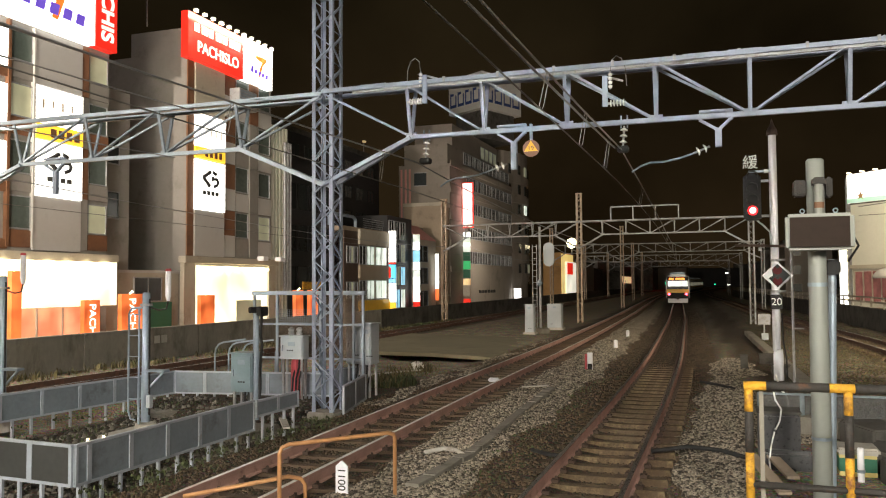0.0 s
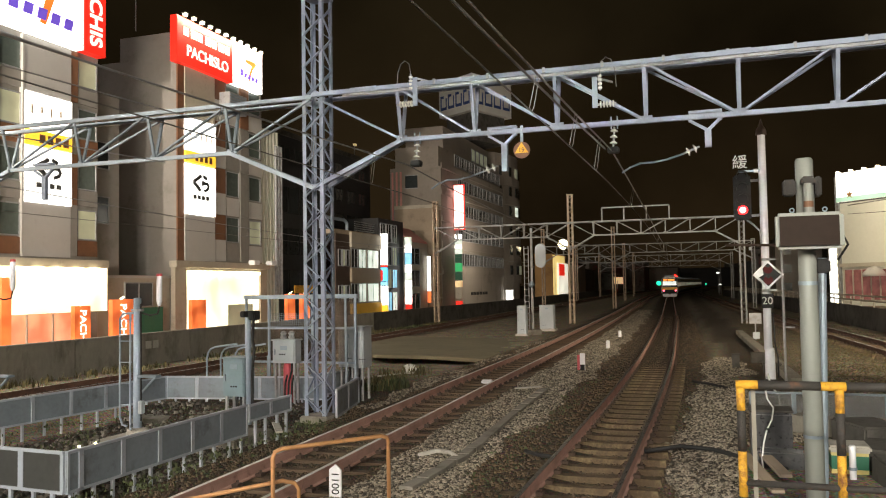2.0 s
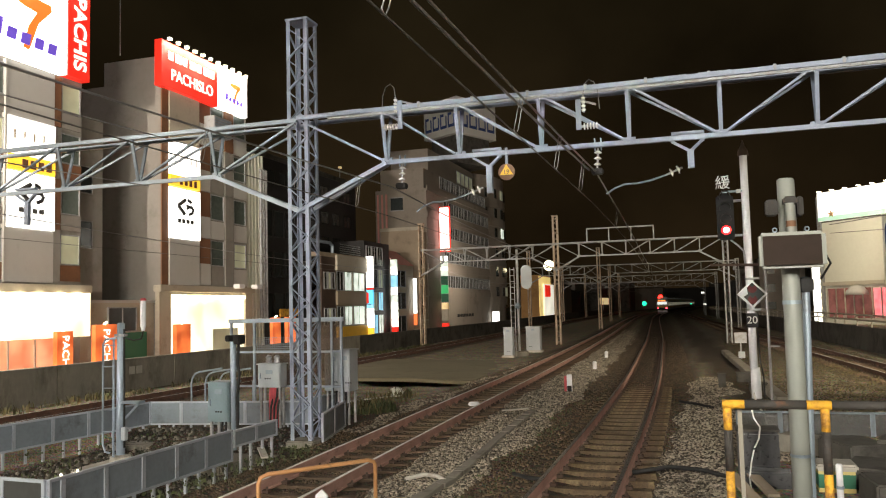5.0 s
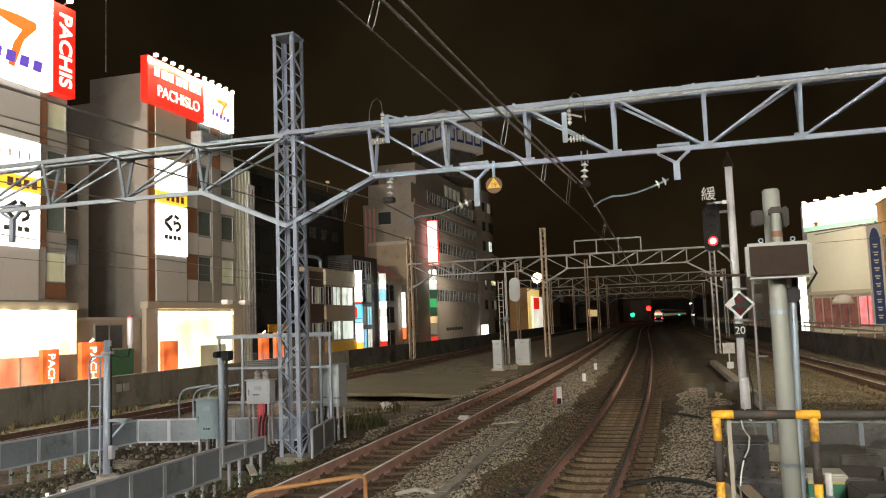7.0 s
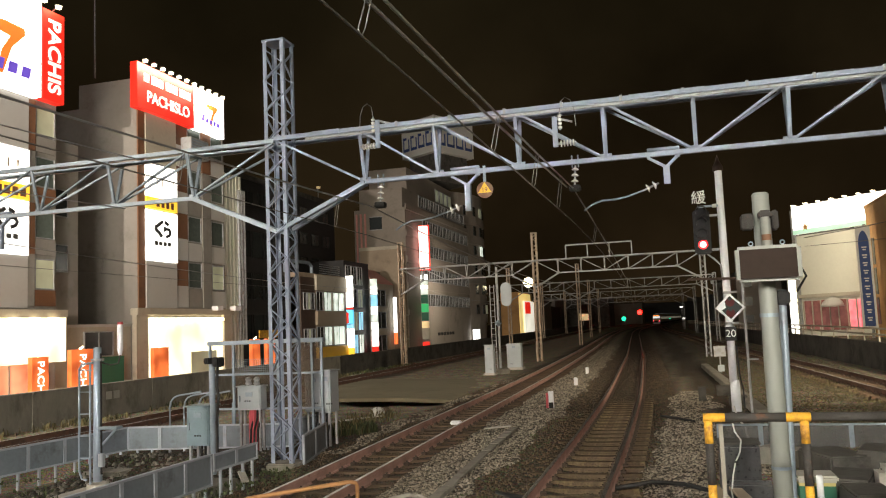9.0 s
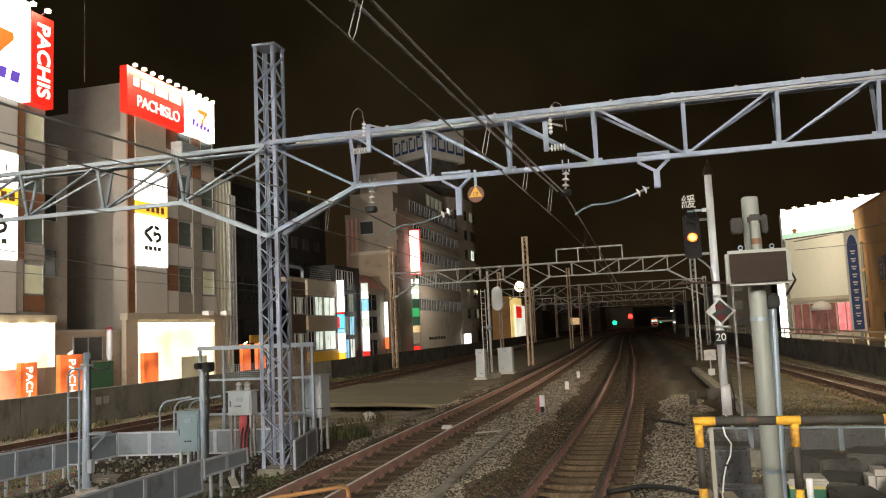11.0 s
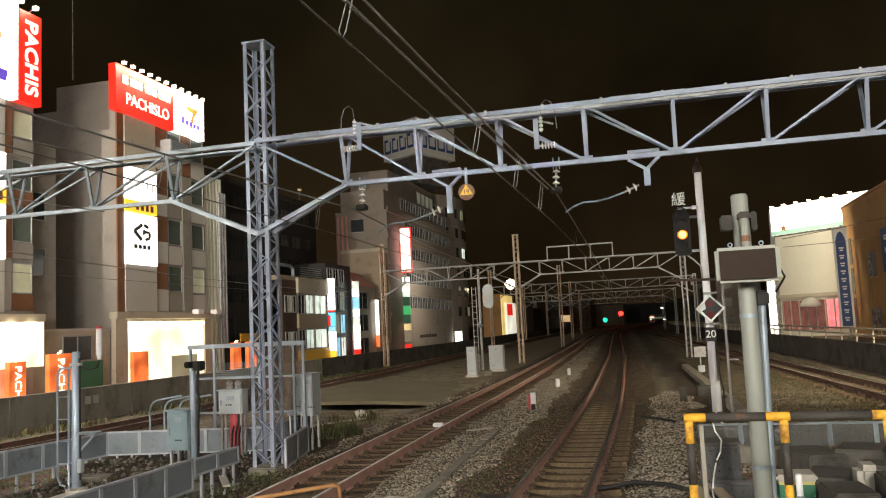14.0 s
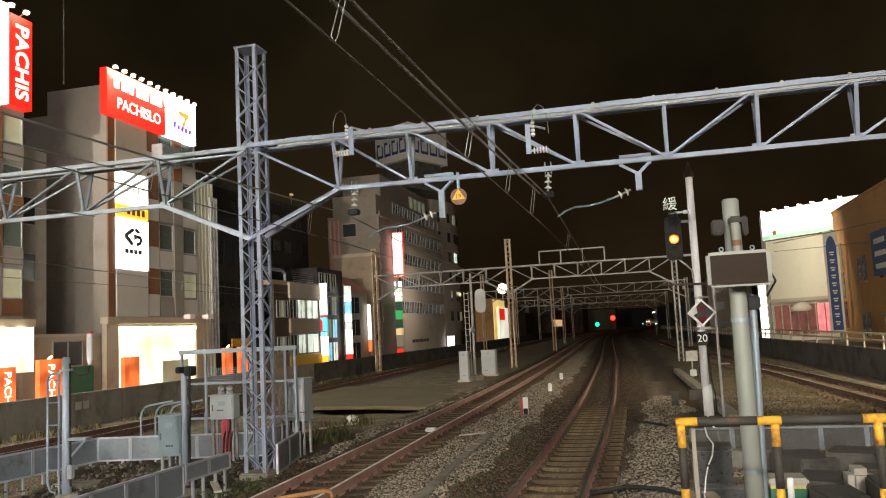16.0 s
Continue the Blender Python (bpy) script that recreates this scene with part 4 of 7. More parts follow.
    words("lettering", "PACHISLO", 0.98, face_east(FX + 0.52, 44.0, 17.55), "lit_letter", s, 0.02, bold=0.012)
    for j, w in enumerate((0.5, 0.62, 0.44, 0.6, 0.5, 0.62, 0.5)):
        y = 41.45 + j * 0.74
        part("lettering_bar", slab(y, y + w, 18.45, 18.98, 0.5, 0.53), "lit_letter", s)
    s2 = part("rooftop_sign", slab(46.82, 50.55, 16.75, 19.65, 0.0, 0.5), "lit_white", t, "white illuminated sign")
    swoosh(s2, 48.75, 18.0, 1.1, FX + 0.52)
    flood_row(t, 40.9, 50.5, 19.5, 11)
    part("camera_box", Mesh().box(FX + 0.5, FX + 1.0, 48.6, 49.3, 4.45, 4.75, 0.03), "white_paint", t)
    part("camera_box", Mesh().box(FX + 0.5, FX + 1.0, 50.9, 51.6, 4.45, 4.75, 0.03), "white_paint", t)
    part("aerial", Mesh().tube((FX - 3.5, 42, 19.3), (FX - 3.5, 42, 27), 0.03, 6), "galv_dull", t)


building_two()
area_lamp("sign_floodlight", (FX + 1.0, 45.7, 19.68), (FX + 0.55, 45.7, 18.6), 9.4, 0.12, 620, (1.0, 0.9, 0.66))


def building_one():
    t = thing("commercial_building", (FX, 25, 0), "tall commercial building with lit white restaurant signs", "building", "buildings along the street")
    part("wall", Mesh().box(FX - 10, FX, 14, 34.75, -0.5, 15.2), "greywall", t)
    part("cladding", slab(29.75, 32.7, 12.45, 15.1, 0, 0.16), "greypanel", t)
    part("cladding", slab(29.75, 32.7, 4.5, 7.05, 0, 0.16), "greypanel", t)
    s = part("sign", slab(29.75, 32.7, 10.0, 12.4, 0, 0.22), "lit_white", t, "lit white sign with unreadable writing")
    for j in range(4):
        part("lettering_bar", slab(30.1 + j * 0.6, 30.2 + j * 0.6, 11.35 + 0.1 * (j % 2), 11.8, 0.22, 0.24), "tan", s)
    s = part("sign", slab(29.75, 32.7, 9.85, 10.6, 0, 0.24), "lit_yellow", t, "lit yellow band with bars")
    for j in range(4):
        part("lettering_bar", slab(30.6 + j * 0.5, 30.95 + j * 0.5, 10.0, 10.42, 0.24, 0.26), "brown", s)
    s = part("sign", slab(29.75, 32.7, 7.1, 9.8, 0, 0.22), "lit_white", t, "lit white restaurant sign")
    squiggle(s, 31.2, 8.75, 0.8, FX + 0.23)
    for k, z in enumerate((4.6, 7.2, 9.85, 12.5)):
        for y0 in (28.35, 25.0, 33.3):
            window(t, y0, y0 + 1.25, z + 0.9, z + 2.35, "glass_green" if (k + int(y0)) % 3 else "lit_dim", 0)
            part("cladding", slab(y0 - 0.05, y0 + 1.35, z, z + 0.8, 0, 0.1), ("brown", "greywall")[k % 2], t)
        part("cladding", slab(32.72, 33.2, z, z + 2.6, 0, 0.12), "brown" if k in (1, 3) else "greywall", t)
        s = part("sign", slab(26.5, 28.1, z + 0.4, z + 2.2, 0, 0.2), "lit_white", t, "lit white window sign") if k else None
        part("cladding", slab(26.4, 28.25, z - 0.1, z + 0.35, 0, 0.14), "brown", t)
    part("cladding", slab(28.15, 28.3, 4.6, 15.1, 0, 0.2), "brown", t)
    part("cladding", slab(29.62, 29.73, 4.6, 15.1, 0, 0.2), "greypanel", t)
    s = part("rooftop_sign", slab(16.0, 33.15, 15.2, 20.4, 0, 0.5), "lit_white", t, "white illuminated rooftop sign")
    swoosh(s, 30.4, 17.0, 2.0, FX + 0.52)
    s = part("rooftop_sign", slab(33.17, 34.7, 15.2, 20.0, 0, 0.55), "lit_red", t, "narrow red illuminated sign")
    words("lettering", "PACHIS", 1.2, face_east(FX + 0.57, 33.95, 17.6) @ pose(0, 0, 0, 0, 0, -90), "lit_letter", s, 0.02, bold=0.03)
    flood_row(t, 16.5, 34.6, 20.15, 18)
    part("ledge", Mesh().box(FX, FX + 0.5, 14, 35.1, 4.0, 4.4, 0.03), "beige", t)
    shop = part("shop_front", slab(14, 35.05, 1.75, 4.0, 0.02, 0.4), "lit_shop", t, "glaring white shop canopy")
    for k in range(16):
        part("awning_lamp", slab(15 + k * 1.25, 15.5 + k * 1.25, 3.8, 3.98, 0.42, 0.7), "lit_bulb", shop)
    inside = part("shop_window", slab(20, 34.2, -0.5, 1.72, 0.02, 0.08), "lit_inside", t, "orange-lit shop window")
    for k in range(9):
        y = 20.4 + k * 1.6
        part("mullion", slab(y, y + 0.07, -0.5, 1.72, 0.08, 0.16), "beige", inside)


building_one()
area_lamp("sign_floodlight", (FX + 1.0, 27.0, 20.4), (FX + 0.55, 27.0, 19.2), 15.0, 0.12, 620, (1.0, 0.9, 0.66))


def banner(y, x, z1, w, text=""):
    t = thing("banner_stand", (x, y, 0), "glowing orange and red advertising banner stand", "banner", "banners before the shops")
    b = part("panel", Mesh().box(x - 0.12, x + 0.12, y - w / 2, y + w / 2, 0.1, z1), "lit_orange", t)
    part("base", Mesh().box(x - 0.3, x + 0.3, y - w / 2, y + w / 2, -0.2, 0.1, 0.03), "black", t)
    part("lamp", Mesh().bar((x - 0.05, y, z1), (x + 0.15, y, z1 + 0.14), 0.07), "lit_bulb", t)
    if text:
        words("lettering", text, z1 * 0.27, face_east(x + 0.14, y, z1 * 0.53) @ pose(0, 0, 0, 0, 0, -90), "lit_white", b, 0.01)


banner(33.4, -28.3, 2.35, 1.5, "PACHI")
banner(31.0, -28.6, 2.1, 1.0, "PACHI")
banner(40.0, -28.5, 2.2, 1.35)
banner(47.2, -26.5, 2.4, 1.0)
banner(49.2, -26.5, 2.4, 1.1)
banner(25.6, -27.5, 3.4, 0.5)


def low_shops():
    t = thing("low_shop", (FX, 38, 0), "low cream shop between the tall buildings", "building", "buildings along the street")
    part("wall", Mesh().box(FX - 6, FX - 0.4, 35.0, 41.3, -0.5, 3.5), "beige", t)
    window(t, 37.3, 39.6, 1.9, 3.2, "glass", 1, x=FX - 0.38)
    part("board", Mesh().box(FX - 0.38, FX - 0.2, 38.2, 40.4, -0.2, 1.8), "green", t, "dark green board")
    part("parapet", Mesh().box(FX - 0.5, FX - 0.3, 35.0, 41.3, 3.5, 3.65), "greypanel", t)
    t = thing("stair_tower", (FX - 3, 36, 0), "plain grey stair tower set back from the street", "building", "buildings along the street")
    part("wall", Mesh().box(FX - 7, FX - 0.6, 34.8, 37.1, 3.5, 13.6), "greywall", t)
    for z in (6.5, 9.5):
        window(t, 35.3, 36.2, z, z + 1.4, "glass", 0, x=FX - 0.6)
    t = thing("pale_annex", (FX, 53, 0), "pale ribbed annex with external ducts", "building", "buildings along the street")
    part("wall", Mesh().box(FX - 8, FX - 0.3, 51.3, 54.1, -0.5, 14.6), "white_wall", t)
    for k in range(6):
        part("pilaster", Mesh().box(FX - 0.3, FX - 0.2, 51.5 + k * 0.45, 51.68 + k * 0.45, -0.5, 14.6), "white_wall", t)
    for k in range(3):
        part("duct", Mesh().tube((FX, 53.2 + 0.4 * k, 2), (FX, 53.2 + 0.4 * k, 13.5), 0.1, 8), "galv_dull", t)
    t = thing("dark_building", (FX, 58, 0), "unlit dark building with black glass", "building", "buildings along the street")
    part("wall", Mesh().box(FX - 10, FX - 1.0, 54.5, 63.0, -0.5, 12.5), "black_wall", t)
    for k in range(3):
        for j in range(4):
            window(t, 55.0 + j * 1.9, 56.5 + j * 1.9, 2.2 + k * 3.3, 4.2 + k * 3.3, "glass", 0, "black", x=FX - 1.0)
    part("sign", Mesh().prism([(FX + 0.2, 55.5), (FX + 0.3, 55.5), (FX + 0.3, 59), (FX + 0.2, 59)], 2.4, 3.0), "rust_yellow", t)


low_shops()


def dark_tower():
    x1 = FX - 8.2
    t = thing("dark_tower", (x1, 77, 0), "tall unlit building behind the small street houses", "building", "buildings along the street")
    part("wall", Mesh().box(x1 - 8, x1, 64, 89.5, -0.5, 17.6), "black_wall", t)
    part("parapet", Mesh().box(x1 - 8.1, x1 + 0.1, 63.9, 89.6, 17.6, 18.1), "dark_wall", t)
    for z in (9.6, 12.4, 15.2):
        for k in range(8):
            window(t, 65 + 3 * k, 66.8 + 3 * k, z, z + 1.3, "glass", 1, "black", x=x1)
    lamp = part("roof_lamp", Mesh().tube((x1 - 0.4, 86, 18.1), (x1 - 0.4, 86, 19.4), 0.05, 6), "galv_dull", t)
    part("bulb", Mesh().box(x1 - 0.5, x1 - 0.2, 85.8, 86.2, 19.4, 19.6), "lit_winwarm", lamp, "dim warm roof lamp")


dark_tower()


def sign_tower(t, y0, y1, segs, out=0.8):
    """A projecting sign of stacked lit boxes: (z0, z1, material)."""
    for z0, z1, m in segs:
        part("sign_box", Mesh().box(FX + 0.15, FX + out, y0, y1, z0 + 0.03, z1 - 0.03), m, t, "lit projecting sign box")
    part("sign_frame", Mesh().box(FX + 0.05, FX + 0.15, y0 + 0.1, y1 - 0.1, segs[0][0], segs[-1][1]), "galv_dull", t)


def small_houses():
    t = thing("corner_house", (FX, 68, 0), "three-storey corner house with cream and brown bands", "building", "buildings along the street")
    part("wall", Mesh().box(FX - 8, FX - 0.1, 63.2, 73.0, -0.5, 7.9), "tan", t)
    part("wall", Mesh().box(FX - 8, FX + 0.02, 63.2, 66.0, -0.5, 7.5), "umber", t)
    for z0, z1, m in ((6.4, 7.75, "beige"), (3.3, 4.5, "tan"), (-0.4, 1.3, "yellow")):
        part("band", slab(66.0, 73.0, z0, z1, 0, 0.25), m, t)
    for z in (4.5, 1.35):
        for k, (y0, y1, m) in enumerate(((66.3, 67.6, "glass"), (67.9, 69.4, "lit_win"), (69.9, 72.4, "lit_win"))):
            window(t, y0, y1, z + 0.1, z + 1.75, m, 1)
        for k in range(3):
            window(t, 63.6 + k * 0.8, 64.1 + k * 0.8, z + 0.2, z + 1.6, "lit_dim" if k == 1 else "glass", 0, x=FX + 0.04)
    sign_tower(t, 72.75, 73.05, [(0.1, 1.0, "lit_yellow"), (1.0, 2.9, "lit_white"), (2.9, 3.3, "lit_blue"), (3.3, 4.7, "lit_cyan"), (4.7, 4.9, "lit_red"), (4.9, 8.0, "lit_white")])
    part("sign_box", Mesh().box(FX + 0.1, FX + 0.4, 72.5, 72.7, 3.4, 4.4), "lit_red", t)
    part("roof_duct", Mesh().pipe([(FX - 1, 62.2, 7.9), (FX - 1, 62.2, 8.7), (FX - 1, 62.6, 8.95), (FX - 1, 67.1, 8.95), (FX - 1, 67.6, 8.7), (FX - 1, 67.6, 7.9)], 0.15, 10), "galv", t, "silver roof duct")
    for k in range(5):
        part("roof_rail", Mesh().bar((FX - 0.3, 67.8, 8.05 + k * 0.2), (FX - 0.3, 72.4, 8.05 + k * 0.2), 0.05), "galv_dull", t)
    t = thing("glass_house", (FX, 76, 0), "narrow black glass house with lit stairway", "building", "buildings along the street")
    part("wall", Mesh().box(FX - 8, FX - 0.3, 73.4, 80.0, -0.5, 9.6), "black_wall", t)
    for k in range(4):
        for j in range(3):
            window(t, 73.8 + j * 1.5, 75.0 + j * 1.5, 0.4 + k * 2.3, 2.2 + k * 2.3, ("lit_dim", "glass", "lit_blue", "glass", "lit_win")[(k * 3 + j * 2) % 5] if (j, k) != (0, 3) else "glass", 1, x=FX - 0.3)
    sign_tower(t, 79.3, 79.6, [(0.1, 0.9, "lit_red"), (0.9, 1.7, "lit_pink"), (1.7, 2.6, "lit_white"), (2.6, 3.5, "lit_white"), (3.5, 4.2, "lit_win"), (4.2, 5.1, "lit_white"), (5.1, 6.3, "lit_blue"), (6.3, 7.2, "lit_white"), (7.2, 8.0, "lit_win")])
    t = thing("tan_house", (FX, 84, 0), "tan house with a faded red roof awning", "building", "buildings along the street")
    part("wall", Mesh().box(FX - 9, FX - 0.05, 80.2, 86.9, -0.5, 7.6), "beige", t)
    for z in (0.3, 2.8, 5.2):
        window(t, 81.0, 84.0, z, z + 1.7, "glass" if z else "lit_dim", 1)
    part("roof_awning", Mesh().add([(FX + 0.3, 80.2, 7.65), (FX + 0.3, 86.0, 7.65), (FX - 1.3, 84.6, 9.2), (FX - 1.3, 80.2, 9.2), (FX + 0.3, 80.2, 7.55), (FX + 0.3, 86.0, 7.55), (FX - 1.4, 84.6, 9.1), (FX - 1.4, 80.2, 9.1)], [(0, 1, 2, 3), (7, 6, 5, 4), (0, 4, 5, 1), (1, 5, 6, 2), (2, 6, 7, 3), (3, 7, 4, 0)]), "pinkroof", t)
    sign_tower(t, 86.2, 86.45, [(0.9, 2.2, "lit_orange"), (2.2, 6.2, "lit_white")], 0.5)


small_houses()


def tall_block():
    t = thing("apartment_building", (FX, 105, 0), "tall taupe block with banded windows and a rooftop sign", "building", "buildings along the street")
    part("wall", Mesh().box(FX - 6.6, FX, 92, 122, -0.5, 17.3), "taupe", t)
    part("wall", Mesh().box(FX - 6.0, FX - 0.4, 92.3, 122, 17.3, 19.85), "taupe", t)
    part("wall", Mesh().box(FX - 7.2, FX - 2.0, 99, 121, 19.85, 23.6), "taupe", t)
    for z in (4.6, 7.8, 11.0, 14.2, 17.4):
        n = 10
        for k in range(n):
            y0 = 98.8 + k * 2.3
            window(t, y0, y0 + 2.1, z + 0.8, z + 2.3, "lit_dim" if (k * 7 + int(z)) % 17 == 3 else "glass", 2, x=FX if z < 17 else FX - 0.4)
        part("band", slab(92.0, 122, z - 0.35, z + 0.3, 0, 0.15), "taupe", t)
    # the side that faces down the line
    for z in (6.5, 14.8):
        w = part("window", Mesh().box(FX - 4.6, FX - 3.0, 91.97, 92.02, z, z + 1.5), "glass", t)
        part("frame", Mesh().box(FX - 4.7, FX - 2.9, 91.9, 91.97, z - 0.1, z).box(FX - 4.7, FX - 2.9, 91.9, 91.97, z + 1.5, z + 1.6), "galv_dull", w)
    # brown pipes; the reddish light on them is put into the colour
    for k in range(3):
        part("downpipe", Mesh().tube((FX - 5.1 - 0.55 * k, 91.8, 0), (FX - 5.1 - 0.55 * k, 91.8, 16.8), 0.13, 8), "pinkroof", t)
    part("neon_sign", Mesh().box(FX + 0.35, FX + 1.45, 96.0, 96.4, 9.9, 15.3), "lit_pink", t, "white and red neon sign")
    # red glowing border stands in for the halo round the neon
    part("neon_edge", Mesh().box(FX + 0.2, FX + 1.6, 96.4, 96.55, 9.75, 15.45), "lit_red", t)
    for z0, z1, m in ((0.1, 0.9, "lit_red"), (1.2, 2.6, "beige"), (2.6, 3.4, "lit_winwarm"), (3.5, 4.5, "green"), (4.55, 5.6, "lit_green"), (5.65, 6.7, "green"), (6.75, 7.3, "lit_win"), (7.4, 7.9, "lit_white"), (8.0, 8.5, "lit_win"), (8.6, 9.2, "lit_white")):
        part("sign_box", Mesh().box(FX + 0.35, FX + 1.2, 96.0, 96.35, z0, z1), m, t)
    for k in range(6):
        part("vent", slab(104 + k * 1.4, 105 + k * 1.4, 1.5, 1.9, 0, 0.05), "black", t)
    # rounded stair tower
    arc = [(FX - 6 + 6.0 * math.cos(a), 131 + 9.5 * math.sin(a)) for a in [-math.pi / 2 + math.pi * i / 12 for i in range(13)]] + [(FX - 14, 140.5), (FX - 14, 121.5)]
    part("wall", Mesh().prism(arc, -0.5, 24.0), "taupe", t)
    for z in (3, 6.2, 9.4, 12.6, 15.8, 19.0):
        ring = [(FX - 6 + 6.25 * math.cos(a), 131 + 9.75 * math.sin(a)) for a in [-math.pi / 2 + math.pi * i / 12 for i in range(13)]] + [(FX - 8, 140.5), (FX - 8, 121.5)]
        part("balcony", Mesh().prism(ring, z, z + 1.25), "taupe" if z != 9.4 else "greywall", t)
        for k in range(1, 9):
            a = -math.pi / 2 + math.pi * k / 10
            x, y = FX - 6 + 6.1 * math.cos(a), 131 + 9.6 * math.sin(a)
            w = part("window", Mesh().bar((x, y - 0.7, z + 2.2), (x, y + 0.7, z + 2.2), 0.12, 1.5), "lit_win" if z == 12.6 and k in (2, 3, 5) else "lit_dim" if (k * 5 + int(z)) % 11 == 0 else "glass", t)
    # rooftop sign on its frame, turned by a quarter
    c, a, b = Vector((-32.7, 112.0)), Vector((-39.2, 116.2)), Vector((-29.0, 120.6))
    d = a + b - c
    s = part("rooftop_sign", Mesh().prism([tuple(c), tuple(b), tuple(d), tuple(a)], 28.4, 33.8), "white", t, "unlit pale rooftop sign with dark marks")
    part("penthouse", Mesh().prism([tuple(c + (d - c) * 0.1), tuple(b + (a - b) * 0.1), tuple(d + (c - d) * 0.1), tuple(a + (b - a) * 0.1)], 24.2, 28.4), "dark_wall", t)
    for p, q in ((a, c), (c, b)):
        u = (q - p)
        n = Vector((u.y, -u.x)).normalized() * 0.12
        for k in range(4):
            e, f = p + u * (0.08 + k * 0.23) + n, p + u * (0.24 + k * 0.23) + n
            part("lettering_bar", Mesh().bar((e.x, e.y, 29.6), (f.x, f.y, 29.6), 0.1, 0.4).bar((e.x, e.y, 29.4), (e.x, e.y, 31.6), 0.1, 0.35).bar((f.x, f.y, 29.4), (f.x, f.y, 31.2), 0.1, 0.35).bar((e.x, e.y, 31.4), ((e.x + f.x) / 2, (e.y + f.y) / 2, 31.4), 0.1, 0.35), "blue", s)
    for k in range(4):
        window(t, 112 + 2.2 * k, 113.6 + 2.2 * k, 20.9, 22.6, "lit_dim", 0, x=FX - 2.0)
    part("lit_box", Mesh().box(FX + 0.3, FX + 1.1, 121.8, 123.2, 0.0, 2.0), "lit_white", t, "lit white sign box")


tall_block()


def narrow_building():
    t = thing("narrow_building", (FX, 89, 0), "narrow pale rendered building beside the neon sign", "building", "buildings along the street")
    part("wall", Mesh().box(FX - 4.6, FX, 88.6, 91.7, -0.5, 11.9), "tan", t)
    part("parapet", Mesh().box(FX - 4.7, FX + 0.1, 88.55, 91.75, 11.9, 12.3), "beige", t)
    part("wall", Mesh().box(FX - 4.6, FX - 2.2, 87.0, 88.6, -0.5, 9.3), "taupe", t)
    for z in (2.2, 5.0, 7.8):
        window(t, 89.3, 90.6, z, z + 1.3, "glass", 0)
        part("band", slab(88.6, 91.7, z - 0.9, z - 0.7, 0, 0.06), "beige", t)


narrow_building()


def lamp_building():
    t = thing("yellow_building", (-28, 150, 0), "yellow building with a lit white panel beneath a globe lamp", "building", "buildings along the street")
    part("wall", Mesh().box(-31.5, -28.2, 147, 162, -0.5, 8.4), "ochre", t)
    # glowing sheet replaces the light that falls on this wall
    part("wall_light", Mesh().box(-28.2, -28.05, 147.5, 159, -0.5, 8.2), "lit_wall", t, "yellow wall with its floodlighting painted as glow")
    s = part("sign", Mesh().box(-28.0, -27.7, 150.5, 160.5, -0.3, 6.8), "lit_panel", t, "lit white panel")
    part("mark", Mesh().box(-27.7, -27.62, 151, 156.5, 4.4, 6.6), "lit_red", s, "red square mark")
    g = Mesh().lathe(-27.0, 152, [(0.05, 9.3), (0.7, 9.6), (1.05, 10.3), (0.7, 11.0), (0.05, 11.3)], 14)
    part("globe_lamp", g, "lit_bulb", t, "white globe lamp", True)
    part("lamp_post", Mesh().tube((-27, 152, 8), (-27, 152, 9.4), 0.1, 8), "galv_dull", t)


lamp_building()


# ---- far houses and lights at the end of the line ----
def far_houses():
    rnd = random.Random(4)
    for x, y, w, d, h in ((-34, 185, 10, 14, 7), (-36, 205, 12, 18, 6), (-40, 235, 14, 18, 9), (-38, 270, 16, 20, 8), (-34, 310, 20, 24, 10), (-26, 370, 22, 20, 9), (-6, 520, 30, 20, 11), (14, 175, 10, 16, 8), (14, 205, 10, 18, 10), (15, 245, 14, 20, 8), (22, 300, 16, 26, 14), (34, 380, 20, 30, 20), (60, 470, 24, 24, 26), (26, 560, 40, 20, 14), (-60, 120, 16, 20, 13), (-58, 70, 14, 20, 12), (13, 150, 7, 14, 9)):
        t = thing("distant_house", (x, y, 0), "dark distant house with a few lit windows", "building", "distant houses along the line")
        part("wall", Mesh().box(x - w / 2, x + w / 2, y - d / 2, y + d / 2, -0.5, h), rnd.choice(["greywall", "taupe", "dark_wall", "black_wall"]), t)
        part("roof", Mesh().box(x - w / 2 - 0.2, x + w / 2 + 0.2, y - d / 2 - 0.2, y + d / 2 + 0.2, h, h + 0.4), "dark_wall", t)
        n = int(h / 3)
        for k in range(n):
            for j in range(max(2, int(w / 3.2))):
                wx = x - w / 2 + 1.0 + j * 3.0
                if wx + 1.4 < x + w / 2 and y < 300:
                    lit = rnd.random()
                    part("window", Mesh().box(wx, wx + 1.4, y - d / 2 - 0.08, y - d / 2 + 0.02, 1.0 + 3 * k, 2.4 + 3 * k), "lit_winwarm" if lit < 0.015 else "lit_dim" if lit < 0.03 else "glass", t)
    # warm band of a lit shop far down the street
    t = thing("distant_shop", (-27.6, 248, 0), "dark low shop with a warm lit strip beside the line", "building", "distant houses along the line")
    part("wall", Mesh().box(-31, -27.5, 234, 262, -0.5, 5.4), "dark_wall", t)
    part("shop_window", Mesh().box(-27.5, -27.3, 236, 258, 2.6, 4.6), "lit_winwarm", t, "warm lit shop strip")


far_houses()


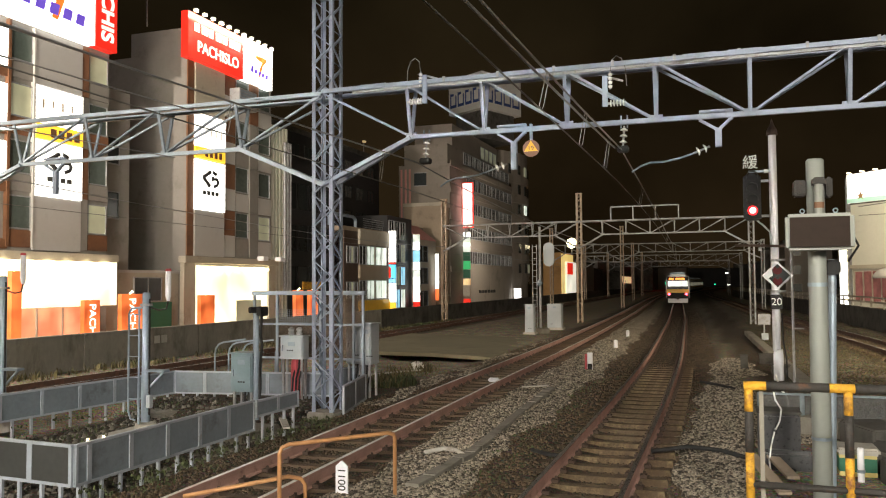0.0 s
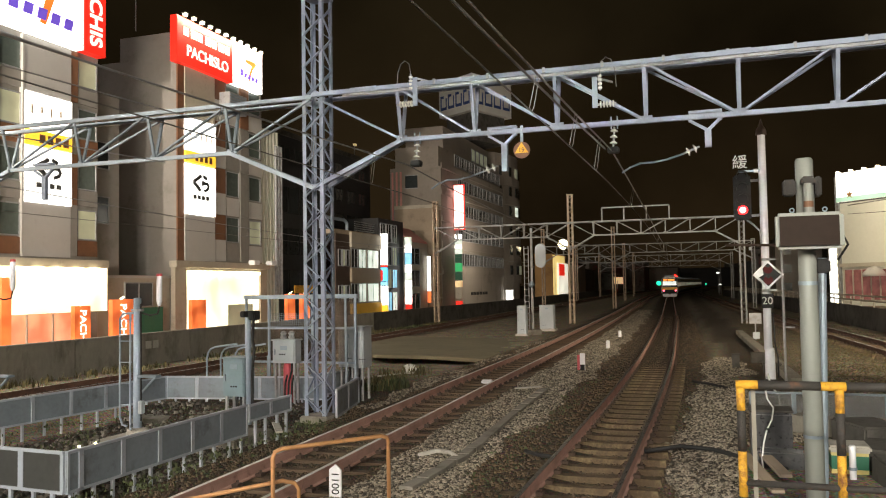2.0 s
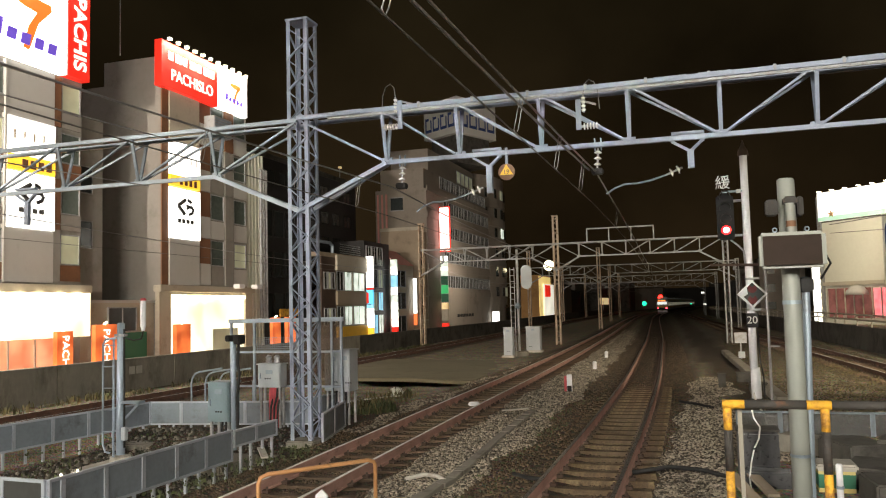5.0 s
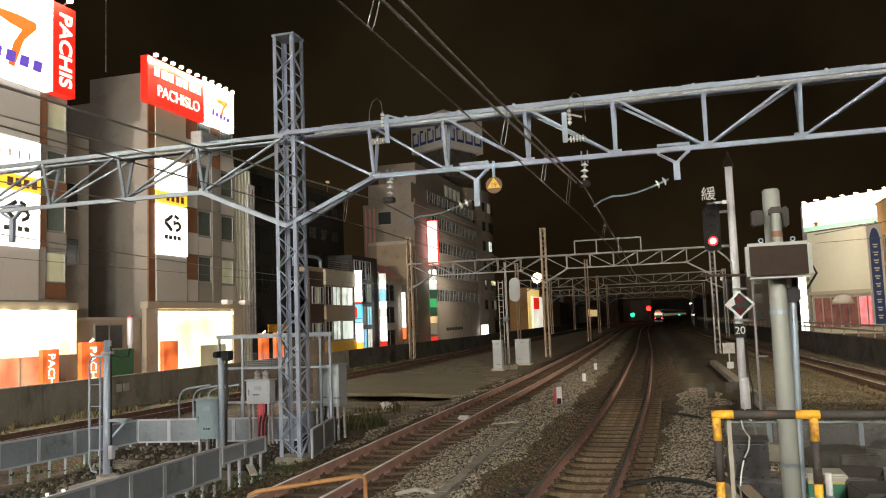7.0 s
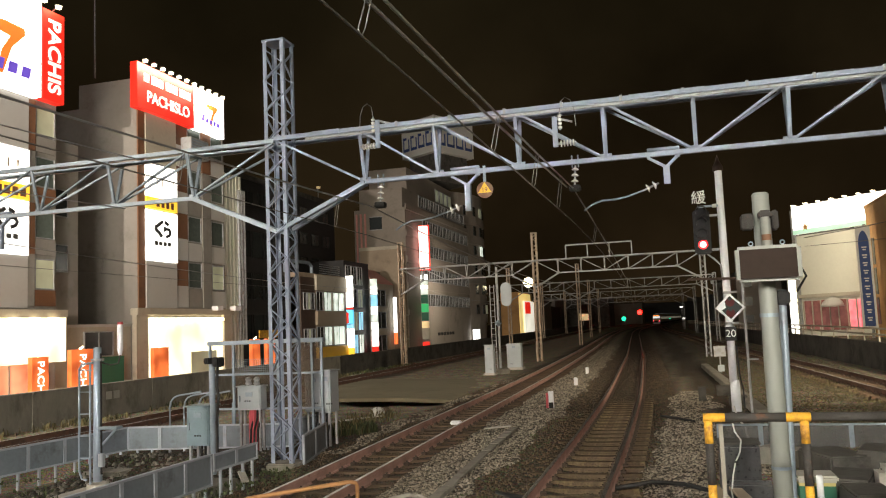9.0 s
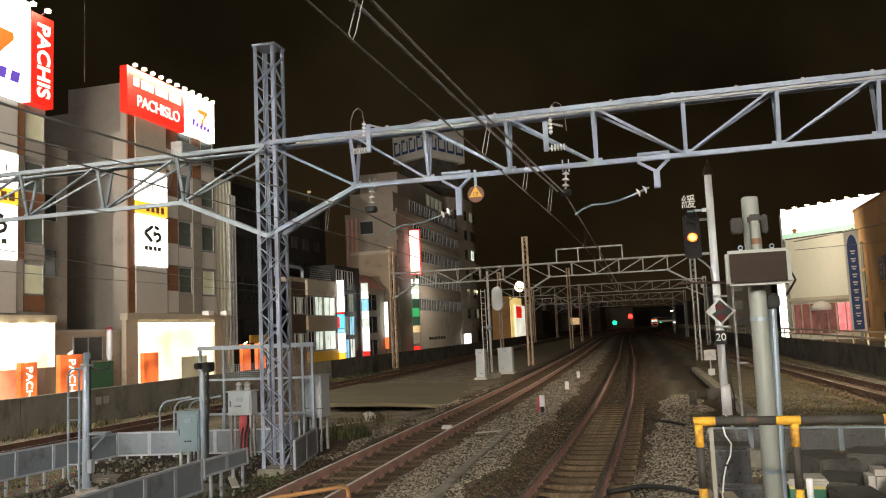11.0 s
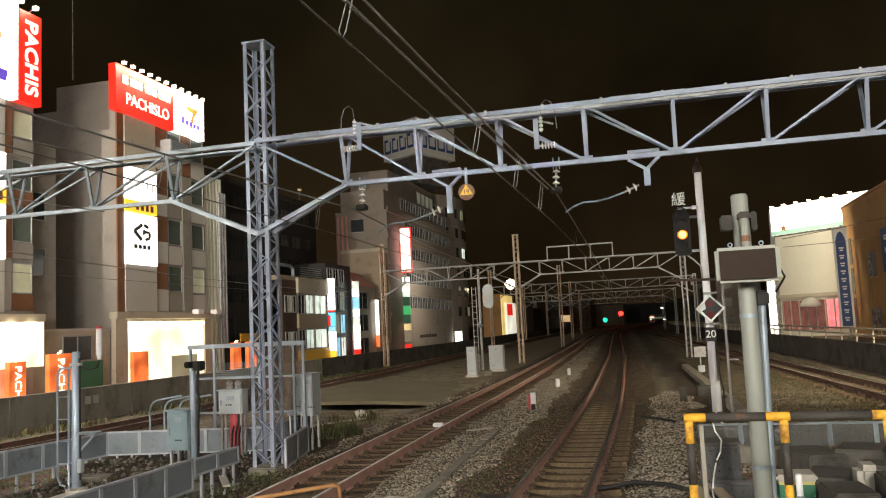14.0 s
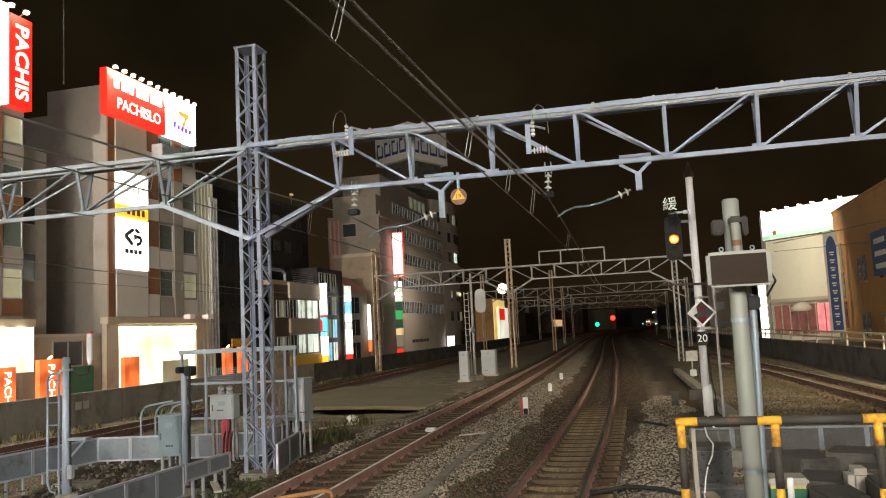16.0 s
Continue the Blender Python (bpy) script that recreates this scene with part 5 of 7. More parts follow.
# ---- hall, school and poles on the other side ----
def hall():
    a, b, k = Vector((12.96, 95.7)), Vector((19.66, 88.0)), 1.08
    u = (b - a).normalized()
    n = Vector((u.y, -u.x))
    if n.y > 0:
        n = -n

    def quad(s0, s1, z0, z1, d0, d1):
        p, q = a + u * s0 * k, a + u * s1 * k
        return Mesh().prism([tuple(p + n * d1), tuple(q + n * d1), tuple(q + n * d0), tuple(p + n * d0)], z0 * k - 0.22, z1 * k - 0.22)
    L = (b - a).length / k
    t = thing("hall_building", (16, 92, 0), "white hall with a floodlit billboard along its roof", "building")
    part("wall", quad(0, L, -0.5, 10.3, -9, 0), "white_wall", t)
    s = part("billboard", quad(-0.2, L + 1.4, 10.45, 13.3, -0.4, 0.2), "lit_white", t, "glaring white billboard")
    star = []
    for i in range(10):
        r, w = (0.5, 0.2)[i % 2], math.pi / 2 + math.pi * i / 5
        star.append(a + u * (1.35 + r * math.cos(w)) * k + n * 0.24)
    m = Mesh().add([(p.x, p.y, 11.75 + (0.5, 0.2)[i % 2] * math.sin(math.pi / 2 + math.pi * i / 5)) for i, p in enumerate(star)] + [(p.x - n.x * 0.04, p.y - n.y * 0.04, 11.75 + (0.5, 0.2)[i % 2] * math.sin(math.pi / 2 + math.pi * i / 5)) for i, p in enumerate(star)], [tuple(range(10)), tuple(range(19, 9, -1))] + [(i, i + 10, (i + 1) % 10 + 10, (i + 1) % 10) for i in range(10)])
    part("mark", m, "ochre", s, "faint orange star mark")
    part("joint", quad(0, L, 10.3, 10.45, 0, 0.1), "dark_wall", t)
    part("parasol", Mesh().lathe(15.4, 92.0, [(1.15, 3.05), (1.0, 3.5), (0.6, 3.9), (0.05, 4.1)], 14), "greypanel", t, "pale closed round canopy", True)
    part("stripe", quad(-0.2, L + 1.4, 10.45, 10.9, 0.2, 0.24), "green_strip", s, "pale green strip along the foot")
    for j in range(7):
        f = part("floodlight", quad(0.2 + j * 1.5, 0.35 + j * 1.5, 13.35, 13.45, 0.2, 0.7), "lit_bulb", t)
    part("ledge", quad(0, L, 4.0, 4.35, 0, 0.35), "beige", t)
    part("shop_window", quad(0.3, 5.4, 0.8, 3.7, 0.02, 0.1), "pink_dim", t, "dim pinkish shop window")
    part("shop_window", quad(5.5, 6.7, 0.9, 3.6, 0.02, 0.1), "lit_magenta", t, "pink lit shop window")
    for j in range(7):
        part("mullion", quad(0.3 + j * 1.0, 0.4 + j * 1.0, 0.8, 3.7, 0.1, 0.2), "beige", t)
    part("edge_tower", quad(-0.5, -0.1, -0.5, 13.0, -0.4, 0.1), "galv_dull", t)
    part("lit_strip", quad(-2.2, -0.7, -0.4, 7.0, -1.0, -0.8), "lit_white", t, "bright white lit strip")
    for j in range(10):
        part("edge_lamp", quad(-0.75, -0.5, 0.2 + j * 0.7, 0.5 + j * 0.7, 0.1, 0.2), "lit_bulb", t)
    t = thing("school_building", (18, 72, 0), "ochre rendered building with narrow paired windows", "building")
    x = 18.0
    part("wall", Mesh().box(x, x + 14, 56, 86.2, -0.5, 12.35), "ochre", t)
    part("parapet", Mesh().box(x - 0.1, x + 14, 56, 86.3, 12.35, 12.6), "ochre", t)
    for z in (0.5, 5.3):
        for y in (75.4, 77.1, 68.5, 70.2, 64, 65.7):
            w = part("window", Mesh().box(x - 0.05, x + 0.03, y, y + 0.95, z, z + 2.15), "glass", t)
            part("sill", Mesh().box(x - 0.14, x, y - 0.08, y + 1.03, z - 0.1, z), "ochre", w)
    for z in (1.2, 4.0, 6.8):
        part("window", Mesh().box(x - 0.05, x + 0.03, 83.6, 84.5, z, z + 2.5), "glass", t)
    s = part("sign", Mesh().box(x - 0.3, x - 0.05, 67.0, 72.0, 5.5, 9.0), "blue", t, "blue sign board with white bars")
    for k in range(3):
        part("lettering_bar", Mesh().box(x - 0.34, x - 0.3, 68.0, 71.0, 6.0 + k * 1.0, 6.4 + k * 1.0), "white", s)
    t = thing("vertical_sign", (17.2, 83, 0), "tall blue vertical sign with white lettering bars", "sign")
    part("panel", Mesh().box(16.15, 17.4, 82.1, 82.3, 0.9, 10.35, 0.02), "white", t, "white sign frame")
    pts = [(16.32, 1.1), (17.2, 1.1), (17.2, 8.9), (17.1, 9.4), (16.95, 9.75), (16.76, 9.9), (16.57, 9.75), (16.42, 9.4), (16.32, 8.9)]
    m = Mesh().add([(px, 82.04, pz) for px, pz in pts] + [(px, 82.1, pz) for px, pz in pts], [tuple(range(9)), tuple(range(17, 8, -1))] + [(i, i + 9, (i + 1) % 9 + 9, (i + 1) % 9) for i in range(9)])
    p = part("field", m, "blue", t, "blue field with a rounded head")
    for k in range(10):
        z = 1.5 + k * 0.72
        part("lettering_bar", Mesh().box(16.55, 16.97, 82.0, 82.04, z + 0.3, z + 0.42).box(16.62, 16.9, 82.0, 82.04, z + 0.08, z + 0.2), "white", p)
    part("post", Mesh().tube((17.0, 82.4, -0.2), (17.0, 82.4, 10.5), 0.12, 8), "galv_dull", t)


hall()

# ---- fittings on the near portal's beam ----
def disc_string(t, p, q, n=3, r=0.075):
    """A string of porcelain discs between two points."""
    p, q = Vector(p), Vector(q)
    s = part("insulator", Mesh().tube(p, q, 0.02, 8), "galv_dull", t)
    d = (q - p).normalized()
    for k in range(n):
        c = p + (q - p) * ((k + 0.7) / (n + 0.4))
        part("disc", Mesh().tube(c - d * 0.035, c, 0.03, 14, r).tube(c, c + d * 0.012, r, 14, r * 0.9), "porcelain", s, "", True)
    return s


def fittings():
    y = 16.0
    for x in (-5.9, -1.78, 6.2):
        t = thing("wire_hanger", (x, y, 5.9), "hanging insulator carrying the overhead wire", "insulator", "fittings on the portal")
        part("clevis", Mesh().bar((x - 0.06, y, 6.02), (x - 0.06, y, 5.78), 0.02, 0.06).bar((x + 0.06, y, 6.02), (x + 0.06, y, 5.78), 0.02, 0.06), "galv", t)
        disc_string(t, (x, y, 5.82), (x - 0.03, y, 5.42), 3)
        part("clamp", Mesh().box(x - 0.14, x + 0.08, y - 0.1, y + 0.1, 5.3, 5.42, 0.02), "black", t)
    for x, dz, e in ((-5.9, 0.0, -1), (-2.18, -0.36, 1)):
        t = thing("feeder_bracket", (x, y, 6.5), "upright steel bracket with a post insulator", "bracket", "fittings on the portal")
        part("plate", Mesh().box(x + 0.03, x + 0.13, y - 0.34, y - 0.30, 6.52 + dz, 7.12 + dz, 0.006), "portal_paint", t)
        part("strut", Mesh().bar((x + 0.12, y - 0.3, 7.1 + dz), (x + 0.42, y - 0.28, 7.0 + dz), 0.035), "galv_dull", t)
        c = x + 0.08 + 0.1 * e
        disc_string(t, (c, y - 0.3, 6.86 + dz), (c, y - 0.3, 7.2 + dz), 4, 0.045)
        d = part("coil", Mesh().tube((x + 0.08, y - 0.3, 6.58 + dz), (x + 0.08 + 0.4 * e, y - 0.3, 6.58 + dz), 0.025, 8), "galv_dull", t)
        for k in range(5):
            q = x + 0.08 + e * (0.1 + k * 0.06)
            part("disc", Mesh().tube((q, y - 0.3, 6.58 + dz), (q + 0.02, y - 0.3, 6.58 + dz), 0.065, 14), "porcelain", d)
        part("jumper", Mesh().pipe([(c, y - 0.3, 7.2 + dz), (c + 0.03 * e, y - 0.3, 7.42 + dz), (c + 0.12 * e, y - 0.3, 7.5 + dz), (c + 0.22 * e, y - 0.3, 7.44 + dz), (c + 0.29 * e, y - 0.3, 7.25 + dz), (c + 0.31 * e, y - 0.3, 6.9 + dz)], 0.009, 6), "wire", t)
    for x in (-4.0, -0.04, -15.9):
        t = thing("drop_bracket", (x, y, 5.9), "forked steel drop bracket under the beam", "bracket", "fittings on the portal")
        part("fork", Mesh().bar((x - 0.32, y, 5.9), (x - 0.32, y, 5.8), 0.06).bar((x - 0.32, y, 5.82), (x, y, 5.62), 0.05).bar((x + 0.22, y, 5.82), (x, y, 5.62), 0.09, 0.05).bar((x + 0.22, y, 5.98), (x + 0.22, y, 5.8), 0.09, 0.05), "portal_paint", t)
        part("stem", Mesh().box(x - 0.06, x + 0.06, y - 0.05, y + 0.05, 5.08 if x < -1 else 5.3, 5.64), "portal_paint", t)
        part("top_plate", Mesh().box(x - 0.34, x + 0.26, y - 0.07, y + 0.07, 5.95, 6.0), "portal_paint", t)
    for x0, z0, x1, z1 in ((-0.2, 5.32, -0.5, 5.2), (-4.15, 5.2, -4.45, 5.1)):
        t = thing("pull_off_arm", (x0, y, z0), "pull-off arm with two insulators and a curved rod", "insulator", "fittings on the portal")
        disc_string(t, (x0, y, z0), (x1, y, z1), 2, 0.085)
        part("rod", Mesh().pipe([(x1, y, z1), (x1 - 0.3, y, z1 - 0.09), (x1 - 0.55, y, z1 - 0.13), (x1 - 0.8, y, z1 - 0.13), (x1 - 1.0, y, z1 - 0.2), (x1 - 1.15, y, z1 - 0.3)], 0.018, 8), "galv", t)
    t = thing("number_sign", (-3.63, 15.9, 5.5), "round brown sign with a yellow triangle", "sign")
    part("plate", Mesh().tube((-3.63, 15.93, 5.48), (-3.63, 15.95, 5.48), 0.17, 28), "brown", t)
    tri = part("triangle", Mesh().add([(-3.77, 15.915, 5.42), (-3.49, 15.915, 5.42), (-3.63, 15.915, 5.64), (-3.77, 15.93, 5.42), (-3.49, 15.93, 5.42), (-3.63, 15.93, 5.64)], [(0, 1, 2), (5, 4, 3), (0, 3, 4, 1), (1, 4, 5, 2), (2, 5, 3, 0)]), "yellow", t)
    words("number", "19", 0.13, face_south(-3.63, 15.905, 5.475), "brown", tri, 0.004)
    part("hanger", Mesh().bar((-3.63, 15.96, 5.65), (-3.63, 15.96, 5.98), 0.05), "galv", t)
    # bolts and cable trays along the top
    t = thing("cable_tray", (-2, 16, 7.05), "steel cable duct running along the beam", "cable duct")
    part("duct", Mesh().bar((-7.5, 15.72, 6.9), (9.0, 15.72, 6.9), 0.05, 0.05), "galv_dull", t)
    for k in range(12):
        x = -5.4 + k * 1.15
        part("clip", Mesh().box(x - 0.025, x + 0.025, 15.66, 15.78, 6.94, 7.05), "galv_dull", t)


fittings()


# ---- signal mast ----
def signal_mast():
    x, y = 1.17, 21.0
    t = thing("signal_mast", (x, y, 0), "white signal mast with a colour-light head", "railway signal")
    part("pole", Mesh().lathe(x, y, [(0.095, 1.1), (0.092, 4.0), (0.088, 6.32)], 18), "white_paint", t, "", True)
    part("lower_pole", Mesh().lathe(x + 0.03, y, [(0.118, 0.35), (0.114, 1.0), (0.1, 1.14)], 18), "white_paint", t, "", True)
    part("base", Mesh().lathe(x + 0.03, y, [(0.2, -0.2), (0.2, 0.1), (0.15, 0.12), (0.145, 0.4)], 16), "dark_wall", t)
    part("cap", Mesh().lathe(x, y, [(0.13, 6.3), (0.12, 6.42), (0.05, 6.55), (0.01, 6.7)], 16), "clip", t, "dark pointed cap")
    hx, hy = 0.69, 20.85
    head = part("signal_head", Mesh().box(hx - 0.2, hx + 0.2, hy, hy + 0.22, 4.24, 5.34, 0.04), "black", t, "black signal head")
    for k in range(4):
        z = 4.45 + 0.28 * k
        ring = Mesh()
        n = 20
        for i in range(n):
            a0, a1 = math.pi * (-0.15 + 1.3 * i / n), math.pi * (-0.15 + 1.3 * (i + 1) / n)
            r = 0.125
            p = [(hx + r * math.cos(a), yy, z + r * math.sin(a)) for a in (a0, a1) for yy in (hy, hy - 0.24)]
            q = [(hx + (r + 0.008) * math.cos(a), yy, z + (r + 0.008) * math.sin(a)) for a in (a0, a1) for yy in (hy, hy - 0.24)]
            ring.add(p + q, [(0, 1, 3, 2), (4, 6, 7, 5), (1, 5, 7, 3)])
        part("hood", ring, "black", head)
        if k in (2, 3):
            part("lens", Mesh().tube((hx, hy - 0.02, z), (hx, hy, z), 0.1, 18), "black", head)
    lamps = []
    for z, m in ((4.47, "sig_red"), (4.75, "sig_amber")):
        # a drum that shows its lit or its dark side
        o = part("lamp_drum", Mesh().tube((0, -0.045, 0), (0, 0.045, 0), 0.122, 20), "black", head)
        o.data.transform(Matrix.Translation(root_place(head)))
        o.location = Vector((hx, hy - 0.065, z)) - root_place(head)
        e = Mesh().tube((0, -0.056, 0), (0, -0.044, 0), 0.072, 20, 0.08).data("lit_lens")
        e.materials.append(M[m])
        lens = new("lit_lens", e)
        lens.parent = o
        # outer ring of the lens, its glow doubling as the painted halo
        e = Mesh().tube((0, -0.05, 0), (0, -0.040, 0), 0.112, 24, 0.116).data("lens_rim")
        e.materials.append(M[m.replace("sig", "rim")])
        new("lens_rim", e).parent = o
        lamps.append(o)
    part("mount", Mesh().bar((hx + 0.2, y, 4.35), (x, y, 4.35), 0.06).bar((hx + 0.2, y, 5.2), (x, y, 5.2), 0.06), "galv_dull", head)
    s = part("route_sign", Mesh().bar((x - 0.06, y - 0.05, 5.43), (x - 0.55, y - 0.05, 5.43), 0.03, 0.05), "galv", t)
    part("insulator", Mesh().tube((x - 0.1, y - 0.05, 5.43), (x - 0.2, y - 0.05, 5.43), 0.05, 10), "porcelain", s)
    words("lettering", "緩", 0.36, face_south(0.66, y - 0.06, 5.64), "white", s, 0.012)
    part("bracket", Mesh().bar((0.27, y - 0.14, 3.64), (x + 0.35, y - 0.14, 3.6), 0.07, 0.06), "clip", t)
    b = part("bracket_lamp", Mesh().tube((x - 0.33, y - 0.14, 3.5), (x - 0.33, y - 0.14, 3.58), 0.04, 10), "galv_dull", t)
    dm = Mesh()
    for hw, hh, yy, th in ((0.35, 0.34, y - 0.16, 0.02),):
        pts = [(x + 0.04, 2.9 + hh), (x + 0.04 + hw, 2.9), (x + 0.04, 2.9 - hh), (x + 0.04 - hw, 2.9)]
        dm.add([(px, yy, pz) for px, pz in pts] + [(px, yy + th, pz) for px, pz in pts], [(0, 3, 2, 1), (4, 5, 6, 7), (0, 1, 5, 4), (1, 2, 6, 5), (2, 3, 7, 6), (3, 0, 4, 7)])
    dia = part("diamond_plate", dm, "white_paint", t, "white-edged diamond plate")
    cx = x + 0.04
    part("dark_field", Mesh().add([(cx - 0.12, y - 0.172, 3.05), (cx - 0.2, y - 0.172, 2.84), (cx, y - 0.172, 2.62), (cx + 0.28, y - 0.172, 2.9), (cx, y - 0.172, 3.18), (cx - 0.1, y - 0.172, 2.9)], [(0, 5, 1, 2, 3, 4)]), "black", dia)
    for z in (3.03, 2.77):
        part("lens", Mesh().tube((cx, y - 0.2, z), (cx, y - 0.16, z), 0.105, 20), mat("dark_red_lens", (0.10, 0.012, 0.015), 0.15, 0, 0.1, 3, 0), dia, "unlit dark red lens")
        hood = Mesh()
        hood.tube((cx, y - 0.24, z + 0.085), (cx, y - 0.16, z + 0.085), 0.045, 10)
        part("hood", hood, "black", dia)
    for z in (3.27, 2.52):
        part("strap", Mesh().tube((x, y, z - 0.03), (x, y, z + 0.03), 0.105, 16).box(x + 0.05, x + 0.22, y - 0.16, y - 0.1, z - 0.02, z + 0.03), "galv_dull", t)
    n = part("number_plate", Mesh().box(x - 0.12, x + 0.14, y - 0.14, y - 0.12, 2.1, 2.44), "black", t, "black plate with white numerals")
    words("number", "20", 0.25, face_south(x + 0.01, y - 0.142, 2.27), "white", n, 0.004)
    part("cable", Mesh().pipe([(hx + 0.1, y, 4.24), (hx + 0.25, y - 0.1, 4.1), (x - 0.1, y - 0.11, 3.95), (x - 0.08, y - 0.12, 3.6)], 0.022, 8), "galv_dull", t)
    part("cable", Mesh().pipe([(x + 0.12, y - 0.1, 2.0), (x + 0.14, y - 0.12, 1.3), (x + 0.2, y - 0.14, 0.9), (x + 0.2, y - 0.14, 0.45)], 0.02, 8), "black", t)
    part("cable", Mesh().pipe([(x - 0.05, y - 0.2, 0.55), (x + 0.02, y - 0.3, 0.25), (x + 0.14, y - 0.6, 0.12), (x + 0.1, y - 2.0, 0.05)], 0.022, 8), "white", t)
    part("plinth", Mesh().box(x - 0.3, x + 0.36, y - 0.3, y + 0.3, -0.3, 0.04, 0.02), "concrete", t)
    return lamps


SIGNAL_LAMPS = signal_mast()


# ---- camera pole and rusted fence at the platform's end ----
M["pole_beige"] = mat("cream_pole_paint", (0.255, 0.27, 0.25), 0.5, 0.05, 0.12, 3, 0.06, (0.30, 0.27, 0.2), 0.25, stretch=(1, 1, 0.4))
M["screen_back"] = mat("brown_screen_panel", (0.034, 0.024, 0.02), 0.6, 0, 0.2, 2, 0.02, spec=0.06)


M["sheeting"] = mat("dark_plastic_sheeting", (0.045, 0.045, 0.05), 0.3, 0, 0.5, 3, 0.5, (0.09, 0.09, 0.09), 0.4)
M["yellow_dull"] = mat("faded_yellow_paint", (0.55, 0.46, 0.17), 0.6, 0, 0.15, 4, 0.05)


def camera_pole():
    x, y = 0.88, 9.0
    t = thing("screen_pole", (x, y, 0), "cream steel pole carrying a boxed screen", "pole")
    part("pole", Mesh().lathe(x + 0.02, y, [(0.094, -0.2), (0.092, 2.2), (0.088, 2.6), (0.086, 3.98), (0.07, 4.0)], 20), "pole_beige", t, "", True)
    part("brace_pole", Mesh().tube((x + 0.1, y + 0.12, 0), (x + 0.17, y + 0.1, 2.98), 0.04, 12), "galv", t)
    part("brace_cap", Mesh().box(x + 0.1, x + 0.24, y + 0.02, y + 0.18, 2.82, 2.97, 0.02), "black", t)
    part("clamp", Mesh().box(x - 0.19, x - 0.07, y - 0.1, y + 0.1, 3.62, 3.78, 0.015), "rust_black", t, "rusty clamp box")
    part("clamp", Mesh().box(x + 0.11, x + 0.17, y - 0.1, y + 0.1, 3.6, 3.8, 0.015), "rust_black", t, "rusty clamp box")
    part("knuckle", Mesh().box(x - 0.03, x + 0.1, y - 0.24, y - 0.08, 3.7, 3.79, 0.02), "rust_black", t)
    part("hanger", Mesh().tube((x + 0.03, y - 0.2, 3.42), (x + 0.03, y - 0.2, 3.72), 0.045, 12), "pole_beige", t)
    part("hanger_band", Mesh().tube((x + 0.03, y - 0.2, 3.48), (x + 0.03, y - 0.2, 3.54), 0.047, 12), "brown", t)
    part("band", Mesh().tube((x + 0.02, y, 2.70), (x + 0.02, y, 2.74), 0.097, 14), "galv", t)
    part("band", Mesh().tube((x + 0.02, y, 1.16), (x + 0.02, y, 1.19), 0.098, 14), "galv", t)
    b = part("screen_box", Mesh().box(x - 0.29, x + 0.33, y - 0.34, y - 0.16, 3.06, 3.42, 0.03), "pole_beige", t, "cream screen housing")
    part("screen", Mesh().box(x - 0.255, x + 0.285, y - 0.35, y - 0.335, 3.09, 3.385, 0.004), "screen_back", b, "switched-off brown screen")
    for k in (-0.13, 0.17):
        o = Mesh()
        ring = [(x + k + 0.02 * math.cos(a), y - 0.25, 3.45 + 0.02 * math.sin(a)) for a in [2 * math.pi * i / 12 for i in range(13)]]
        part("eye_bolt", o.pipe(ring, 0.007, 6).tube((x + k, y - 0.25, 3.41), (x + k, y - 0.25, 3.435), 0.012, 8), "galv", b)
    part("cable", Mesh().pipe([(x + 0.33, y - 0.2, 3.2), (x + 0.38, y - 0.15, 3.1), (x + 0.3, y - 0.02, 2.95)], 0.012, 6), "black", t)


camera_pole()


def end_fence():
    y, zt, zl = 5.8, 2.06, 1.41
    t = thing("end_fence", (0.15, y, 1.15), "rusted yellow and black pipe fence", "fence")
    for a, b, m in ((0.11, 0.25, "rust_yellow"), (0.25, 0.63, "rust_black"), (0.63, 0.78, "rust_yellow"), (0.78, 1.27, "rust_black"), (1.27, 1.44, "rust_yellow"), (1.44, 1.9, "rust_black"), (1.9, 2.06, "rust_yellow"), (2.06, 2.7, "rust_black")):
        part("top_rail", Mesh().tube((a, y, zt), (b, y, zt), 0.030, 14), m, t, "", True)
    part("lower_rail", Mesh().tube((0.14, y, zl), (2.7, y, zl), 0.022, 10), "rust_black", t, "", True)
    for x in (0.14, 0.74, 1.36, 1.98, 2.6):
        for a, b, m in ((1.15, 1.32, "rust_black"), (1.32, 1.62, "rust_yellow"), (1.62, 1.89, "rust_black"), (1.89, 2.04, "rust_yellow")):
            part("post", Mesh().tube((x, y, a), (x, y, b), 0.028, 12), m, t, "", True)
        part("flange", Mesh().tube((x, y, 1.15), (x, y, 1.17), 0.08, 12), "rust_black", t)
    part("stay", Mesh().bar((0.22, y + 0.06, 1.15), (0.22, y + 0.06, 2.02), 0.028), "concrete", t)


end_fence()


# ---- panel fences round the pits ----
M["panel_dark"] = mat("smoky_clear_sheet", (0.13, 0.13, 0.13), 0.3, 0.0, 0.3, 2.2, 0.05, (0.07, 0.065, 0.06), 0.4)
M["panel_dark"].node_tree.nodes["Principled BSDF"].inputs["Alpha"].default_value = 0.62
M["screen_dark"] = mat("dark_sheet_panel", (0.06, 0.062, 0.06), 0.35, 0.1, 0.3, 2.2, 0.05)
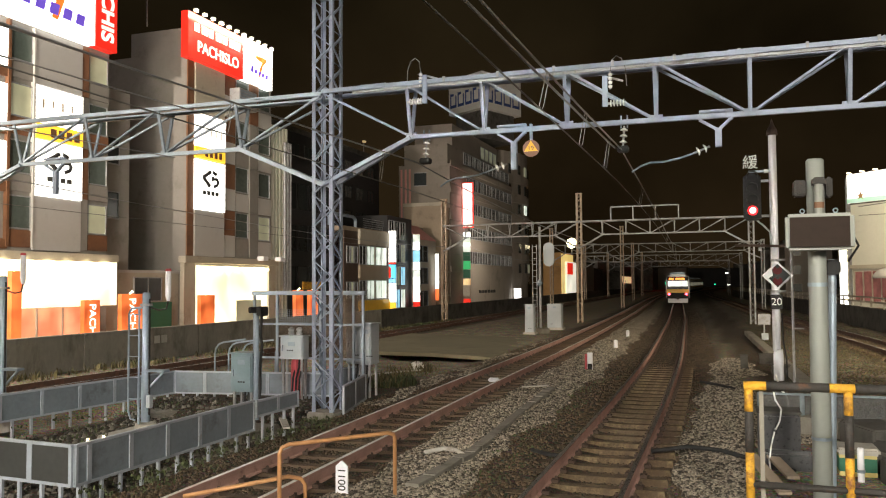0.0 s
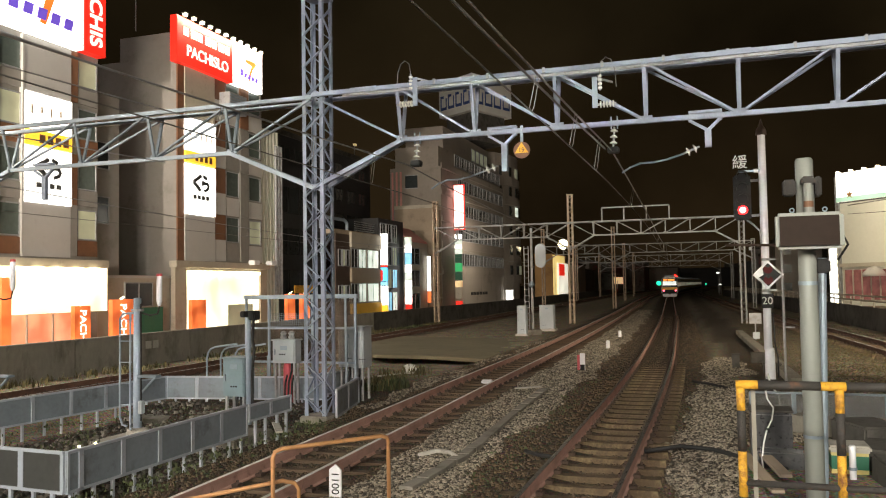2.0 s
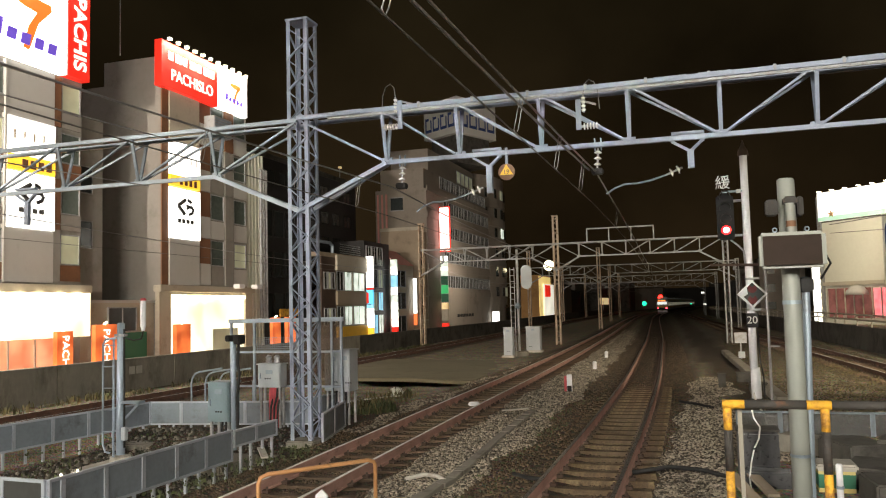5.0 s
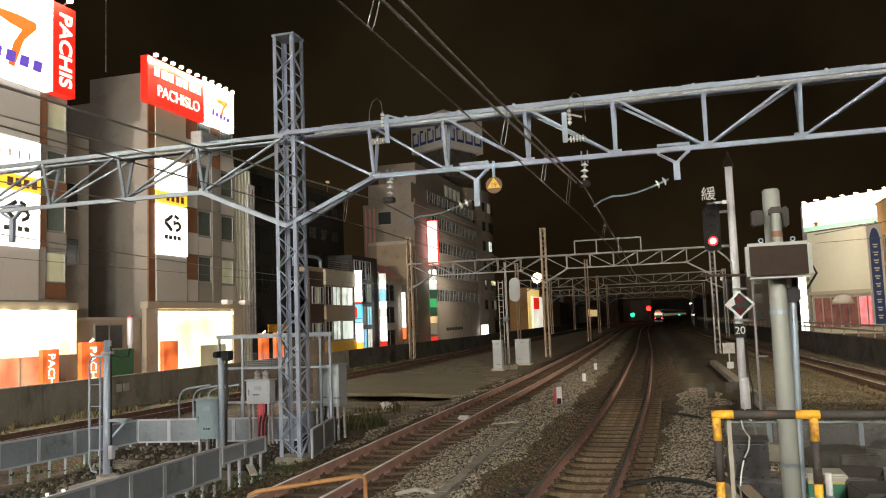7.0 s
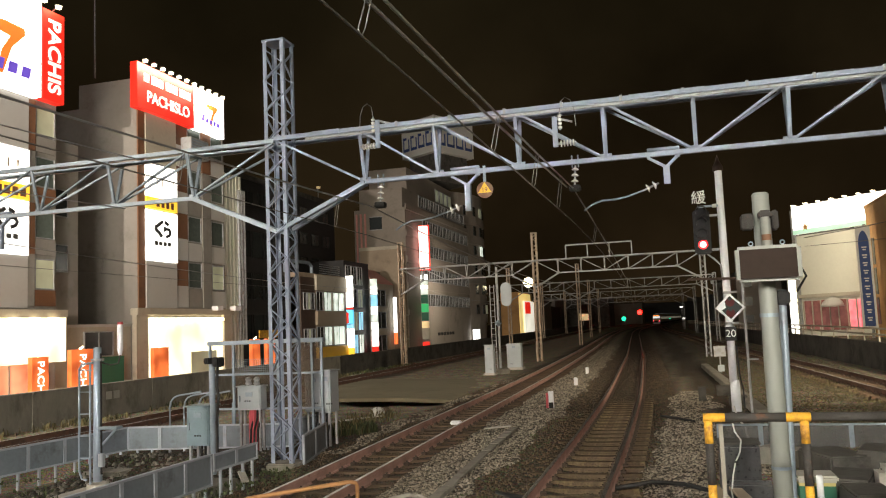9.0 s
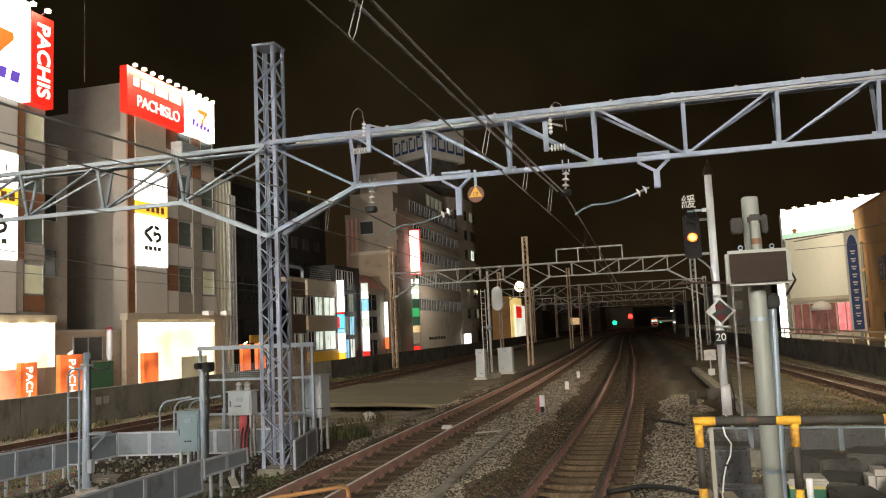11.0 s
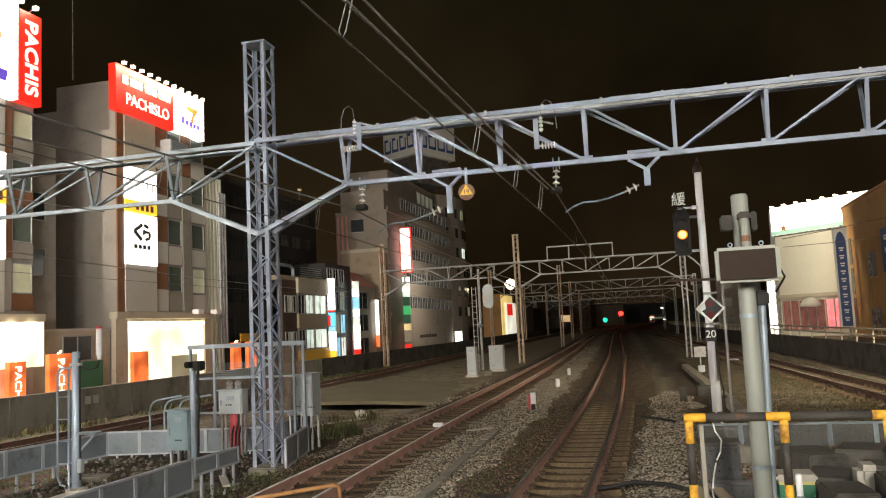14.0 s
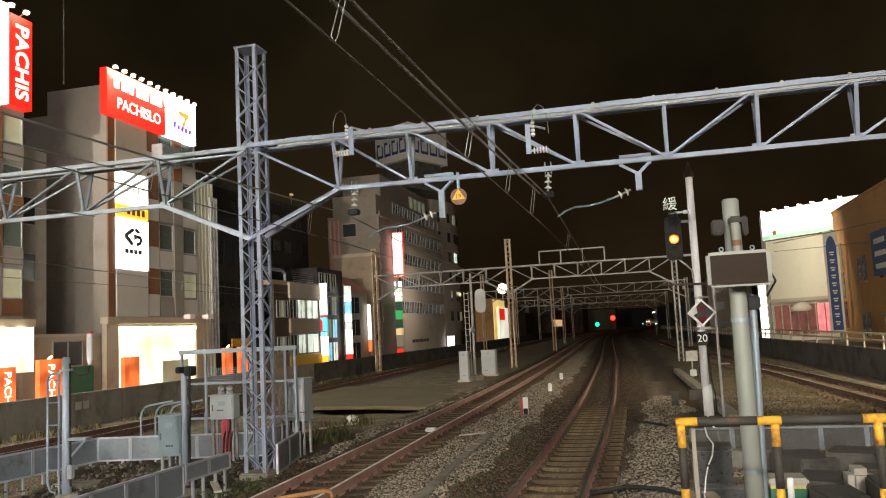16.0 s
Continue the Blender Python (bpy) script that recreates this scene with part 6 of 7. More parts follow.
def panel_fence(at, runs, label, posts_below=0.42, z0=0.07, z1=0.6, sheet="panel", edge="frame"):
    t = thing("panel_fence", (*at, 0), label, "fence", "panel fences by the tracks")
    for (xa, ya), (xb, yb), n in runs:
        a, b = Vector((xa, ya)), Vector((xb, yb))
        u = (b - a).normalized()
        for k in range(n):
            p, q = a + (b - a) * (k / n), a + (b - a) * ((k + 1) / n)
            s = part("panel", Mesh().bar((p.x, p.y, (z0 + z1) / 2), (q.x, q.y, (z0 + z1) / 2), 0.012, z1 - z0 - 0.04), sheet, t)
            f = Mesh()
            f.bar((p.x, p.y, z1), (q.x, q.y, z1), 0.05, 0.04).bar((p.x, p.y, z0), (q.x, q.y, z0), 0.05, 0.04)
            for e in (p + u * 0.02, q - u * 0.02):
                f.bar((e.x, e.y, z0), (e.x, e.y, z1), 0.05, 0.04)
            part("frame", f, edge, s)
            for j in (0.3, 0.75):
                e = p + (q - p) * j
                part("leg", Mesh().bar((e.x, e.y, -posts_below), (e.x, e.y, z0), 0.045, 0.045), edge, t)
    return t


panel_fence((-8.3, 11), [((-8.3, 8.75), (-8.3, 9.0), 1), ((-8.3, 9.0), (-8.3, 13.15), 5)], "grey sheet panel fence beside the track")
panel_fence((-9.1, 8.8), [((-9.9, 8.85), (-8.34, 8.74), 2)], "dark sheet panel fence closing the pit", sheet="screen_dark")
panel_fence((-8.3, 14), [((-8.3, 13.2), (-8.25, 14.7), 2)], "low grey panel fence beside the lattice mast", 0.4, 0.3, 0.58)
panel_fence((-7.9, 16.6), [((-7.62, 15.5), (-8.12, 17.7), 2)], "grey sheet panel fence behind the lattice mast", 0.2, 0.04, 0.6)
panel_fence((-13.3, 14), [((-14.2, 6.5), (-13.62, 12.36), 4), ((-13.62, 12.36), (-13.1, 17.1), 5), ((-13.1, 17.1), (-9.0, 17.7), 5), ((-9.6, 18.0), (-9.05, 19.7), 2)], "grey sheet panel fence before the parapet track")
panel_fence((2.5, 18), [((0.6, 18.0), (5.7, 18.0), 6)], "dark grey sheet panel fence behind the platform's end", 0.2, -0.1, 0.46, "panel_dark", "panel")
for px, py_ in ((-8.34, 9.02), (-8.3, 9.28)):
    t = thing("marker_lamp", (px, py_, 0.6), "small bright marker lamp on the fence", "lamp", "marker lamps")
    part("bulb", Mesh().lathe(px, py_, [(0.008, 0.615), (0.018, 0.625), (0.018, 0.642), (0.006, 0.65)], 10), "lit_bulb", t)
    part("socket", Mesh().lathe(px, py_, [(0.025, 0.595), (0.025, 0.62)], 10), "black", t)


# ---- poles, cabinets and frames by the pits ----
def speaker_pole(x, y, h):
    t = thing("equipment_pole", (x, y, 0), "galvanised pole with conduits and a ladder pipe", "pole", "equipment poles")
    part("pole", Mesh().lathe(x, y, [(0.09, -0.2), (0.085, 0.6), (0.075, h), (0.05, h + 0.02)], 14), "galv", t, "", True)
    part("collar", Mesh().lathe(x, y, [(0.125, h - 0.25), (0.125, h - 0.2)], 14), "galv_dull", t)
    part("foot", Mesh().lathe(x, y, [(0.2, -0.2), (0.2, 0.03), (0.13, 0.06)], 12), "concrete_pale", t)
    part("conduit", Mesh().pipe([(x - 0.13, y - 0.05, h - 0.3), (x - 0.13, y - 0.05, 0.25), (x - 0.1, y - 0.08, 0.1), (x, y - 0.2, 0.06)], 0.022, 8), "galv", t)
    r = part("side_pipe", Mesh().pipe([(x - 0.1, y, h - 0.28), (x - 0.36, y, h - 0.3), (x - 0.42, y, h - 0.4), (x - 0.42, y, 0.25), (x - 0.36, y, 0.1), (x - 0.25, y, 0.08)], 0.022, 8), "galv", t)
    for k in range(5):
        part("rung", Mesh().tube((x - 0.42, y, 0.5 + k * 0.42), (x - 0.13, y, 0.5 + k * 0.42), 0.012, 6), "galv", r)
    part("cable", Mesh().pipe([(x + 0.1, y - 0.03, h - 0.1), (x + 0.105, y - 0.03, 1.2), (x + 0.11, y - 0.03, 0.2)], 0.02, 6), "black", t)
    a = part("arm", Mesh().box(x + 0.08, x + 0.5, y - 0.1, y + 0.1, 1.05, 1.1, 0.01), "galv", t, "steel shelf arm")
    part("brace", Mesh().bar((x + 0.1, y, 0.75), (x + 0.42, y, 1.05), 0.035), "galv", a)
    part("switch_box", Mesh().box(x + 0.1, x + 0.2, y - 0.12, y - 0.02, 0.35, 0.6, 0.01), "whitebox", t)
    s = part("horn", Mesh().pipe([(x + 0.1, y, h - 0.28), (x + 0.3, y, h - 0.33), (x + 0.48, y, h - 0.3), (x + 0.52, y, h - 0.15)], 0.016, 8), "black", t)
    part("beacon", Mesh().lathe(x + 0.52, y, [(0.03, h - 0.15), (0.055, h - 0.05), (0.055, h + 0.38), (0.045, h + 0.44)], 12), "white_paint", s, "white tube beacon", True)
    part("beacon_cap", Mesh().lathe(x + 0.52, y, [(0.06, h + 0.44), (0.05, h + 0.49)], 12), "redpaint", s)


speaker_pole(-10.9, 13.33, 2.6)
speaker_pole(-14.0, 12.75, 2.95)


def camera_stub():
    x, y, h = -9.42, 15.0, 2.12
    t = thing("camera_post", (x, y, 0), "galvanised post with two small black cameras", "pole")
    part("pole", Mesh().lathe(x, y, [(0.06, -0.1), (0.055, h), (0.04, h + 0.02)], 14), "galv", t, "", True)
    part("camera", Mesh().box(x - 0.12, x - 0.02, y - 0.15, y + 0.15, h + 0.04, h + 0.17, 0.02), "black", t)
    part("camera", Mesh().box(x + 0.08, x + 0.24, y - 0.15, y + 0.1, h - 0.02, h + 0.18, 0.02), "black", t)
    part("bracket", Mesh().bar((x, y, h), (x + 0.2, y, h - 0.02), 0.03), "galv", t)
    part("cable", Mesh().pipe([(x + 0.16, y - 0.05, h), (x + 0.13, y - 0.05, 1.7), (x + 0.17, y - 0.05, 1.5), (x + 0.12, y - 0.05, 1.0), (x + 0.12, y - 0.05, 0.3)], 0.03, 8), "black", t)


camera_stub()


def cabinet(x0, x1, y0, y1, z0, z1, m, label, legs=True, name="equipment_cabinet"):
    t = thing(name, ((x0 + x1) / 2, (y0 + y1) / 2, 0), label, "cabinet", "equipment cabinets")
    part("body", Mesh().box(x0, x1, y0, y1, z0, z1, 0.015), m, t)
    part("roof", Mesh().box(x0 - 0.03, x1 + 0.03, y0 - 0.04, y1 + 0.03, z1, z1 + 0.03, 0.008), m, t)
    d = part("door", Mesh().box(x0 + 0.03, x1 - 0.03, y0 - 0.02, y0, z0 + 0.04, z1 - 0.04, 0.006), m, t)
    part("handle", Mesh().box(x0 + 0.07, x0 + 0.09, y0 - 0.05, y0 - 0.02, (z0 + z1) / 2 - 0.07, (z0 + z1) / 2 + 0.07), "galv", d, "steel handle")
    part("label_plate", Mesh().box((x0 + x1) / 2 - 0.08, (x0 + x1) / 2 + 0.1, y0 - 0.026, y0 - 0.02, z1 - 0.22, z1 - 0.12), "galv", d)
    for k in (0, 1, 2):
        part("lettering_bar", Mesh().box(x0 + 0.2 + k * 0.06, x0 + 0.24 + k * 0.06, y0 - 0.026, y0 - 0.02, z0 + 0.2, z0 + 0.23), "black", d)
    if legs:
        for x in (x0 + 0.06, x1 - 0.06):
            for y in (y0 + 0.06, y1 - 0.06):
                part("leg", Mesh().bar((x, y, -0.05), (x, y, z0), 0.05), "galv_dull", t)
        for k in range(3):
            xx = x1 - 0.06 - 0.09 * k
            part("conduit", Mesh().pipe([(xx, y0 + 0.1, z0), (xx, y0 + 0.08, z0 - 0.2), (xx - 0.03, y0, z0 - 0.45), (xx, y0 - 0.1, 0.0)], 0.025, 8), "black", t)
    else:
        part("plinth", Mesh().box(x0 - 0.1, x1 + 0.1, y0 - 0.1, y1 + 0.1, -0.2, z0, 0.02), "concrete_pale", t)
    return t


cabinet(-10.12, -9.58, 15.1, 15.5, 0.46, 1.27, "cabinet", "blue-grey steel equipment cabinet on legs")
b = cabinet(-10.2, -9.58, 17.3, 17.6, 0.96, 1.5, "whitebox", "pale grey junction box on legs")
for k in range(2):
    part("insulator", Mesh().lathe(-9.98 + 0.22 * k, 17.45, [(0.06, 1.53), (0.08, 1.58), (0.06, 1.63), (0.08, 1.68), (0.03, 1.73)], 10), "galv_dull", b)
part("cable_guard", Mesh().lathe(-9.85, 17.45, [(0.12, 0.0), (0.12, 0.85), (0.1, 0.95)], 12), "redpaint", b, "faded red cable guard")
cabinet(-8.42, -8.11, 18.0, 18.5, 0.8, 1.78, "whitebox", "tall pale grey cabinet behind the lattice mast")
cabinet(-8.88, -8.46, 18.2, 18.6, 0.8, 1.74, "whitebox", "tall pale grey cabinet behind the lattice mast")
cabinet(-10.2, -9.72, 42.8, 43.3, 0.12, 1.6, "whitebox", "pale trackside cabinet on a concrete plinth", False)
cabinet(-10.0, -9.15, 47.7, 48.3, 0.12, 1.5, "whitebox", "wide pale trackside cabinet on a concrete plinth", False)


def pipe_frame():
    y = 17.75
    t = thing("pipe_frame", (-9.6, y, 0), "grey pipe frame screen with mesh panels", "fence")
    for x in (-11.2, -10.55, -9.35, -8.45, -8.2):
        part("post", Mesh().bar((x, y, -0.1), (x, y, 2.56), 0.055), "galv", t)
    part("top_beam", Mesh().box(-11.26, -8.14, y - 0.05, y + 0.05, 2.5, 2.6, 0.01), "galv", t)
    for z in (1.78, 0.95):
        part("cross_rail", Mesh().bar((-11.2, y, z), (-8.2, y, z), 0.05), "galv", t)
    mesh = Mesh()
    for k in range(22):
        x = -10.5 + k * 0.052
        mesh.bar((x, y - 0.03, 1.8), (x, y - 0.03, 2.15), 0.006)
    for k in range(8):
        mesh.bar((-10.5, y - 0.03, 1.82 + k * 0.045), (-9.38, y - 0.03, 1.82 + k * 0.045), 0.006)
    tagged(part("wire_mesh", mesh, "galv", t), kind="stuff")
    M["tinted"] = mat("brown_tinted_sheet", (0.12, 0.085, 0.06), 0.25, 0, 0.08, 2, 0.0)
    M["tinted"].node_tree.nodes["Principled BSDF"].inputs["Alpha"].default_value = 0.5
    part("sheet", Mesh().box(-10.5, -9.4, y - 0.01, y + 0.01, 0.98, 1.75), "tinted", t, "brown tinted sheet")
    part("sheet", Mesh().box(-9.32, -8.48, y - 0.01, y + 0.01, 0.98, 2.48), "tinted", t, "brown tinted sheet")
    part("sheet", Mesh().box(-8.42, -8.23, y - 0.01, y + 0.01, 1.82, 2.48), "tinted", t, "brown tinted sheet")


pipe_frame()


def hoops():
    t = thing("hoop_rail", (-12.3, 18.3, 0), "bent pipe guard hoops", "railing")
    for k in range(3):
        x = -12.75 + 0.42 * k
        part("hoop", Mesh().pipe([(x, 18.3, 0), (x, 18.3, 0.95), (x + 0.04, 18.3, 1.1), (x + 0.12, 18.3, 1.2), (x + 0.25, 18.3, 1.25), (x + 0.9, 18.35, 1.34)], 0.025, 8), "galv", t)
    t = thing("hoop_rail", (-10.8, 18.4, 0), "bent pipe guard hoop behind the junction box", "railing")
    part("hoop", Mesh().pipe([(-11.0, 18.4, 0), (-10.98, 18.4, 1.0), (-10.9, 18.4, 1.2), (-10.8, 18.4, 1.05), (-10.78, 18.4, 0)], 0.025, 8), "galv", t)
    # the low pipe rail between the tracks
    M["copper"] = mat("worn_orange_pipe", (0.52, 0.27, 0.12), 0.45, 0.2, 0.2, 6, 0.1, (0.25, 0.12, 0.06), 0.35)
    t = thing("low_pipe_rail", (-4.1, 9.7, 0), "low worn orange pipe rail between the tracks", "railing")
    part("rail", Mesh().pipe([(-4.06, 9.75, -0.1), (-4.06, 9.75, 0.78), (-4.07, 9.72, 0.82), (-4.12, 9.65, 0.845), (-5.02, 8.72, 0.82), (-5.08, 8.66, 0.79), (-5.1, 8.64, 0.72), (-5.1, 8.64, -0.1)], 0.026, 10), "copper", t, "", True)
    part("rail", Mesh().pipe([(-4.95, 9.0, -0.1), (-4.95, 9.0, 0.28), (-4.99, 8.96, 0.36), (-5.1, 8.86, 0.4), (-6.0, 8.0, 0.3)], 0.026, 10), "copper", t, "", True)
    t = thing("distance_marker", (-4.78, 9.65, 0), "white pointed distance marker with black numerals", "marker post")
    pts = [(-4.86, -0.1), (-4.69, -0.1), (-4.69, 0.38), (-4.775, 0.45), (-4.86, 0.38)]
    p = part("plate", Mesh().add([(a, 9.65, b) for a, b in pts] + [(a, 9.68, b) for a, b in pts], [tuple(range(5))[::1], tuple(range(9, 4, -1))] + [(i, i + 5, (i + 1) % 5 + 5, (i + 1) % 5) for i in range(5)]), "white_paint", t)
    words("number", "1100", 0.15, face_south(-4.775, 9.645, 0.21) @ pose(0, 0, 0, 0, 0, -90), "black", p, 0.003)


hoops()


def small_trackside():
    t = thing("red_white_post", (-4.1, 25.85, 0), "short white post with a red back beside the track", "marker post")
    part("post", Mesh().box(-4.14, -3.98, 25.8, 25.9, -0.05, 0.55, 0.01), "white_paint", t)
    part("stripe", Mesh().box(-4.22, -4.145, 25.8, 25.9, -0.05, 0.5, 0.008), "redpaint", t)
    part("black_foot", Mesh().box(-4.13, -3.99, 25.79, 25.8, -0.05, 0.2), "black", t)
    for x, y, h in ((-4.35, 34.6, 0.36), (-4.66, 41.9, 0.36)):
        t = thing("white_post", (x, y, 0), "short white marker post in the ballast", "marker post", "white marker posts")
        part("post", Mesh().lathe(x, y, [(0.085, -0.05), (0.085, h - 0.03), (0.05, h)], 10), "white_paint", t)
    tr = thing("cable_trough", (-4.0, 15, 0), "grey concrete cable trough lids lying in the ballast", "cable duct", "cable troughs")
    pts = [(-4.0, 10.2), (-3.95, 11.4), (-3.9, 12.5), (-3.92, 13.4), (-4.02, 15.2), (-4.12, 17.1), (-4.2, 19.0), (-4.28, 20.9)]
    for a, b in zip(pts, pts[1:]):
        for k in range(2):
            p = [a[i] + (b[i] - a[i]) * k / 2 for i in (0, 1)]
            q = [a[i] + (b[i] - a[i]) * (k + 0.97) / 2 for i in (0, 1)]
            z = 0.02 * math.sin(p[1] * 7)
            part("lid", Mesh().bar((p[0], p[1], 0.04 + z * 0.7), (q[0], q[1], 0.04 - z * 0.6), 0.18 + z, 0.07), "concrete", tr)
    tr = thing("cable_trough", (1.6, 33, 0), "dark concrete cable trough beside the signal", "cable duct", "cable troughs")
    for k in range(24):
        s0, s1 = k / 24, (k + 0.96) / 24
        p, q = (1.96 - 0.85 * s0, 23 + 22 * s0), (1.96 - 0.85 * s1, 23 + 22 * s1)
        part("lid", Mesh().bar((p[0], p[1], 0.1), (q[0], q[1], 0.1), 0.32, 0.22), "concrete", tr)
    t = thing("concrete_apron", (-12, 33, 0), "flat concrete apron between the tracks", "slab", kind="structure")
    rim = [(-15.6, 29.1, 0.15), (-10.5, 29.0, 0.13), (-8.15, 28.95, 0.03), (-8.5, 34.6, 0.0), (-10.2, 40.5, 0.02), (-15.9, 40.5, 0.12)]
    part("slab", Mesh().add([(x, y, z - 0.13) for x, y, z in rim] + rim, [tuple(range(5, -1, -1)), tuple(range(6, 12))] + [(i, (i + 1) % 6, (i + 1) % 6 + 6, i + 6) for i in range(6)]), "apron", t)
    rnd = random.Random(8)
    for k, (x, y, L) in enumerate(((-9.7, 22.6, 1.0), (-10.2, 22.2, 0.9), (-9.2, 23.4, 0.7), (-8.1, 13.9, 0.9), (-4.7, 20.8, 0.7))):
        t = thing("broken_plank", (x, y, 0), "pale broken plank lying on the ballast", "plank", "planks on the ballast")
        a = rnd.uniform(0, 3.1)
        part("board", Mesh().bar((x - L / 2 * math.cos(a), y - L / 2 * math.sin(a), 0.06), (x + L / 2 * math.cos(a), y + L / 2 * math.sin(a), 0.1), 0.13, 0.035), "concrete_pale", t)
    t = thing("white_sack", (-9.3, 24.2, 0), "crumpled white sack on the ballast", "sack")
    part("sack", Mesh().lathe(-9.3, 24.2, [(0.2, -0.02), (0.25, 0.12), (0.17, 0.25), (0.05, 0.3)], 9), "white", t)
    t = thing("white_block", (-6.2, 22.2, 0), "small white block between the rails", "block")
    part("block", Mesh().box(-6.35, -6.05, 22.1, 22.3, -0.03, 0.09, 0.03), "white_paint", t)
    for pts in ([(-1.15, 13.4, 0.06), (-0.6, 13.65, 0.12), (-0.1, 13.6, 0.1), (0.35, 13.2, 0.07), (0.9, 12.7, 0.04)], [(-0.65, 23.2, 0.05), (-0.2, 22.5, 0.07), (0.2, 21.9, 0.05)], [(-3.0, 13.0, 0.05), (-2.7, 12.7, 0.06), (-2.45, 12.7, 0.04)], [(-3.95, 12.3, 0.05), (-4.1, 12.45, 0.08), (-4.35, 12.5, 0.09), (-4.6, 12.3, 0.05)]):
        t = thing("ground_cable", pts[0], "cable lying loose on the ballast", "cable", "cables on the ballast")
        part("cable", Mesh().pipe(pts, 0.035, 8), "concrete_pale" if pts[0][0] < -3.5 else "black", t, "", True)
    # a thin mast with oval boards beyond the apron
    x, y = -9.62, 44.1
    t = thing("signal_back_mast", (x, y, 0), "thin grey mast with the backs of signal boards", "railway signal")
    part("pole", Mesh().tube((x, y, -0.1), (x, y, 5.9), 0.07, 10), "galv_dull", t)
    part("foot", Mesh().lathe(x, y, [(0.5, -0.2), (0.5, 0.25), (0.4, 0.3)], 12), "concrete", t)
    pts = [(x + 0.52 + 0.3 * math.cos(a), 4.35 + (0.36 if math.sin(a) > 0 else -0.36) + 0.3 * math.sin(a)) for a in [2 * math.pi * k / 20 for k in range(20)]]
    part("oval_board", Mesh().add([(a, y - 0.12, b) for a, b in pts] + [(a, y, b) for a, b in pts], [tuple(range(20)), tuple(range(39, 19, -1))] + [(i, i + 20, (i + 1) % 20 + 20, (i + 1) % 20) for i in range(20)]), "whitebox", t, "pale oval board")
    part("ladder_side", Mesh().bar((x - 0.42, y, 0.3), (x - 0.42, y, 4.9), 0.04).bar((x - 0.18, y, 0.3), (x - 0.18, y, 4.9), 0.04), "galv_dull", t)
    for k in range(14):
        part("rung", Mesh().bar((x - 0.42, y, 0.5 + k * 0.33), (x - 0.18, y, 0.5 + k * 0.33), 0.03), "galv_dull", t)
    part("balance_ball", Mesh().lathe(x, y - 0.1, [(0.05, 2.6), (0.2, 2.75), (0.05, 2.95)], 10), "galv", t)
    # slender pole and board beside the signal
    t = thing("thin_pole", (1.73, 23.6, 0), "slender grey pole beside the trough", "pole")
    part("pole", Mesh().tube((1.73, 23.6, -0.1), (1.73, 23.6, 3.6), 0.035, 8), "galv_dull", t)
    part("bracket", Mesh().bar((1.73, 23.6, 1.5), (2.0, 23.6, 1.5), 0.04), "galv_dull", t)
    t = thing("small_board", (1.75, 41, 0), "small pale board on a post", "sign")
    part("post", Mesh().tube((1.75, 41, -0.1), (1.75, 41, 0.9), 0.035, 8), "galv_dull", t)
    part("board", Mesh().box(1.48, 2.02, 40.9, 40.94, 0.75, 1.25), "galv_dull", t)
    part("box", Mesh().box(1.62, 1.92, 40.8, 40.98, 0.05, 0.35, 0.01), "whitebox", t)
    for x, y, w, h in ((0.55, 27.2, 0.22, 0.45), (1.3, 29.5, 0.45, 0.3), (1.55, 26.3, 0.5, 0.25)):
        t = thing("trackside_box", (x, y, 0), "small dark trackside box", "box", "small trackside boxes")
        part("body", Mesh().box(x - w / 2, x + w / 2, y - 0.2, y + 0.2, -0.05, h, 0.02), "dark_wall", t)
        part("lid", Mesh().box(x - w / 2 - 0.02, x + w / 2 + 0.02, y - 0.22, y + 0.22, h, h + 0.03, 0.006), "dark_wall", t)


small_trackside()
for x, y, w, d, m in ((-10.7, 13.2, 0.8, 0.55, "concrete_pale"), (-10.6, 16.3, 0.9, 0.5, "concrete_pale"), (-9.2, 14.1, 0.5, 0.7, "concrete"), (-12.4, 15.6, 0.5, 0.35, "concrete")):
    t = thing("concrete_pad", (x, y, -0.3), "worn concrete pad in the pit", "slab", "concrete pads")
    part("pad", Mesh().box(x - w, x + w, y - d, y + d, -0.6, -0.12, 0.03), m, t)


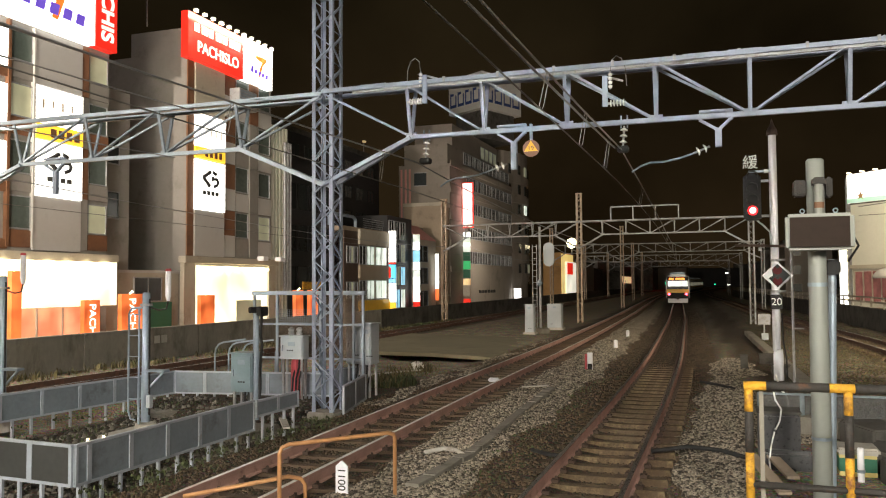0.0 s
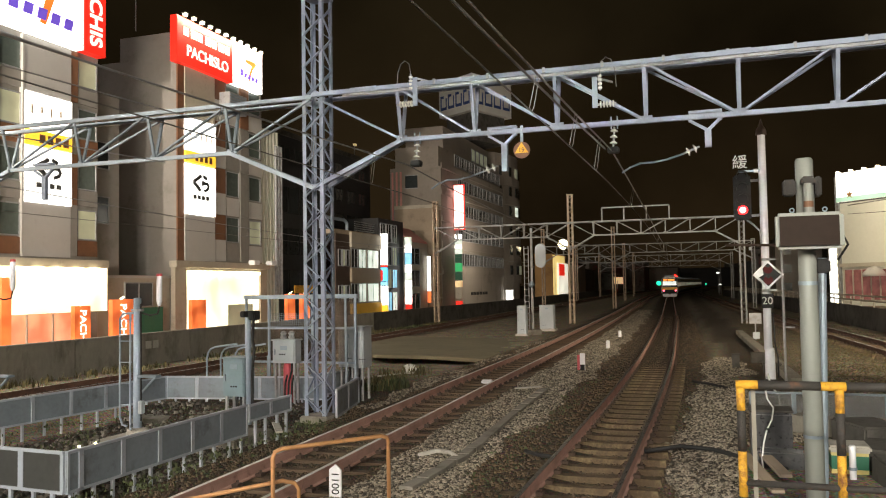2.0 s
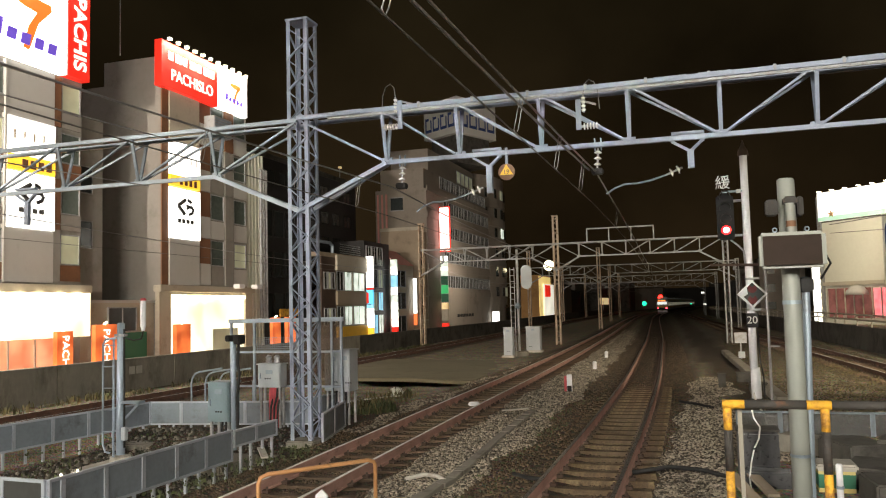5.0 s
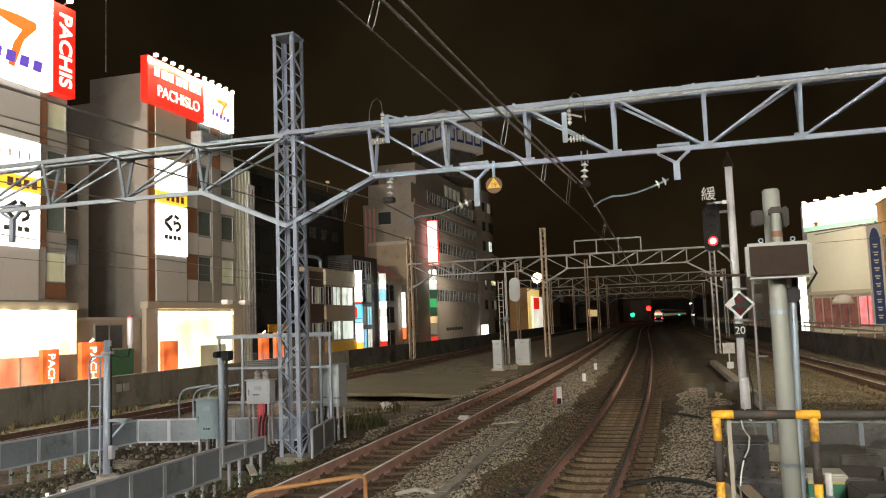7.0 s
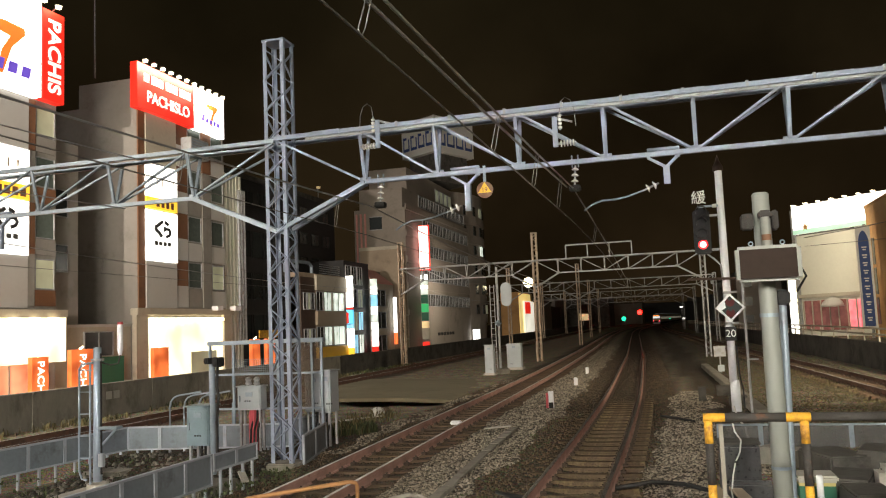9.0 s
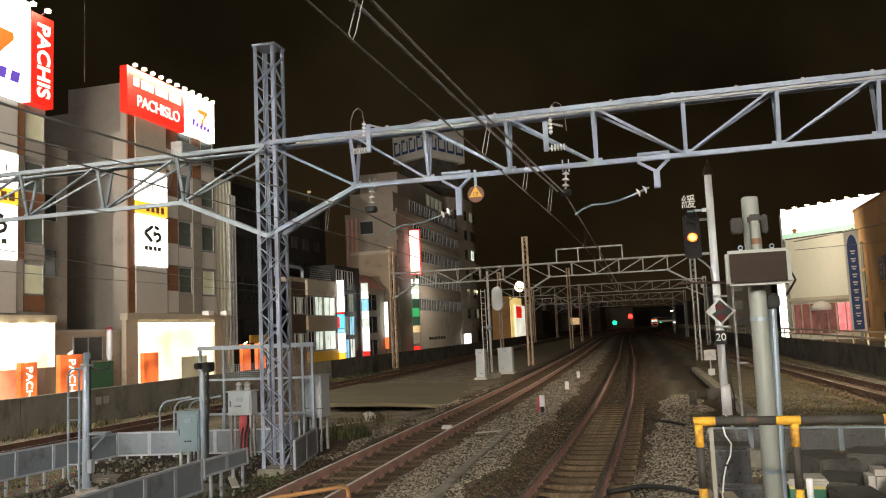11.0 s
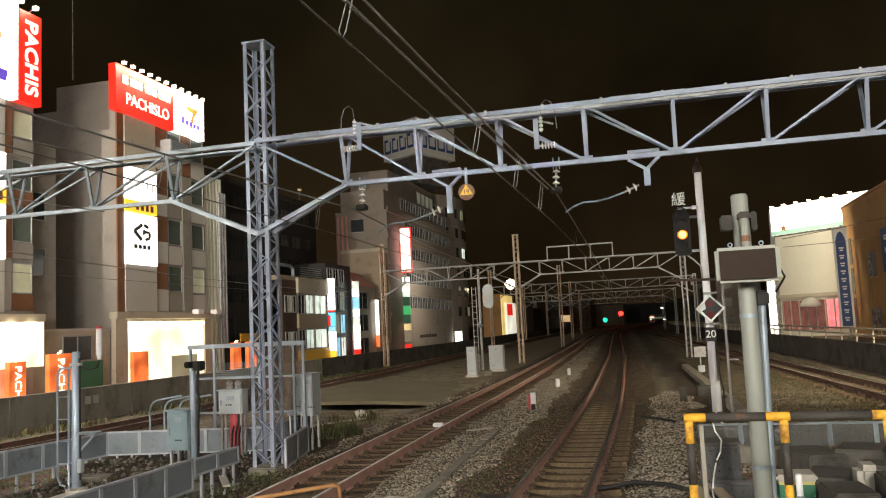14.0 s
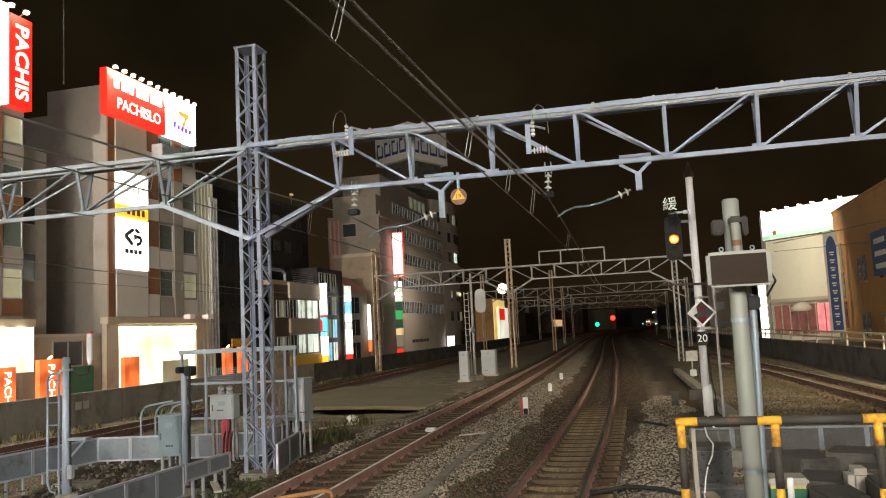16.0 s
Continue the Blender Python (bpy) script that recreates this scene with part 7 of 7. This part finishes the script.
# ---- gear below the platform's end ----
def end_gear():
    t = thing("sheet_box", (0.75, 13.2, 0), "dark glossy plastic sheeting over a trackside box", "box")
    part("body", Mesh().box(0.44, 1.02, 13.0, 13.5, -0.1, 0.8, 0.04), "sheeting", t)
    part("fold", Mesh().box(0.5, 1.2, 12.8, 13.0, -0.1, 0.3, 0.06), "sheeting", t)
    part("rim", Mesh().box(0.42, 1.04, 12.98, 13.52, 0.8, 0.83, 0.01), "dark_wall", t)
    t = thing("hanging_cable", (0.68, 12.9, 0), "white cable hanging down before the dark box", "cable")
    part("cable", Mesh().pipe([(0.66, 12.92, 1.13), (0.68, 12.92, 1.01), (0.76, 12.92, 0.88), (0.735, 12.92, 0.71), (0.66, 12.9, 0.56), (0.61, 12.85, 0.38), (0.57, 12.7, 0.17), (0.58, 12.6, 0.02)], 0.012, 8), "white", t, "", True)
    part("tie", Mesh().box(0.64, 0.70, 12.88, 12.94, 0.55, 0.585, 0.008), "black", t)
    t = thing("striped_box", (1.75, 12.9, 0), "green and yellow equipment box with a pale lid", "box")
    for z0, z1, m in ((-0.2, 0.06, "yellow_dull"), (0.06, 0.25, "green"), (0.25, 0.3, "yellow_dull")):
        part("band", Mesh().box(1.5, 1.98, 12.8, 13.2, z0, z1), m, t)
    part("lid", Mesh().box(1.46, 2.02, 12.74, 13.26, 0.3, 0.4, 0.03), "concrete_pale", t)
    t = thing("white_pipe", (1.73, 12.5, 0), "short white pipe post with a clamp", "pole")
    part("pipe", Mesh().lathe(1.73, 12.5, [(0.045, -0.2), (0.045, 0.44), (0.035, 0.46)], 14), "white_paint", t, "", True)
    part("clamp", Mesh().lathe(1.73, 12.5, [(0.055, 0.12), (0.055, 0.16)], 14), "galv", t)
    for x0, z in ((1.3, 0.5), (3.2, 0.42)):
        t = thing("trough_beam", (x0 + 1.0, 15.4, 0), "grey concrete trough beam lying by the fence", "beam", "trough beams by the fence")
        part("beam", Mesh().bar((x0, 15.8, z * 0.4), (x0 + 2.2, 14.6, z * 0.4 - 0.04), 0.3, 0.26), "concrete", t)
        part("flange", Mesh().bar((x0, 15.8, z * 0.4 + 0.15), (x0 + 2.2, 14.6, z * 0.4 + 0.11), 0.38, 0.05), "concrete", t)
    rnd = random.Random(3)
    for k in range(9):
        x, y = 2.3 + (k % 3) * 0.75, 12.2 + (k // 3) * 1.3
        t = thing("concrete_block", (x, y, 0), "loose grey concrete trough block", "block", "loose blocks by the fence")
        w, d, h = rnd.uniform(0.25, 0.4), rnd.uniform(0.3, 0.55), rnd.uniform(0.25, 0.5)
        part("block", Mesh().box(x - w, x + w, y - d, y + d, -0.1, h, 0.03).turn(Matrix.Translation((x, y, 0)) @ pose(0, 0, 0, 0, 0, rnd.uniform(-25, 25)) @ Matrix.Translation((-x, -y, 0))), rnd.choice(["concrete", "dark_wall", "dark_wall"]), t)
    t = thing("white_slab", (2.77, 13.2, 0), "white concrete slab leaning by the fence", "slab")
    part("slab", Mesh().box(2.6, 2.95, 13.0, 13.5, -0.1, 0.48, 0.09), "concrete_pale", t)
    for k in range(2):
        x, y = 0.42 + 0.16 * k, 11.6 + 0.9 * k
        t = thing("timber_board", (x, y, 0), "pale weathered board lying by the fence", "plank", "boards by the fence")
        part("board", Mesh().bar((x - 0.1, y + 1.0, 0.25), (x + 0.25, y - 0.6, 0.12), 0.16, 0.04), "tan", t)


end_gear()

# ---- overhead wires ----
def wire(name, pts, r, m, label):
    o = thing(name, pts[0], label, "wire", "overhead wires")
    part("strand", Mesh().pipe(pts, r, 6), m, o)
    return o


def overhead(line, dz=0.0, r=0.009):
    sup = [-30, 16, 56.5, 91, 130, 172, 215]
    mess, cont = [], []
    for a, b in zip(sup, sup[1:]):
        n = 10
        for k in range(n + (b == sup[-1])):
            s = k / n
            y = a + (b - a) * s
            x = along(line, y) - 0.03
            mess.append((x, y, 5.36 + dz - 1.9 * s * (1 - s)))
            cont.append((x - 0.08, y, 4.74 + dz - 0.3 * s * (1 - s)))
    wire("messenger_wire", mess, r * 1.5, "wire_pale", "sagging messenger wire over the track")
    wire("contact_wire", cont, r, "wire", "straight contact wire over the track")
    t = thing("wire_droppers", mess[0], "thin droppers between the overhead wires", "wire", "overhead wires")
    for y in (-9, -4, 0.4, 4.87, 8.9, 11.6, 14.2, 21, 27, 33, 39, 45, 51):
        p, q = [tuple(np.interp(y, [c[1] for c in w], [c[i] for c in w]) for i in range(3)) for w in (mess, cont)]
        part("dropper", Mesh().pipe([(p[0] - 0.02, y, p[2]), (q[0] - 0.025, y, q[2] + 0.05), (q[0], y, q[2]), (q[0] + 0.025, y, q[2] + 0.05), (p[0] + 0.02, y, p[2])], 0.005, 5), "wire", t)


overhead(MAIN)
overhead(LEFT)
overhead(SIDE, 0.1)
wire("feeder_wire", [(-1.97, y, 5.40 - 1.9 * s * (1 - s)) for y, s in [(-30 + 46 * k / 12, k / 12) for k in range(13)]], 0.016, "wire_pale", "feeder wire beside the messenger wire")
for dx, z in ((0.0, 7.15), (0.5, 6.75), (3.0, 5.9)):
    wire("span_wire", [(-13.5 - dx, -20, z + 0.6), (-12.0 - dx, 0, z), (-10.8 - dx * 0.5, 16, z - 0.1)], 0.014, "wire_pale", "feeder wires running to the portal")
wire("street_wire", [(8.9, 62, 7.9), (13, 64.5, 8.6), (17.9, 68, 9.6)], 0.03, "wire", "slack cable running to the ochre building")
wire("street_wire", [(8.9, 62, 7.3), (13, 64.5, 7.6), (17.9, 70, 8.2)], 0.02, "wire", "thin cable running to the ochre building")


# ---- far signals and lights ----
def far_signal(x, y, z, m, label):
    t = thing("distant_signal", (x, y, 0), label, "railway signal", "distant signals")
    part("pole", Mesh().tube((x + 0.5, y, 0), (x + 0.5, y, z + 0.8), 0.09, 8), "galv_dull", t)
    h = part("head", Mesh().box(x - 0.3, x + 0.3, y, y + 0.3, z - 0.7, z + 0.9, 0.05), "black", t)
    # lens made wider than its head to include the lamp's glow
    part("lens", Mesh().tube((x, y - 0.12, z), (x, y, z), 0.8, 16), m, h)
    part("mount", Mesh().bar((x, y + 0.1, z), (x + 0.5, y + 0.1, z), 0.08), "galv_dull", t)


far_signal(-18.5, 290, 2.6, "sig_green", "distant signal showing a green light")
far_signal(-13.0, 290, 4.6, "far_red", "distant signal showing a red light")
for (x, y, z), w, m in (((0.8, 220, 4.9), 0.8, "lit_white"), ((1.2, 221, 1.9), 0.8, "lit_white"), ((-27.0, 240, 3.6), 1.0, "lit_winwarm"), ((16.0, 220, 5.9), 0.5, "lit_orange"), ((-2.9, 286, 1.9), 0.5, "sig_green")):
    t = thing("distant_lamp", (x, y, 0), "small bright lamp far down the line", "lamp", "distant lamps")
    part("post", Mesh().tube((x, y, 0), (x, y, z), 0.08, 6), "galv_dull", t)
    part("lamp", Mesh().box(x - w / 2, x + w / 2, y - 0.15, y + 0.15, z, z + 0.35), m, t)


# ---- train ----
M["train_silver"] = mat("brushed_train_steel", (0.50, 0.51, 0.52), 0.4, 0.55, 0.1, 1.5, 0.03, stretch=(6, 1, 6))
M["train_yellow"] = mat("yellow_train_band", (0.85, 0.50, 0.03), 0.4, 0, 0.06, 2, 0.0)
M["train_glass"] = glow("lit_train_window", (0.95, 1.0, 0.92), 0.85, 0.25, 1.5)
M["train_side"] = glow("dim_train_window", (0.9, 0.85, 0.62), 0.13, 0.3, 1.5)
M["train_led"] = glow("orange_destination_display", (1.0, 0.25, 0.04), 2.2)
M["train_tail"] = glow("red_tail_light", (1.0, 0.06, 0.09), 9.0)


def train_car(end):
    """A car from y = 0 (its rear end) to y = 19.7; the rear end has a cab."""
    t = thing("train_car", (0, 0, 0), "silver train car with yellow band and red tail lights" if end else "silver train car with yellow band and lit windows", "train", "cars of the departing train")
    w, L = 1.39, 19.7
    sec = [(-w + 0.03, 0.95), (-w, 1.1), (-w, 3.0), (-w + 0.12, 3.45), (-w + 0.5, 3.72), (0, 3.8), (w - 0.5, 3.72), (w - 0.12, 3.45), (w, 3.0), (w, 1.1), (w - 0.03, 0.95)]
    n = len(sec)
    vs = [(x * k, y, 1.0 + (z - 1.0) * q) for y, k, q in ((0.0, 0.93, 0.97), (0.25, 1, 1), (L, 1, 1)) for x, z in sec]
    part("body", Mesh().add(vs, [(i * n + j, i * n + (j + 1) % n, (i + 1) * n + (j + 1) % n, (i + 1) * n + j) for i in (0, 1) for j in range(n)] + [tuple(range(n))[::-1], tuple(range(2 * n, 3 * n))]), "train_silver", t)
    for s in (-1, 1):
        for k in range(9):
            y0 = 1.3 + k * 2.0
            part("window", Mesh().box(s * w - 0.02, s * w + 0.02, y0, y0 + 1.5, 1.95, 2.75), "train_side", t)
        part("side_band", Mesh().box(s * w - 0.012, s * w + 0.012, 0.3, L - 0.1, 1.55, 1.8), "train_yellow", t)
    part("underframe", Mesh().box(-1.2, 1.2, 0.6, L - 0.3, 0.55, 0.95), "black", t)
    for y in (2.6, 17.0):
        b = part("bogie", Mesh().box(-1.1, 1.1, y - 1.4, y + 1.4, 0.35, 0.7, 0.04), "black", t)
        for yy in (y - 1.0, y + 1.0):
            for s in (-1, 1):
                part("wheel", Mesh().tube((s * 0.5, yy, 0.59), (s * 0.62, yy, 0.59), 0.43, 16), "clip", b)
    part("roof_unit", Mesh().box(-0.9, 0.9, 7.5, 11.5, 3.72, 4.05, 0.06), "galv", t)
    if end:
        part("face", Mesh().box(-1.22, 1.22, -0.05, 0.02, 1.3, 3.45, 0.03), "black", t, "black cab face")
        part("windscreen", Mesh().box(-1.12, 0.35, -0.09, -0.04, 2.3, 2.95).box(0.42, 1.12, -0.09, -0.04, 2.3, 2.95), "train_glass", t, "lit cab windows")
        part("lower_windscreen", Mesh().box(-1.12, 1.12, -0.085, -0.04, 1.98, 2.28), "glass", t)
        part("destination_display", Mesh().box(-1.0, -0.45, -0.09, -0.04, 3.08, 3.3), "train_led", t, "orange lit display")
        part("destination_display", Mesh().box(-0.25, 0.8, -0.09, -0.04, 3.08, 3.3), "train_led", t, "orange lit display")
        part("front_band", Mesh().box(-1.27, 1.27, -0.1, 0.0, 1.52, 1.95, 0.02), "train_yellow", t, "yellow front band")
        for s in (-1, 1):
            part("tail_light", Mesh().tube((s * 0.98, -0.12, 1.38), (s * 0.98, -0.04, 1.38), 0.15, 14), "train_tail", t, "glowing red tail light")
        part("lower_face", Mesh().box(-1.25, 1.25, -0.06, 0.1, 0.95, 1.5, 0.02), "black", t)
        part("skirt", Mesh().box(-1.15, 1.15, -0.12, 0.15, 0.35, 0.85, 0.05), "white_paint", t, "white snow skirt")
        part("coupler", Mesh().box(-0.15, 0.15, -0.5, 0.0, 0.75, 1.0, 0.03), "clip", t)
    return t


# the train leaves along the main track at a steady speed
TAIL, SPEED = 100.0, 21.3
REAR = train_car(True)
NEXT = train_car(False)
CARS = [REAR, NEXT] + [copy_thing(NEXT, Matrix.Identity(4)) for k in range(7)]


def car_pose(k, t):
    y = TAIL + SPEED * t + 20.0 * k
    a, b = along(MAIN, y + 2.6), along(MAIN, y + 17.0)
    h = math.atan2(b - a, 14.4)
    return pose(a - 2.6 * math.sin(h), y, 0.0, 0, 0, -math.degrees(h))


# ---- platforms and roofs behind the camera ----
def platform(name, x0, x1, y1, label, lamps):
    t = thing(name, ((x0 + x1) / 2, y1 - 10, 0), label, "platform", kind="structure")
    part("deck", Mesh().box(x0, x1, -60, y1, -0.3, 1.15, 0.03), "concrete", t)
    part("edge_strip", Mesh().box(x0 + 0.7, x0 + 1.0, -60, y1 - 0.3, 1.15, 1.158), "yellow", t)
    part("roof", Mesh().box(x0 + 0.2, x1 - 0.2, -60, y1 - 16, 4.6, 4.8), "galv_dull", t)
    for k in range(5):
        y = y1 - 17.0 - k * 9
        part("column", Mesh().tube(((x0 + x1) / 2, y, 1.15), ((x0 + x1) / 2, y, 4.6), 0.12, 10), "galv_dull", t)
        part("tube_lamp", Mesh().box((x0 + x1) / 2 - 0.6, (x0 + x1) / 2 + 0.6, y - 1.6, y - 1.4, 4.45, 4.55), "lit_bulb", t)


platform("platform", -0.32, 6.4, 5.9, "concrete platform with a canopy", 3)
def flood_mast(x, y, z):
    t = thing("floodlight_mast", (x, y, 1.15), "steel floodlight mast standing on the platform", "lamp", "floodlight masts")
    part("pole", Mesh().tube((x, y - 0.5, 1.15), (x, y - 0.5, z + 0.4), 0.11, 10), "galv_dull", t)
    part("head", Mesh().box(x - 1.1, x + 1.1, y - 0.5, y - 0.2, z - 0.35, z + 0.45, 0.04), "galv_dull", t)


flood_mast(6.0, -9.0, 9.6)
flood_mast(-10.5, -13.0, 9.6)
flood_mast(2.0, -26.0, 11.0)
platform("platform_far", -14.5, -8.6, 3.0, "concrete platform with a canopy", 3)


# ---- loose stones and weeds ----
YS = np.arange(-10, 130, 1.0)
TABLES = [np.array([along(line, float(y)) for y in YS]) for line in (MAIN, LEFT, RIGHT)]


def off_track(x, y):
    return np.minimum.reduce([np.abs(x - np.interp(y, YS, t)) for t in TABLES])


def grey_bed(x, y):
    """Where clean grey stones lie: between and beside the tracks, not on the dark earth."""
    wob = 0.25 * np.sin(x * 3.1 + y * 0.9) + 0.2 * np.sin(y * 2.3 - x * 1.7)
    main, left = x - np.interp(y, YS, TABLES[0]), x - np.interp(y, YS, TABLES[1])
    main = np.where(main > 0.2, np.maximum(0.2, main - 0.75 * np.clip((y - 17) / 14, 0, 1)), main)
    return (np.abs(main + 0.3) > 1.35 + 0.5 * wob) & (np.abs(left + 0.1) > 1.15 + 0.4 * wob) & (x > -8.0 - wob + (y < 17) * 1.0) & ~((x > 0.3) & (y < 15)) & ~((main > 0.2) & (y > 31)) & (x < np.where(y > 19, 0.75, 1.4) + wob)


def rust_bed(x, y):
    d = off_track(x, y)
    return (d < 1.75) & (x < 3) & (np.abs(d - 0.567) > 0.1) & ((d > 1.0) | (np.abs((y + 8) / 0.64 - np.round((y + 8) / 0.64)) > 0.2))


def stones(name, material, count, pick, label, rmin, rmax, seed, xmin=-8.2):
    rng = np.random.default_rng(seed)
    base = np.array([(x, y, z) for x in (-1, 1) for y in (-1, 1) for z in (-1, 1)], float) * 0.62
    quads = np.array([(0, 1, 3, 2), (4, 6, 7, 5), (0, 4, 5, 1), (2, 3, 7, 6), (0, 2, 6, 4), (1, 5, 7, 3)])
    u = rng.random(count * 4)
    y = 8.5 * (90 / 8.5) ** u
    x = rng.uniform(xmin, 7.5, count * 4)
    keep = pick(x, y) & (rng.random(count * 4) < np.clip((90 - y) / 45, 0, 1))
    P = np.stack([x, y], -1)[keep][:count]
    n = len(P)
    R = rng.uniform(rmin, rmax, n)
    V = base[None] * (1 + rng.uniform(-0.45, 0.45, (n, 8, 3)))
    a, b = rng.uniform(0, 6.3, n), rng.uniform(-0.8, 0.8, n)
    ca, sa, cb, sb = np.cos(a), np.sin(a), np.cos(b), np.sin(b)
    x, y, z = V[..., 0], V[..., 1], V[..., 2] * 0.75
    y, z = y * cb[:, None] - z * sb[:, None], y * sb[:, None] + z * cb[:, None]
    x, y = x * ca[:, None] - y * sa[:, None], x * sa[:, None] + y * ca[:, None]
    gz = np.array([0.05 * noise.noise((p[0] * 0.9, p[1] * 0.9, 0)) for p in P]) * np.clip((off_track(P[:, 0], P[:, 1]) - 1.0) / 0.7, 0.15, 1) - bed_drop(*[P[:, 0] - np.interp(P[:, 1], YS, t) for t in TABLES], P[:, 1]) - pit_drop(P[:, 0], P[:, 1])
    V = np.stack([x * R[:, None] + P[:, :1], y * R[:, None] + P[:, 1:], z * R[:, None] + (gz + R * 0.3)[:, None]], -1).reshape(-1, 3)
    F = (quads[None] + 8 * np.arange(n)[:, None, None]).reshape(-1, 4)
    me = bpy.data.meshes.new(name)
    me.vertices.add(len(V))
    me.vertices.foreach_set("co", V.ravel())
    me.loops.add(F.size)
    me.loops.foreach_set("vertex_index", F.ravel().astype(np.int32))
    me.polygons.add(len(F))
    me.polygons.foreach_set("loop_start", np.arange(0, F.size, 4, dtype=np.int32))
    me.update()
    me.validate()
    me.materials.append(M[material])
    tagged(new(name, me), label, "gravel", kind="stuff")


stones("ballast_stones", "stone", 140000, grey_bed, "loose grey ballast stones", 0.018, 0.04, 1)
stones("yellow_ballast_stones", "stone_dirt", 26000, lambda x, y: (x > 1.3) & (y > 14), "small yellowish stones beside the wall track", 0.014, 0.03, 3)
stones("pit_rubble", "stone_pit", 9000, lambda x, y: (x > -13) & (x < -8.5) & (y < 17.2) & (y > 8.9), "dark rubble and grit in the pits", 0.015, 0.07, 4, -13.2)
stones("rusty_ballast_stones", "stone_rust", 26000, rust_bed, "rust-stained ballast stones in the track beds", 0.018, 0.034, 2)


def weeds(name, material, spots, label, seed):
    rnd = random.Random(seed)
    m = Mesh()
    for x, y, r, n, h in spots:
        for k in range(n):
            a, d = rnd.uniform(0, 6.28), r * math.sqrt(rnd.random())
            px, py = x + d * math.cos(a), y + d * math.sin(a)
            b, l = rnd.uniform(0, 6.28), h * rnd.uniform(0.5, 1.2)
            w = 0.012 + 0.02 * rnd.random()
            tx, ty = math.cos(b), math.sin(b)
            q = 0.35 * l
            m.add([(px - ty * w, py + tx * w, 0), (px + ty * w, py - tx * w, 0), (px + tx * q * 0.4 + ty * w * 0.8, py + ty * q * 0.4 - tx * w * 0.8, l * 0.65), (px + tx * q * 0.4 - ty * w * 0.8, py + ty * q * 0.4 + tx * w * 0.8, l * 0.65), (px + tx * q, py + ty * q, l)], [(0, 1, 2, 3), (3, 2, 4)])
    solid(name, m, material, label, "weeds", kind="stuff")


rw = random.Random(5)
green = [(-7.7 + rw.uniform(-0.4, 0.4), rw.uniform(8.5, 15), 0.3, 9, 0.06) for k in range(60)]
green += [(-8.3, 20.5, 0.4, 160, 0.3), (-8.6, 20.0, 0.4, 120, 0.22), (-9.2, 21.6, 0.5, 30, 0.22), (-9.2, 9.6, 0.35, 50, 0.35)]
green += [(-19.6 + rw.uniform(0, 0.7), rw.uniform(17, 58), 0.35, 14, 0.2) for k in range(40)]
green += [(rw.uniform(-13, -9), rw.uniform(9.5, 16.5), 0.25, 7, 0.07) for k in range(40)]
green += [(rw.uniform(-3.6, -3.0), rw.uniform(9, 24), 0.2, 8, 0.05) for k in range(40)]
weeds("green_weeds", "leaf", green, "low green weeds along the tracks", 1)
dry = [(-19.7 + rw.uniform(0, 1.0), rw.uniform(17, 58), 0.4, 16, 0.22) for k in range(60)]
dry += [(rw.uniform(-9.6, -8.4), rw.uniform(20, 24), 0.4, 24, 0.3) for k in range(12)]
dry += [(rw.uniform(2.5, 6), rw.uniform(19, 44), 0.4, 16, 0.06) for k in range(130)]
weeds("dry_weeds", "dry", dry, "dry yellow grass along the wall", 2)


# ---- what moves ----
def motions():
    for k, car in enumerate(CARS):
        walk(car, [(t, car_pose(k, t)) for t in [0.5 * i for i in range(33)]])
    red, amber = SIGNAL_LAMPS

    def drum(o, rows):
        p = o.location.copy()
        walk(o, [(t, pose(*p, 0, 0, a)) for t, a in rows])
    # the lit side of each drum turns to the front or away
    drum(red, [(0, 0), (9.1, 0), (9.134, 60), (9.167, 120), (9.2, 180), (16, 180)])
    drum(amber, [(0, 180), (9.3, 180), (9.334, 120), (9.367, 60), (9.4, 0), (16, 0)])


motions()
